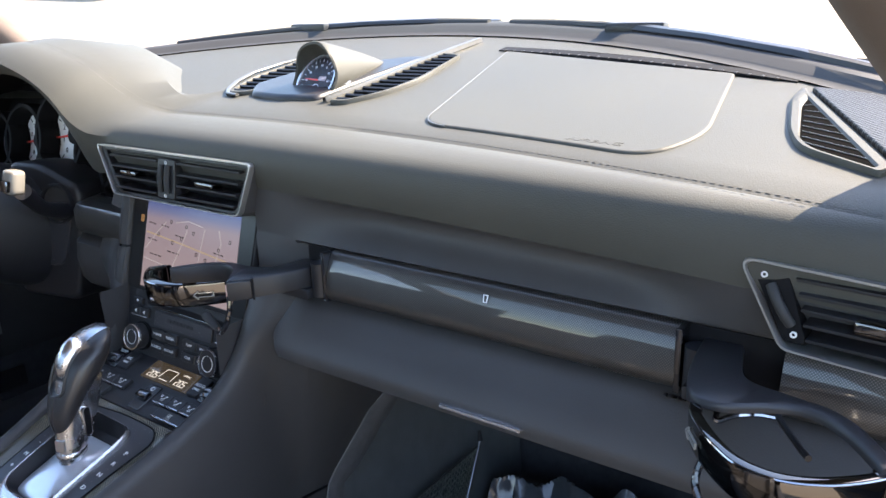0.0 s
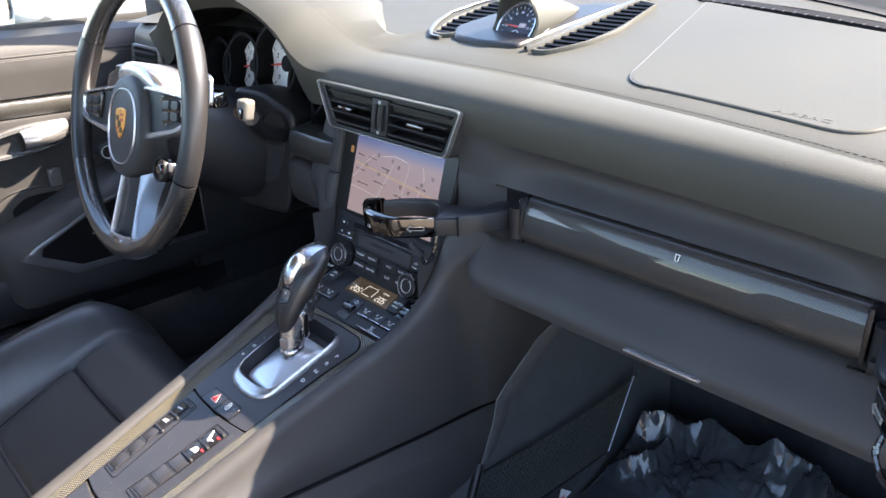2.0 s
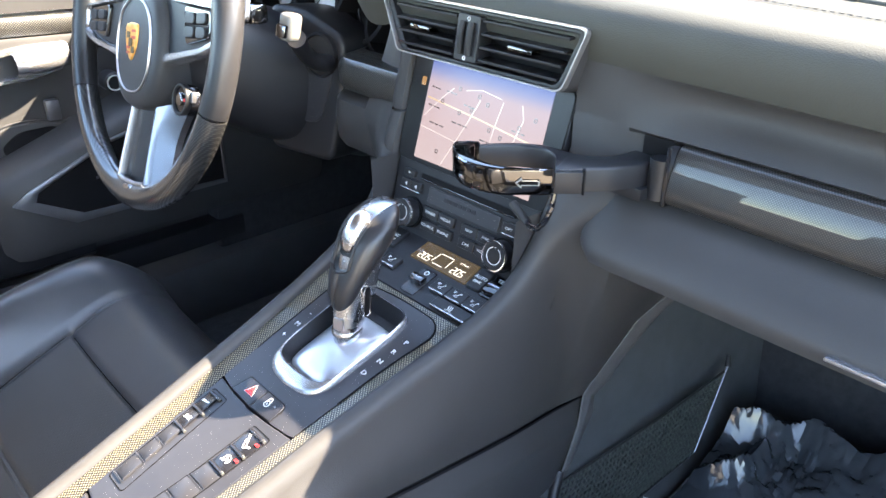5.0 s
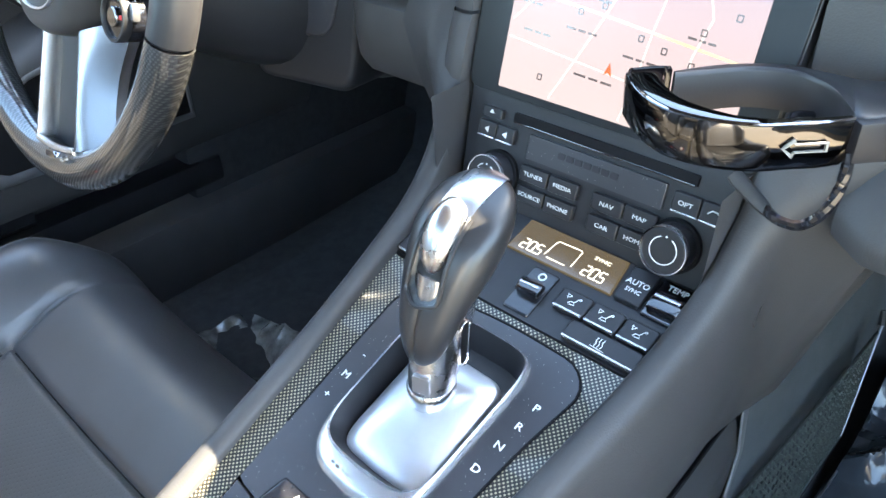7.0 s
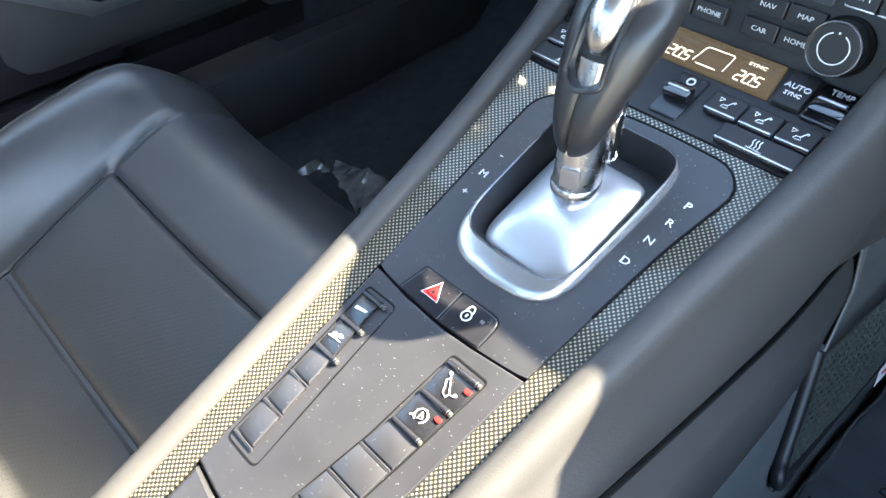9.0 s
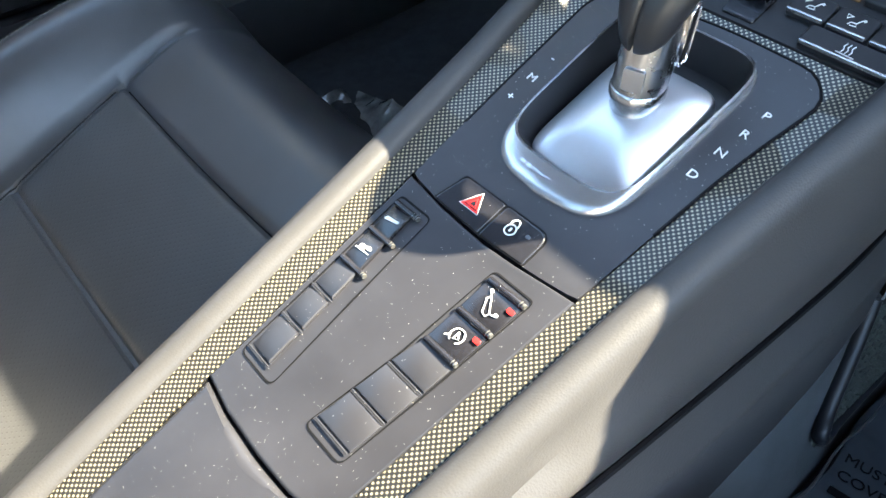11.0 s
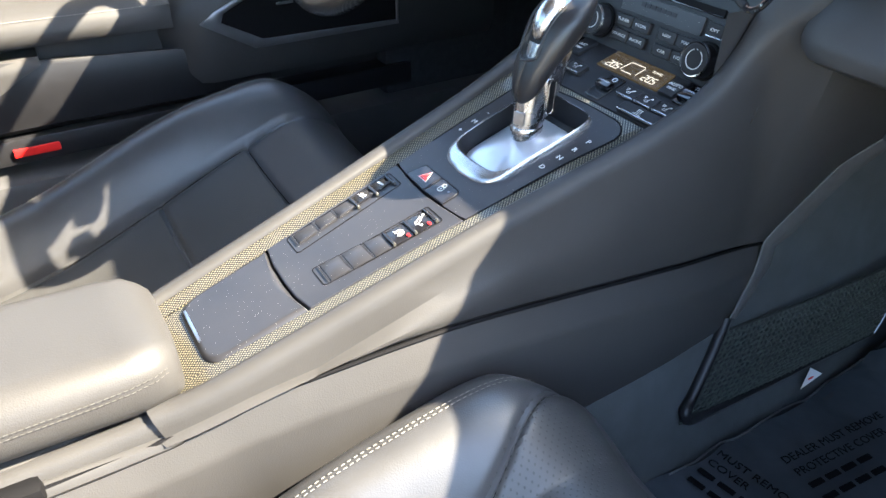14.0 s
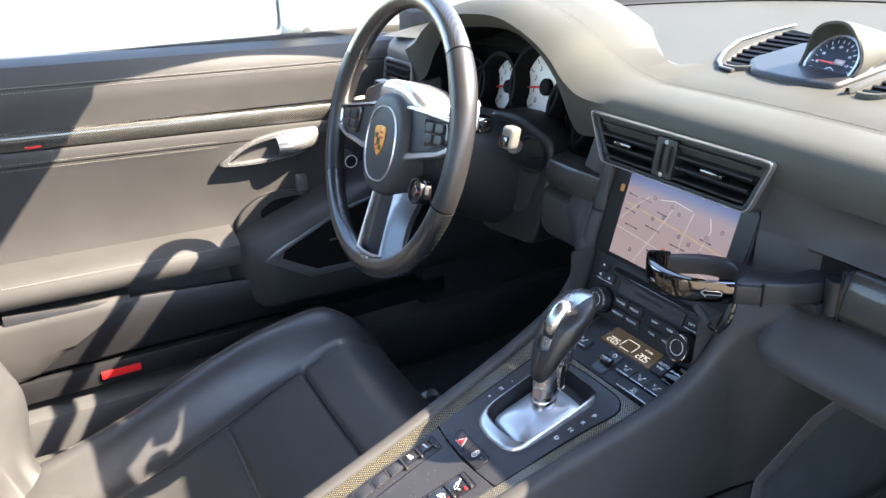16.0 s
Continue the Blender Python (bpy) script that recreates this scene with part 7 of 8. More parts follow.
bo = [(-0.002, 0.5260), (0.080, 0.4770), (0.34, 0.4770), (0.34, 0.640), (0.150, 0.597), (0.020, 0.5420)]
bi = [(0.030, 0.5250), (0.094, 0.4900), (0.335, 0.4850), (0.335, 0.634), (0.150, 0.591), (0.036, 0.5390)]
part("bin_frame", ring_plate(bo, bi, -0.004, 0.003, PX, 0.001), GREY, door, "satin grey bin frame")
part("bin_mouth", plate(bi, -0.003, 0.0012, PX), DARK, door)
part("bin_tab", box(-0.6990, 0.122, 0.5400, -0.6965, 0.150, 0.5440, 0.0005), GREY, door)
sw = part("mirror_control", plate(disc(0.190, 0.672, 0.016, 24), -0.03, -0.0, frame_of((-0.735, 0, 0), (0, 1, 0), (0, 0, 1)), bevel=0.002), PLASTIC, door, "round mirror adjuster")
part("control_ring", ring_plate(disc(0.190, 0.672, 0.0125, 24), disc(0.190, 0.672, 0.0105, 24), -0.001, 0.0008, frame_of((-0.735, 0, 0), (0, 1, 0), (0, 0, 1))), WHITE, sw)
part("lock_switch", box(-0.758, 0.086, 0.628, -0.744, 0.106, 0.660, 0.004, Matrix.Translation((0, 0, 0))), GREY, door, "small bright switch")
DP = frame_of((-0.790, 0, 0), (0, 1, 0), (0, 0, 1))
arch = round_poly([(-0.028, 0.545), (-0.020, 0.590), (0.022, 0.622), (0.078, 0.624), (0.150, 0.604), (0.160, 0.560), (0.030, 0.545)], [0.004, 0.03, 0.03, 0.03, 0.01, 0.01, 0.004], 6)
part("grab_recess", plate(arch, -0.01, 0.006, DP, bevel=0.004), LEATHER, door, "arched leather recess round the grab")
part("recess_rim", tube([DP @ Vector((p[0], p[1], 0.0055)) for p in arch[4:30]], 0.0013, 6), PLASTIC, door, "thin dark rim of the recess")
part("recess_hole", plate(round_poly([(0.038, 0.556), (0.018, 0.588), (0.048, 0.609), (0.104, 0.610), (0.128, 0.585), (0.090, 0.560)], 0.014, 5), 0.0, 0.0068, DP, bevel=0.0006), DARK, door, "dark hollow behind the grab")
# inner door handle
HM = frame_of((-0.7815, 0, 0), (0, 1, 0), (0, 0, 1))
hb = round_poly([(-0.046, 0.690), (0.010, 0.7265), (0.075, 0.739), (0.145, 0.737), (0.138, 0.700), (0.10, 0.688), (0.02, 0.684)], [0.012, 0.03, 0.03, 0.012, 0.02, 0.02, 0.02], 5)
hi = round_poly([(-0.030, 0.6935), (0.012, 0.7190), (0.062, 0.7270), (0.094, 0.7260), (0.080, 0.700), (0.065, 0.6945), (0.02, 0.6915)], [0.012, 0.03, 0.03, 0.012, 0.02, 0.02, 0.02], 5)
part("handle_recess", plate(hb, -0.01, 0.0025, HM), LEATHER, door)
part("handle_ring", ring_plate(hb, hi, 0.0, 0.013, HM, 0.004), SILVER, door, "satin chrome handle surround")
grip_rows = []
for k in range(13):
    t = k / 12
    y = 0.062 + 0.080 * t
    w = 0.018 + 0.002 * math.sin(math.pi * t)
    zc = 0.7125 + 0.006 * t
    out = 0.014 + 0.026 * math.sin(math.pi * min(1, 0.2 + 0.8 * t))
    grip_rows.append([(-0.7815 + out * math.cos(a) * 0.9 + 0.004, y, zc + w * math.sin(a)) for a in [radians(-90 + 180 * j / 10) for j in range(11)]])
part("handle_grip", loft(grip_rows), SILVER, door, "satin silver pull")
pane = part("window_pane", loft([[(-0.842, -0.95, 0.89), (-0.842, -0.3, 0.895), (-0.842, 0.30, 0.885)], [(-0.74, -0.85, 1.07), (-0.74, -0.35, 1.06), (-0.765, 0.16, 1.03)], [(-0.63, -0.75, 1.19), (-0.63, -0.35, 1.20), (-0.65, -0.02, 1.17)]]), GLASS, door, "clear side window")
pane.visible_shadow = False
part("window_seal", box(-0.850, -1.0, 0.880, -0.832, 0.36, 0.8965, 0.003), RUBBER, door, "black rubber seal")
part("outer_skin", door_skin([(-0.85, 0.888), (-0.90, 0.86), (-0.925, 0.75), (-0.925, 0.5), (-0.90, 0.3)], -1.0, 0.42, fall=0.3), PAINT, door, "white outer skin")

mirror = thing("door_mirror", "white door mirror outside the driver's window", "mirror")
MX = Matrix.Translation((-0.925, 0.118, 0.968))
rows = []
for d, sc in ((0.0, 1.0), (0.012, 1.04), (0.04, 1.0), (0.07, 0.8), (0.09, 0.45)):
    rows.append([MX @ Vector((p[0] * sc, d, p[1] * sc)) for p in round_rect(-0.105, -0.078, 0.085, 0.075, 0.035, 6)])
part("shell", loft(rows, closed=True), PAINT, mirror, "white painted shell")
part("mirror_glass", plate(round_rect(-0.094, -0.068, 0.075, 0.066, 0.028, 6), 0, 0.002, MX @ frame_of((0, -0.003, 0), (1, 0, 0), (0, 0, 1))), CHROME, mirror, "mirror glass")
part("stalk", tube([(-0.89, 0.20, 0.86), (-0.95, 0.19, 0.885)], 0.022, 10, 0.5), RUBBER, mirror)

# ---- passenger's door, swung open ----
open_door = thing("passenger_door", "open white passenger door with a black leather inner panel", "car door")
OM = Matrix.Translation((0.80, 0.42, 0)) @ pose(0, 0, 0, 0, 0, 46) @ Matrix.Translation((-0.80, -0.42, 0)) @ Matrix.Diagonal((-1, 1, 1, 1))


def swung(bm):
    bmesh.ops.transform(bm, matrix=OM, verts=bm.verts)
    return bm


part("upper_pad", swung(door_skin([(-0.88, 0.888), (-0.86, 0.899), (-0.82, 0.899), (-0.793, 0.890), (-0.782, 0.872), (-0.784, 0.792)], -0.85, 0.36, fall=0.6)), LEATHER, open_door, "leather upper pad")
part("carbon_strip", swung(door_skin([(-0.786, 0.794), (-0.777, 0.793), (-0.774, 0.788), (-0.779, 0.766), (-0.786, 0.764)], -0.85, 0.36)), CARBON_D, open_door)
part("inner_panel", swung(door_skin([(-0.790, 0.764), (-0.778, 0.7635), (-0.786, 0.70), (-0.792, 0.57), (-0.74, 0.56), (-0.735, 0.53), (-0.79, 0.50), (-0.76, 0.46), (-0.785, 0.36)], -0.85, 0.36)), LEATHER, open_door, "leather inner panel with armrest")
part("outer_skin", swung(door_skin([(-0.86, 0.888), (-0.90, 0.86), (-0.925, 0.75), (-0.925, 0.5), (-0.90, 0.3), (-0.785, 0.36)], -0.85, 0.36, fall=0.3)), PAINT, open_door, "white outer skin")

# ---- seats ----
def perforated(name):
    m = mat(name, (0.046, 0.046, 0.047), 0.36, vary=0.12, vscale=14, rvary=0.05)
    nt = m.node_tree
    b = nt.nodes["Principled BSDF"]
    co = nt.nodes.new("ShaderNodeTexCoord")
    mp = nt.nodes.new("ShaderNodeMapping")
    mp.inputs["Scale"].default_value = (1 / 0.0046, 1 / 0.0046, 0)
    mp.inputs["Rotation"].default_value = (0, 0, radians(45))
    nt.links.new(co.outputs["Object"], mp.inputs[0])
    fr = nt.nodes.new("ShaderNodeVectorMath")
    fr.operation = "FRACTION"
    nt.links.new(mp.outputs[0], fr.inputs[0])
    sb = nt.nodes.new("ShaderNodeVectorMath")
    sb.operation = "SUBTRACT"
    sb.inputs[1].default_value = (0.5, 0.5, 0)
    nt.links.new(fr.outputs[0], sb.inputs[0])
    ln = nt.nodes.new("ShaderNodeVectorMath")
    ln.operation = "LENGTH"
    nt.links.new(sb.outputs[0], ln.inputs[0])
    lt = nt.nodes.new("ShaderNodeMapRange")
    lt.inputs["From Min"].default_value, lt.inputs["From Max"].default_value = 0.10, 0.20
    nt.links.new(ln.outputs["Value"], lt.inputs["Value"])
    mx = nt.nodes.new("ShaderNodeMix")
    mx.data_type = "RGBA"
    mx.inputs[6].default_value = (0.024, 0.024, 0.024, 1)
    src = b.inputs["Base Color"].links[0].from_socket
    nt.links.new(src, mx.inputs[7])
    nt.links.new(lt.outputs[0], mx.inputs[0])
    nt.links.new(mx.outputs[2], b.inputs["Base Color"])
    bu = nt.nodes.new("ShaderNodeBump")
    bu.inputs["Strength"].default_value, bu.inputs["Distance"].default_value = 0.35, 0.0005
    nt.links.new(lt.outputs[0], bu.inputs["Height"])
    nt.links.new(bu.outputs[0], b.inputs["Normal"])
    return m


PERF = perforated("perforated seat leather")


CUSHION = [(-0.50, 0.235), (-0.30, 0.278), (-0.142, 0.340), (-0.008, 0.400), (0.05, 0.424), (0.085, 0.425), (0.115, 0.412), (0.140, 0.388), (0.156, 0.352)]
BOLSTER = [(-0.50, 0.068), (-0.27, 0.083), (-0.11, 0.084), (0.0, 0.060), (0.08, 0.034), (0.156, 0.012)]


def seam_u(v, taper):
    """Where bolster and cushion meet; taper: the bolster runs out to a point at the front."""
    return 0.156 + (0.058 * ease((v + 0.03) / 0.150) if taper else 0.0)


def seat_z(u, v, taper=False):
    c = lerp_table(CUSHION, v)
    a = abs(u)
    rise = lerp_table(BOLSTER, v)
    top = math.sin(math.pi / 2 * max(0.0, min(1.0, (a - 0.152) / 0.066))) ** 1.1
    drop = max(0.0, (a - 0.218) / 0.050)
    z = c - 0.010 * (1 - (a / 0.16) ** 2 if a < 0.16 else 0) + rise * top - (0.055 + 0.4 * rise) * (1 - math.sqrt(max(0.0, 1 - min(1.0, drop) ** 2)))
    z -= 0.05 * ease((v - 0.06) / 0.09) * ease((a - 0.20) / 0.06)
    def groove(d, w=0.0030):
        return 0.0068 * math.exp(-(d / w) ** 2)
    z -= groove(a - seam_u(v, taper)) * (1 - ease((v - (0.11 if taper else 0.04)) / (0.03 if taper else 0.06)))
    fade = 1 - ease((a - 0.146) / 0.016)
    z -= fade * (groove(v + 0.008) + groove(v + 0.142))
    z += fade * 0.004 * math.sin(math.pi * min(1, max(0, (v + 0.142) / 0.134)))
    return z


def make_seat(xc, name, label, back=0.0, lift=0.0, taper=False):
    def seat_at(u, v):
        return seat_z(u, v, taper) + lift
    seat = thing(name, label, "car seat", "front seats")
    U = [-0.268 + 0.536 * k / 150 for k in range(151)]
    V = [-0.50 + 0.647 * k / 180 for k in range(181)]
    cover, insert = bmesh.new(), bmesh.new()
    for bm, inside in ((cover, False), (insert, True)):
        vs = {}
        def vert(i, j):
            if (i, j) not in vs:
                vs[i, j] = bm.verts.new((xc + U[i], V[j] + back, seat_at(U[i], V[j])))
            return vs[i, j]
        for i in range(len(U) - 1):
            for j in range(len(V) - 1):
                um, vm = (U[i] + U[i + 1]) / 2, (V[j] + V[j + 1]) / 2
                isin = abs(um) < seam_u(vm, taper) + 0.002 and vm < (0.125 if taper else -0.008)
                if isin == inside:
                    bm.faces.new((vert(i, j), vert(i + 1, j), vert(i + 1, j + 1), vert(i, j + 1)))
    part("cushion_cover", cover, SEAT, seat, "smooth black leather cushion with raised bolsters")
    part("cushion_insert", insert, PERF, seat, "perforated leather insert")
    rim = [(u, V[0]) for u in U] + [(U[-1], v) for v in V[1:]] + [(u, V[-1]) for u in reversed(U[:-1])] + [(U[0], v) for v in reversed(V[1:-1])]
    sk = [[(xc + u * s, v * (1 if v < 0 else s) + back, max(0.225, seat_at(u, v) - d)) for u, v in rim] for s, d in ((1.0, 0.0), (1.012, 0.008), (1.015, 0.03), (1.0, 0.08), (0.97, 0.2))]
    part("cushion_side", loft([r + r[:1] for r in sk]), SEAT, seat)
    for v0 in (-0.008, -0.142):
        part("cross_seam", tube([(xc - 0.148 + 0.296 * k / 30, v0 + back, seat_at(-0.148 + 0.296 * k / 30, v0) + 0.0004) for k in range(31)], 0.0019, 6, 0.5), DARK, seat, "dark seam across the cushion")
    edge_u = 0.2225 if taper else 0.226
    for s in (-1, 1):
        if taper:
            part("seam", tube([(xc + s * (seam_u(v, taper) + 0.0018), v + back, seat_at(seam_u(v, taper) + 0.0018, v) + 0.0004) for v in V[60:172:2]], 0.0034, 8, 0.55), SEAT, seat)
        part("seam_groove", tube([(xc + s * seam_u(v, taper), v + back, seat_at(seam_u(v, taper), v) + 0.0004) for v in V[60:(172 if taper else 136):2]], 0.0019, 6, 0.5), DARK, seat, "dark seam between bolster and insert")
        for off in ((0.0, 0.0042) if taper else (0.0, 0.006)):
            tagged(part("stitching", stitch_row([(xc + s * (edge_u + off), v + back, seat_at(edge_u + off, v) + 0.0010) for v in V[36:168:4]], 0.0052, 0.0038, 0.0006), THREAD, seat), "pale grey thread", kind="stuff")
    # backrest
    def back_p(u, h):
        a = abs(u)
        wing = 0.085 * (0.35 + 0.65 * ease(h / 0.16)) * ease((a - 0.12) / 0.10) * (1 - 0.75 * ease((h - 0.30) / 0.25))
        y = -0.440 - 0.34 * h + wing - 0.075 * max(0, (a - 0.200) / 0.07) ** 2.2 - 0.006 * math.exp(-((a - 0.15) / 0.006) ** 2) * (h < 0.55)
        w = 1.0 - 0.10 * ease((h - 0.30) / 0.35)
        return (xc + u * w, y, 0.33 + 0.95 * h)
    UB = [-0.272 + 0.544 * k / 60 for k in range(61)]
    HB = [0.0 + 0.64 * k / 40 for k in range(41)]
    part("backrest", loft([[back_p(u, h) for u in UB] for h in HB]), SEAT, seat, "leather backrest with side bolsters")
    part("backrest_shell", loft([[(back_p(u, h)[0] * 1.0, back_p(u, h)[1] * 0 - 0.53 - 0.34 * h - 0.0 + 0.06 * (abs(u) / 0.27) ** 4, back_p(u, h)[2]) for u in UB[::4]] for h in HB[::4]]), PLASTIC, seat)
    for s in (-1, 1):
        part("backrest_side", loft([[back_p(s * 0.272, h) for h in HB], [(back_p(s * 0.272, h)[0], -0.47 - 0.34 * h, back_p(0, h)[2]) for h in HB]]), SEAT, seat)
        tagged(part("stitching", stitch_row([tuple(Vector(back_p(s * 0.246, h)) + Vector((0, 0.0012, 0))) for h in HB], 0.0052, 0.0038, 0.0006, (0, 1, 0)), THREAD, seat), "pale grey thread", kind="stuff")
    part("hinge_cover", box(xc - 0.300 if xc < 0 else xc + 0.262, -0.46, 0.225, xc - 0.262 if xc < 0 else xc + 0.300, -0.37, 0.295, 0.012), PALE, seat, "pale plastic hinge cover")
    return seat


make_seat(-0.365, "driver_seat", "black leather bucket seat with perforated centre, partly sunlit")
make_seat(0.368, "passenger_seat", "black leather bucket seat with pale double stitching beside the console", -0.085, 0.024, True)

# armrest on the console's rear
arm = thing("armrest", "padded grey-black leather armrest lid behind the console", "armrest")
rows = []
for y, sc, dz in ((-0.232, 0.60, -0.012), (-0.234, 0.74, -0.008), (-0.240, 0.86, -0.004), (-0.250, 0.94, -0.001), (-0.268, 1.0, 0.0), (-0.35, 1.02, 0.003), (-0.5, 1.04, 0.006), (-0.7, 1.05, 0.008), (-0.9, 1.05, 0.008)):
    ring = []
    for p in round_rect(-0.064, 0.498, 0.064, 0.552, 0.024, 6):
        ring.append((p[0] * sc, y, 0.526 + (p[1] - 0.526) * (0.9 if sc < 0.9 else 1.0) + dz))
    rows.append(ring)
part("lid", loft(rows, closed=True), LEATHER, arm, "soft padded lid")
for off in (0.0, -0.004):
    for s in (-1, 1):
        tagged(part("stitching", stitch_row([(s * x, y, 0.536 + off) for x, y in ((0.0560, -0.243), (0.0610, -0.252), (0.0645, -0.268), (0.0658, -0.290), (0.0667, -0.35), (0.0675, -0.5), (0.068, -0.7), (0.068, -0.88))], 0.0042, 0.0034, 0.0005, (s, 0, 0)), STITCH, arm), "grey thread", kind="stuff")
rows = []
for y, z in ((-0.262, 0.488), (-0.30, 0.500), (-0.5, 0.506), (-0.9, 0.51)):
    rows.append([(0.046, y, z), (0.054, y, z - 0.004), (0.058, y, z - 0.016), (0.060, y, 0.455), (0.07, y, 0.36), (0.07, y, 0.24), (-0.07, y, 0.24), (-0.07, y, 0.36), (-0.060, y, 0.455), (-0.058, y, z - 0.016), (-0.054, y, z - 0.004), (-0.046, y, z)])
part("box", loft(rows, closed=True), LEATHER, arm, "leather-covered box below the lid")
part("latch_recess", box(0.062, -0.43, 0.476, 0.0790, -0.335, 0.494, 0.006), DARK, arm, "dark recessed latch")

# ---- footwells ----
net = thing("storage_net", "black mesh storage net on the tunnel in the passenger footwell", "storage net")
n00, n10, n01, n11 = Vector((0.109, 0.285, 0.390)), Vector((0.135, 0.213, 0.304)), Vector((0.126, 0.622, 0.389)), Vector((0.1365, 0.549, 0.284))
part("frame", tube(spline([n00 + Vector((-0.002, 0.002, 0.006)), n00.lerp(n10, 0.35), n00.lerp(n10, 0.72), n10 + Vector((-0.001, 0.006, 0.016)), n10 + Vector((0.001, 0.010, 0.0045)), n10.lerp(n11, 0.09) + Vector((0, 0, 0.001)), n10.lerp(n11, 0.3), n10.lerp(n11, 0.65), n11], 6), [0.0062] * 30 + [0.0052 - 0.0002 * k for k in range(19)], 10), PLASTIC, net, "black plastic frame")
part("frame_edge", tube([n00.lerp(n10, k / 8) + Vector((0.0046, 0.0010, 0.0016)) for k in range(1, 8)], 0.0007, 6), GREY, net)
part("rod", tube([n11, n01], 0.0017, 8), GREY, net, "thin metal rod")
part("rod_cap", tube([n01 - Vector((0, 0, 0.004)), n01 + Vector((-0.004, 0.004, 0.010))], [0.0048, 0.0026], 8), RUBBER, net)
cords = bmesh.new()
NU, NV = 44, 15


def net_p(a, b):
    top = n00.lerp(n01, 0.02 + 0.96 * a) - Vector((0, 0, 0.006 * math.sin(math.pi * a) + 0.010))
    return top.lerp(n10.lerp(n11, a), b) + Vector((0.009 * math.sin(math.pi * a) * math.sin(math.pi * b), 0, 0))


for i in range(NU + 1):
    for sgn in (1, -1):
        pts = []
        for j in range(NV * 2 + 1):
            a = (i + sgn * (0.5 if j % 2 else -0.02) + 0.16 * math.sin(i * 2.3 + j * 0.9)) / NU
            b = (j + 0.25 * math.sin(i * 1.7 + j * 0.4)) / (NV * 2)
            pts.append(net_p(min(1, max(0, a)), min(1, max(0, b))) + Vector((0.0006 * sgn, 0, 0)))
        tube(pts, 0.00105, 3, bm=cords)
tagged(part("mesh", cords, mat("grey-green cord", (0.080, 0.092, 0.082), 0.7, vary=0.3, vscale=200), net, "woven cord mesh"), kind="stuff")
part("elastic", tube([net_p(k / 20, 0.0) for k in range(21)], 0.0016, 6), CORD_HEM, net, "stretched upper hem")

# edge of the tunnel lining
LINING = mat("pale lining edge", (0.13, 0.13, 0.13), 0.5, vary=0.1)
edge_pts = [(0.1120, 0.286, 0.400), (0.1060, 0.314, 0.443), (0.0960, 0.3325, 0.469), (0.0985, 0.345, 0.486), (0.1085, 0.405, 0.545), (0.1205, 0.440, 0.567)]
part("tunnel_edge", tube(edge_pts, 0.0010, 6), LINING, console, "pale edge of the carpet lining")
rows = []
for k, e in enumerate(edge_pts):
    w_ = (0.3, 0.5, 0.7, 1.0, 1.2, 0.8)[k]
    e = Vector(e)
    rows.append([e - Vector((0.001, 0, 0)), e + Vector((0.0015, 0.016, -0.009)) * w_, e + Vector((-0.004, 0.030, -0.020)) * w_, Vector((0.080, e.y + 0.07, e.z - 0.05))])
part("lining_fold", loft(rows), mat("turned lining felt", (0.085, 0.083, 0.085), 0.75, grain=0.4, scale=900, vary=0.2, vscale=60), console, "turned fold of the lining")

FILM = mat("clear protective film over black carpet", (0.050, 0.057, 0.066), 0.09, vary=0.3, vscale=6, coat=0.40, spec=0.30)


def floor_z(y):
    """Height of the mat: level, rising a little, then up the toe board."""
    return 0.236 + 0.22 * max(0.0, y - 0.45) + 1.3 * max(0.0, y - 0.70)


FOLDS = [(0.148, 0.612, 0.235, 0.668, 0.048, 0.040), (0.20, 0.600, 0.165, 0.540, 0.034, 0.022), (0.33, 0.660, 0.42, 0.668, 0.050, 0.040), (0.40, 0.665, 0.46, 0.600, 0.045, 0.035), (0.235, 0.668, 0.33, 0.660, 0.036, 0.042), (0.50, 0.640, 0.60, 0.560, 0.045, 0.04)]


def fold_height(x, y):
    """Tent-shaped folds where the film bunches up at the toes."""
    best = 0.0
    for xa, ya, xb, yb, h, w in FOLDS:
        dx, dy2 = xb - xa, yb - ya
        t = min(1, max(0, ((x - xa) * dx + (y - ya) * dy2) / (dx * dx + dy2 * dy2)))
        d = math.hypot(x - xa - t * dx, y - ya - t * dy2)
        best = max(best, h * (1 - 0.3 * t) * max(0, 1 - d / w) ** 1.3)
    return best


def facets(x, y, seed):
    """Height of a sheet folded along a lattice of sharp creases."""
    i, j = math.floor(x), math.floor(y)
    fx, fy = x - i, y - j
    h = lambda a, b: noise.cell(Vector((a + 0.5, b + 0.5, seed + 0.5)))
    if fx + fy < 1:
        return h(i, j) + (h(i + 1, j) - h(i, j)) * fx + (h(i, j + 1) - h(i, j)) * fy
    return h(i + 1, j + 1) + (h(i, j + 1) - h(i + 1, j + 1)) * (1 - fx) + (h(i + 1, j) - h(i + 1, j + 1)) * (1 - fy)


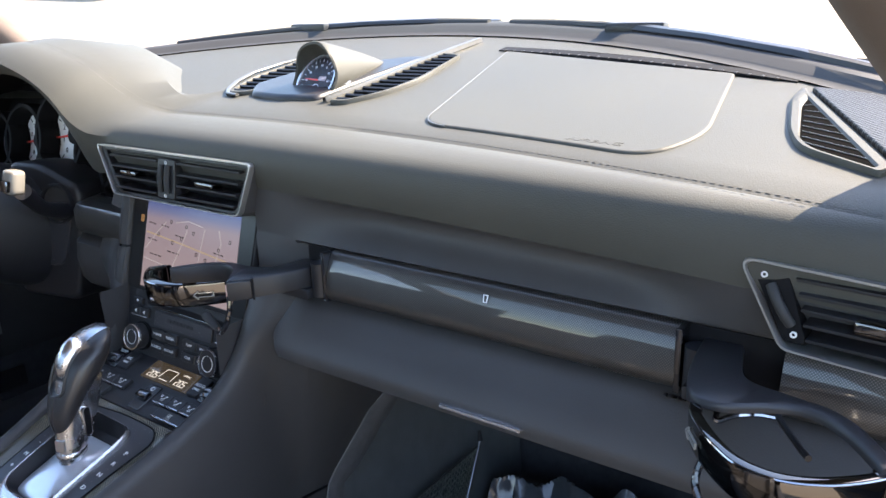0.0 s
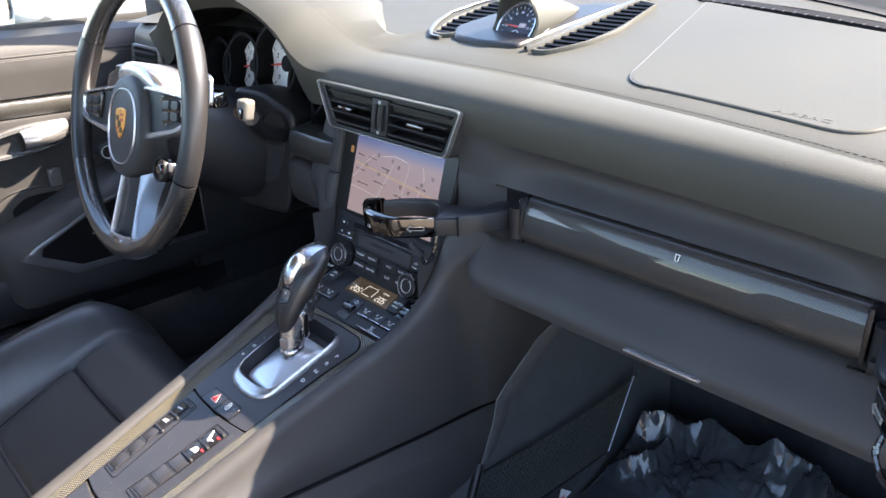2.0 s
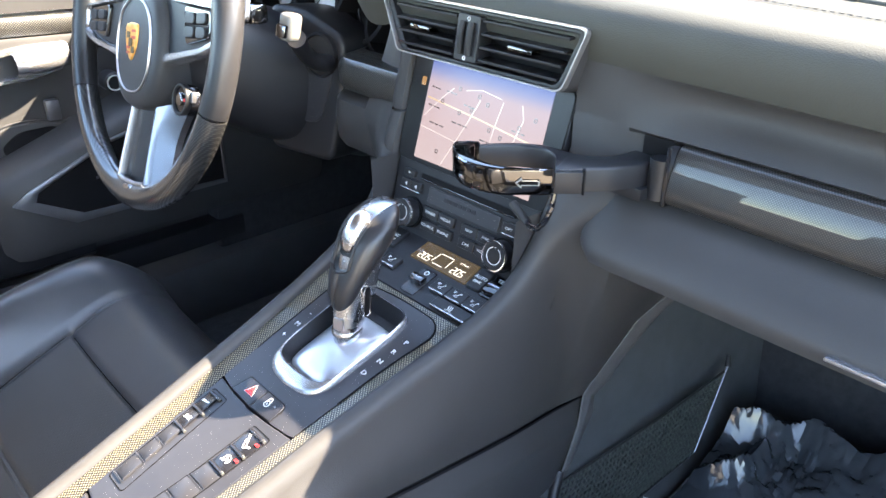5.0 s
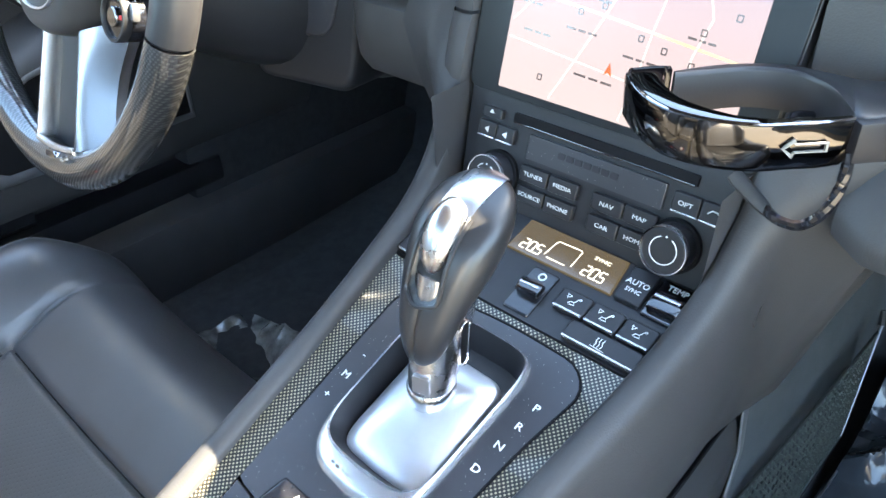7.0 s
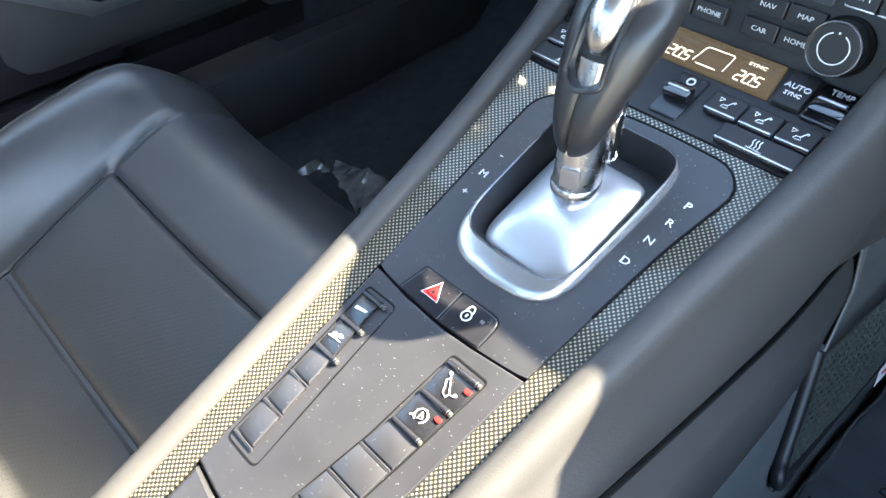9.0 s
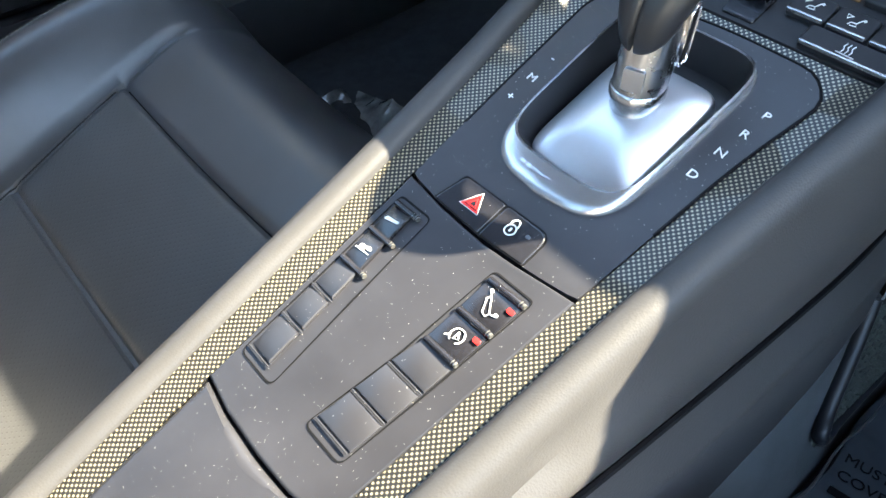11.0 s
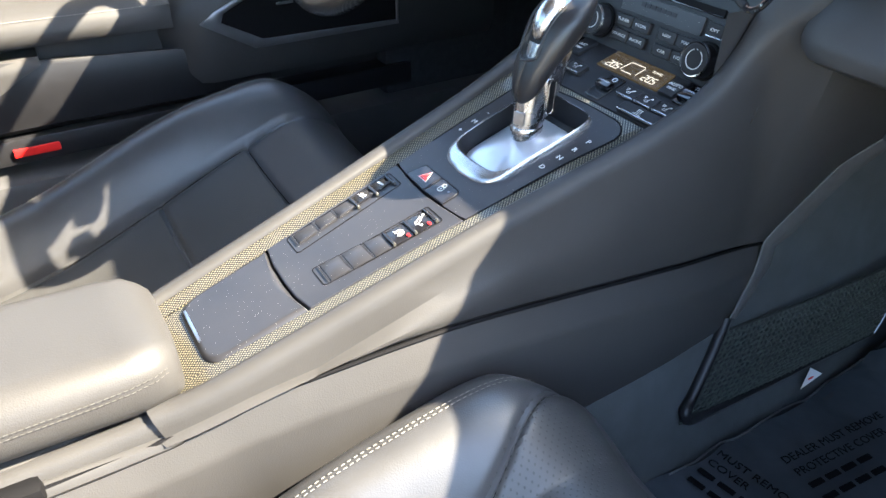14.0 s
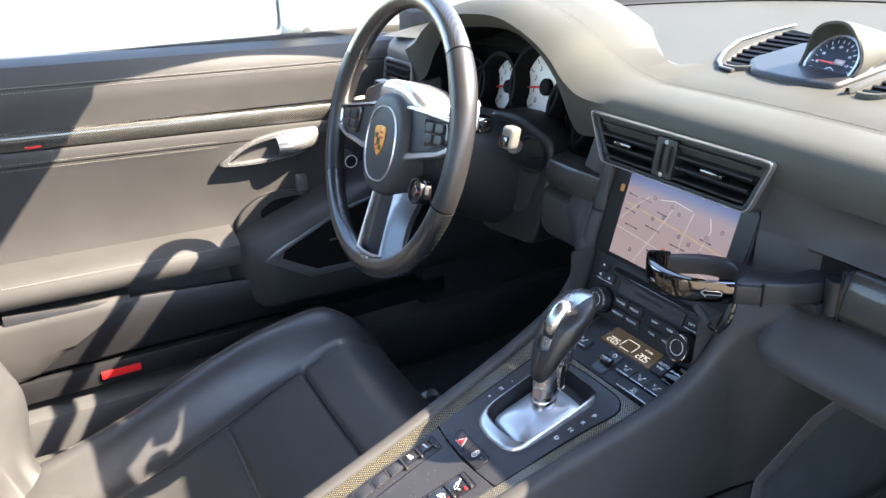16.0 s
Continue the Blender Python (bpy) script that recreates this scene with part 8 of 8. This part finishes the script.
def film_sheet(x0, x1, y0, y1, nx, ny, amp, seed, lift=0.006, tall=False):
    bm = bmesh.new()
    vs = []
    for j in range(ny + 1):
        row = []
        for i in range(nx + 1):
            u, v = i / nx, j / ny
            x, y = x0 + (x1 - x0) * u, y0 + (y1 - y0) * v
            p = Vector(((x + 0.4 * y) * 8 + seed, (y - 0.3 * x) * 7, seed * 0.7))
            bend = noise.noise_vector(p * 0.8) * 1.3
            ridge = 1 - abs(noise.noise(p + noise.noise_vector(p * 0.7) * 0.6))
            fine = 1 - abs(noise.noise(p * 2.7))
            edge = max(0.8 * ease((u - 0.72) / 0.28), 0.12 * ease((0.14 - u) / 0.14), ease((y - 0.47) / 0.10) * (1 - 0.75 * ease((y - 0.640) / 0.04))) if tall else 1.0
            z = floor_z(y) + lift + amp * (0.10 + 0.90 * edge) * (0.55 * facets(p.x * 1.5 + bend.x, p.y * 1.2 + bend.y, 1) + 0.35 * facets(p.y * 2.9 + bend.y, p.x * 3.3 - bend.x, 2) + 0.15 * ridge ** 4 + 0.1 * fine ** 6) + ((fold_height(x + 0.02 * noise.noise(p * 2), y + 0.02 * noise.noise(p * 2.2)) + edge * (0.012 * abs(noise.noise(p * 5)) + 0.0055 * abs(noise.noise(p * 11)))) if tall else 0)
            row.append(bm.verts.new((x + 0.012 * noise.noise(p * 1.3), y + 0.012 * noise.noise(p * 1.3 + Vector((5, 0, 0))), z)))
        vs.append(row)
    for a, b in zip(vs, vs[1:]):
        for i in range(nx):
            bm.faces.new((a[i], a[i + 1], b[i + 1], b[i]))
    return bm


mat_p = thing("floor_mat", "black carpet floor mat in the passenger footwell", "floor mat")
part("carpet", loft([[(x, y, floor_z(y) + 0.004) for x in (0.155, 0.3, 0.45, 0.62)] for y in (-0.2, 0.1, 0.43, 0.6, 0.695)]), CARPET, mat_p)
film = thing("protective_film", "crumpled clear plastic film printed with black words over the floor mat", "plastic film")
part("sheet", film_sheet(0.146, 0.63, -0.1, 0.69, 150, 210, 0.034, 3.1, tall=True), FILM, film, "creased glossy film", sharp=22)
PRINT = mat("black film print", (0.004, 0.004, 0.005), 0.9, vary=0.1, spec=0.1)
for bx, by, dx, dy2, words in ((0.198, 0.316, 0.08, 1.0, ("DEALER MUST REMOVE", "PROTECTIVE COVER")), (0.153, 0.266, 1.0, 0.16, ("MUST REMOVE", "COVER")), (0.380, 0.150, 0.08, 1.0, ("DEALER MUST REMOVE", "PROTECTIVE COVER")), (0.400, 0.470, 0.08, 1.0, ("DEALER MUST REMOVE", "PROTECTIVE COVER")), (0.330, 0.400, 1.0, 0.16, ("DEALER MUST REMOVE", "PROTECTIVE COVER"))):
    tdir = Vector((dx, dy2, 0)).normalized()
    side_ = Vector((tdir.y, -tdir.x, 0))
    for k in range(4):
        o = Vector((bx, by, floor_z(by) + 0.0150)) + side_ * 0.018 * k
        tm = frame_of(o, tdir, -side_)
        if k < 2:
            lettering("film_lettering", words[k], 0.0135, tm, PRINT, film, squeeze=1.1, align="LEFT")
        else:
            for q in range(4):
                part("film_bar", plate(round_rect(0.024 * q, -0.0035, 0.024 * q + 0.019, 0.0035, 0.001), 0, 0.0005, tm), PRINT, film)

tag_m = frame_of((0.139, 0.432, 0.268), (0.1, 1, 0.2), (-0.5, 0, 1))
part("paper_tag", plate([(-0.017, -0.006), (0.017, -0.002), (0.004, 0.012)], 0, 0.0008, tag_m), WHITE, film, "small white paper corner")
part("tag_mark", plate(round_rect(-0.004, -0.0005, 0.004, 0.0015, 0.0006), 0.0008, 0.0012, tag_m), RED, film)
part("film_hem", tube([(0.147 + 0.002 * math.sin(k * 1.3), 0.20 + 0.02 * k, floor_z(0.20 + 0.02 * k) + 0.013 + 0.002 * math.sin(k * 2.1)) for k in range(17)], 0.0012, 6), GREY, film, "pale turned hem of the film")
mat_d = thing("floor_mat", "black carpet floor mat in the driver's footwell", "floor mat")
part("carpet", loft([[(x, y, floor_z(y) + 0.004) for x in (-0.62, -0.45, -0.3, -0.155)] for y in (-0.2, 0.1, 0.43, 0.6, 0.72)]), CARPET, mat_d)
for k in range(7):
    part("mat_bar", plate(round_rect(-0.345 + 0.017 * k, 0.225 + 0.010 * k, -0.333 + 0.017 * k, 0.238 + 0.010 * k, 0.002), floor_z(0.2) + 0.004, floor_z(0.2) + 0.0052), GREY, mat_d)
film_d = thing("film_scrap", "crumpled clear plastic film beside the driver's seat", "plastic film")
part("sheet", film_sheet(-0.56, -0.345, 0.165, 0.285, 60, 40, 0.045, 8.4), mat("pale crumpled film", (0.16, 0.16, 0.155), 0.16, vary=0.6, vscale=40, coat=0.6), film_d, sharp=30)
part("film_hem", tube([(-0.555 + 0.018 * k, 0.172 + 0.003 * math.sin(k * 1.7), floor_z(0.17) + 0.016 + 0.006 * math.sin(k * 2.3)) for k in range(11)], 0.0010, 6), GREY, film_d)

# wipers outside the screen
for x0, x1 in ((-0.47, 0.06), (0.10, 0.62)):
    w = thing("wiper", "black windscreen wiper parked below the glass", "wiper", "windscreen wipers")
    pts = [(x0 + (x1 - x0) * k / 10, ws_base(x0 + (x1 - x0) * k / 10) + 0.035, 0.91 + 0.16 * (ws_base(x0 + (x1 - x0) * k / 10) - 0.37) + 0.015 + 0.003 * math.sin(math.pi * k / 10)) for k in range(11)]
    part("blade", tube(pts, 0.006, 8), RUBBER, w)
    part("arm", tube([pts[4], pts[6], pts[8], Vector(pts[10]) + Vector((0.0, 0.03, -0.004))], [0.010, 0.009, 0.010, 0.013], 8, 0.7), PLASTIC, w)
    part("joint", box(-0.038, -0.010, -0.008, 0.038, 0.010, 0.008, 0.004, Matrix.Translation(pts[4])), PLASTIC, w)
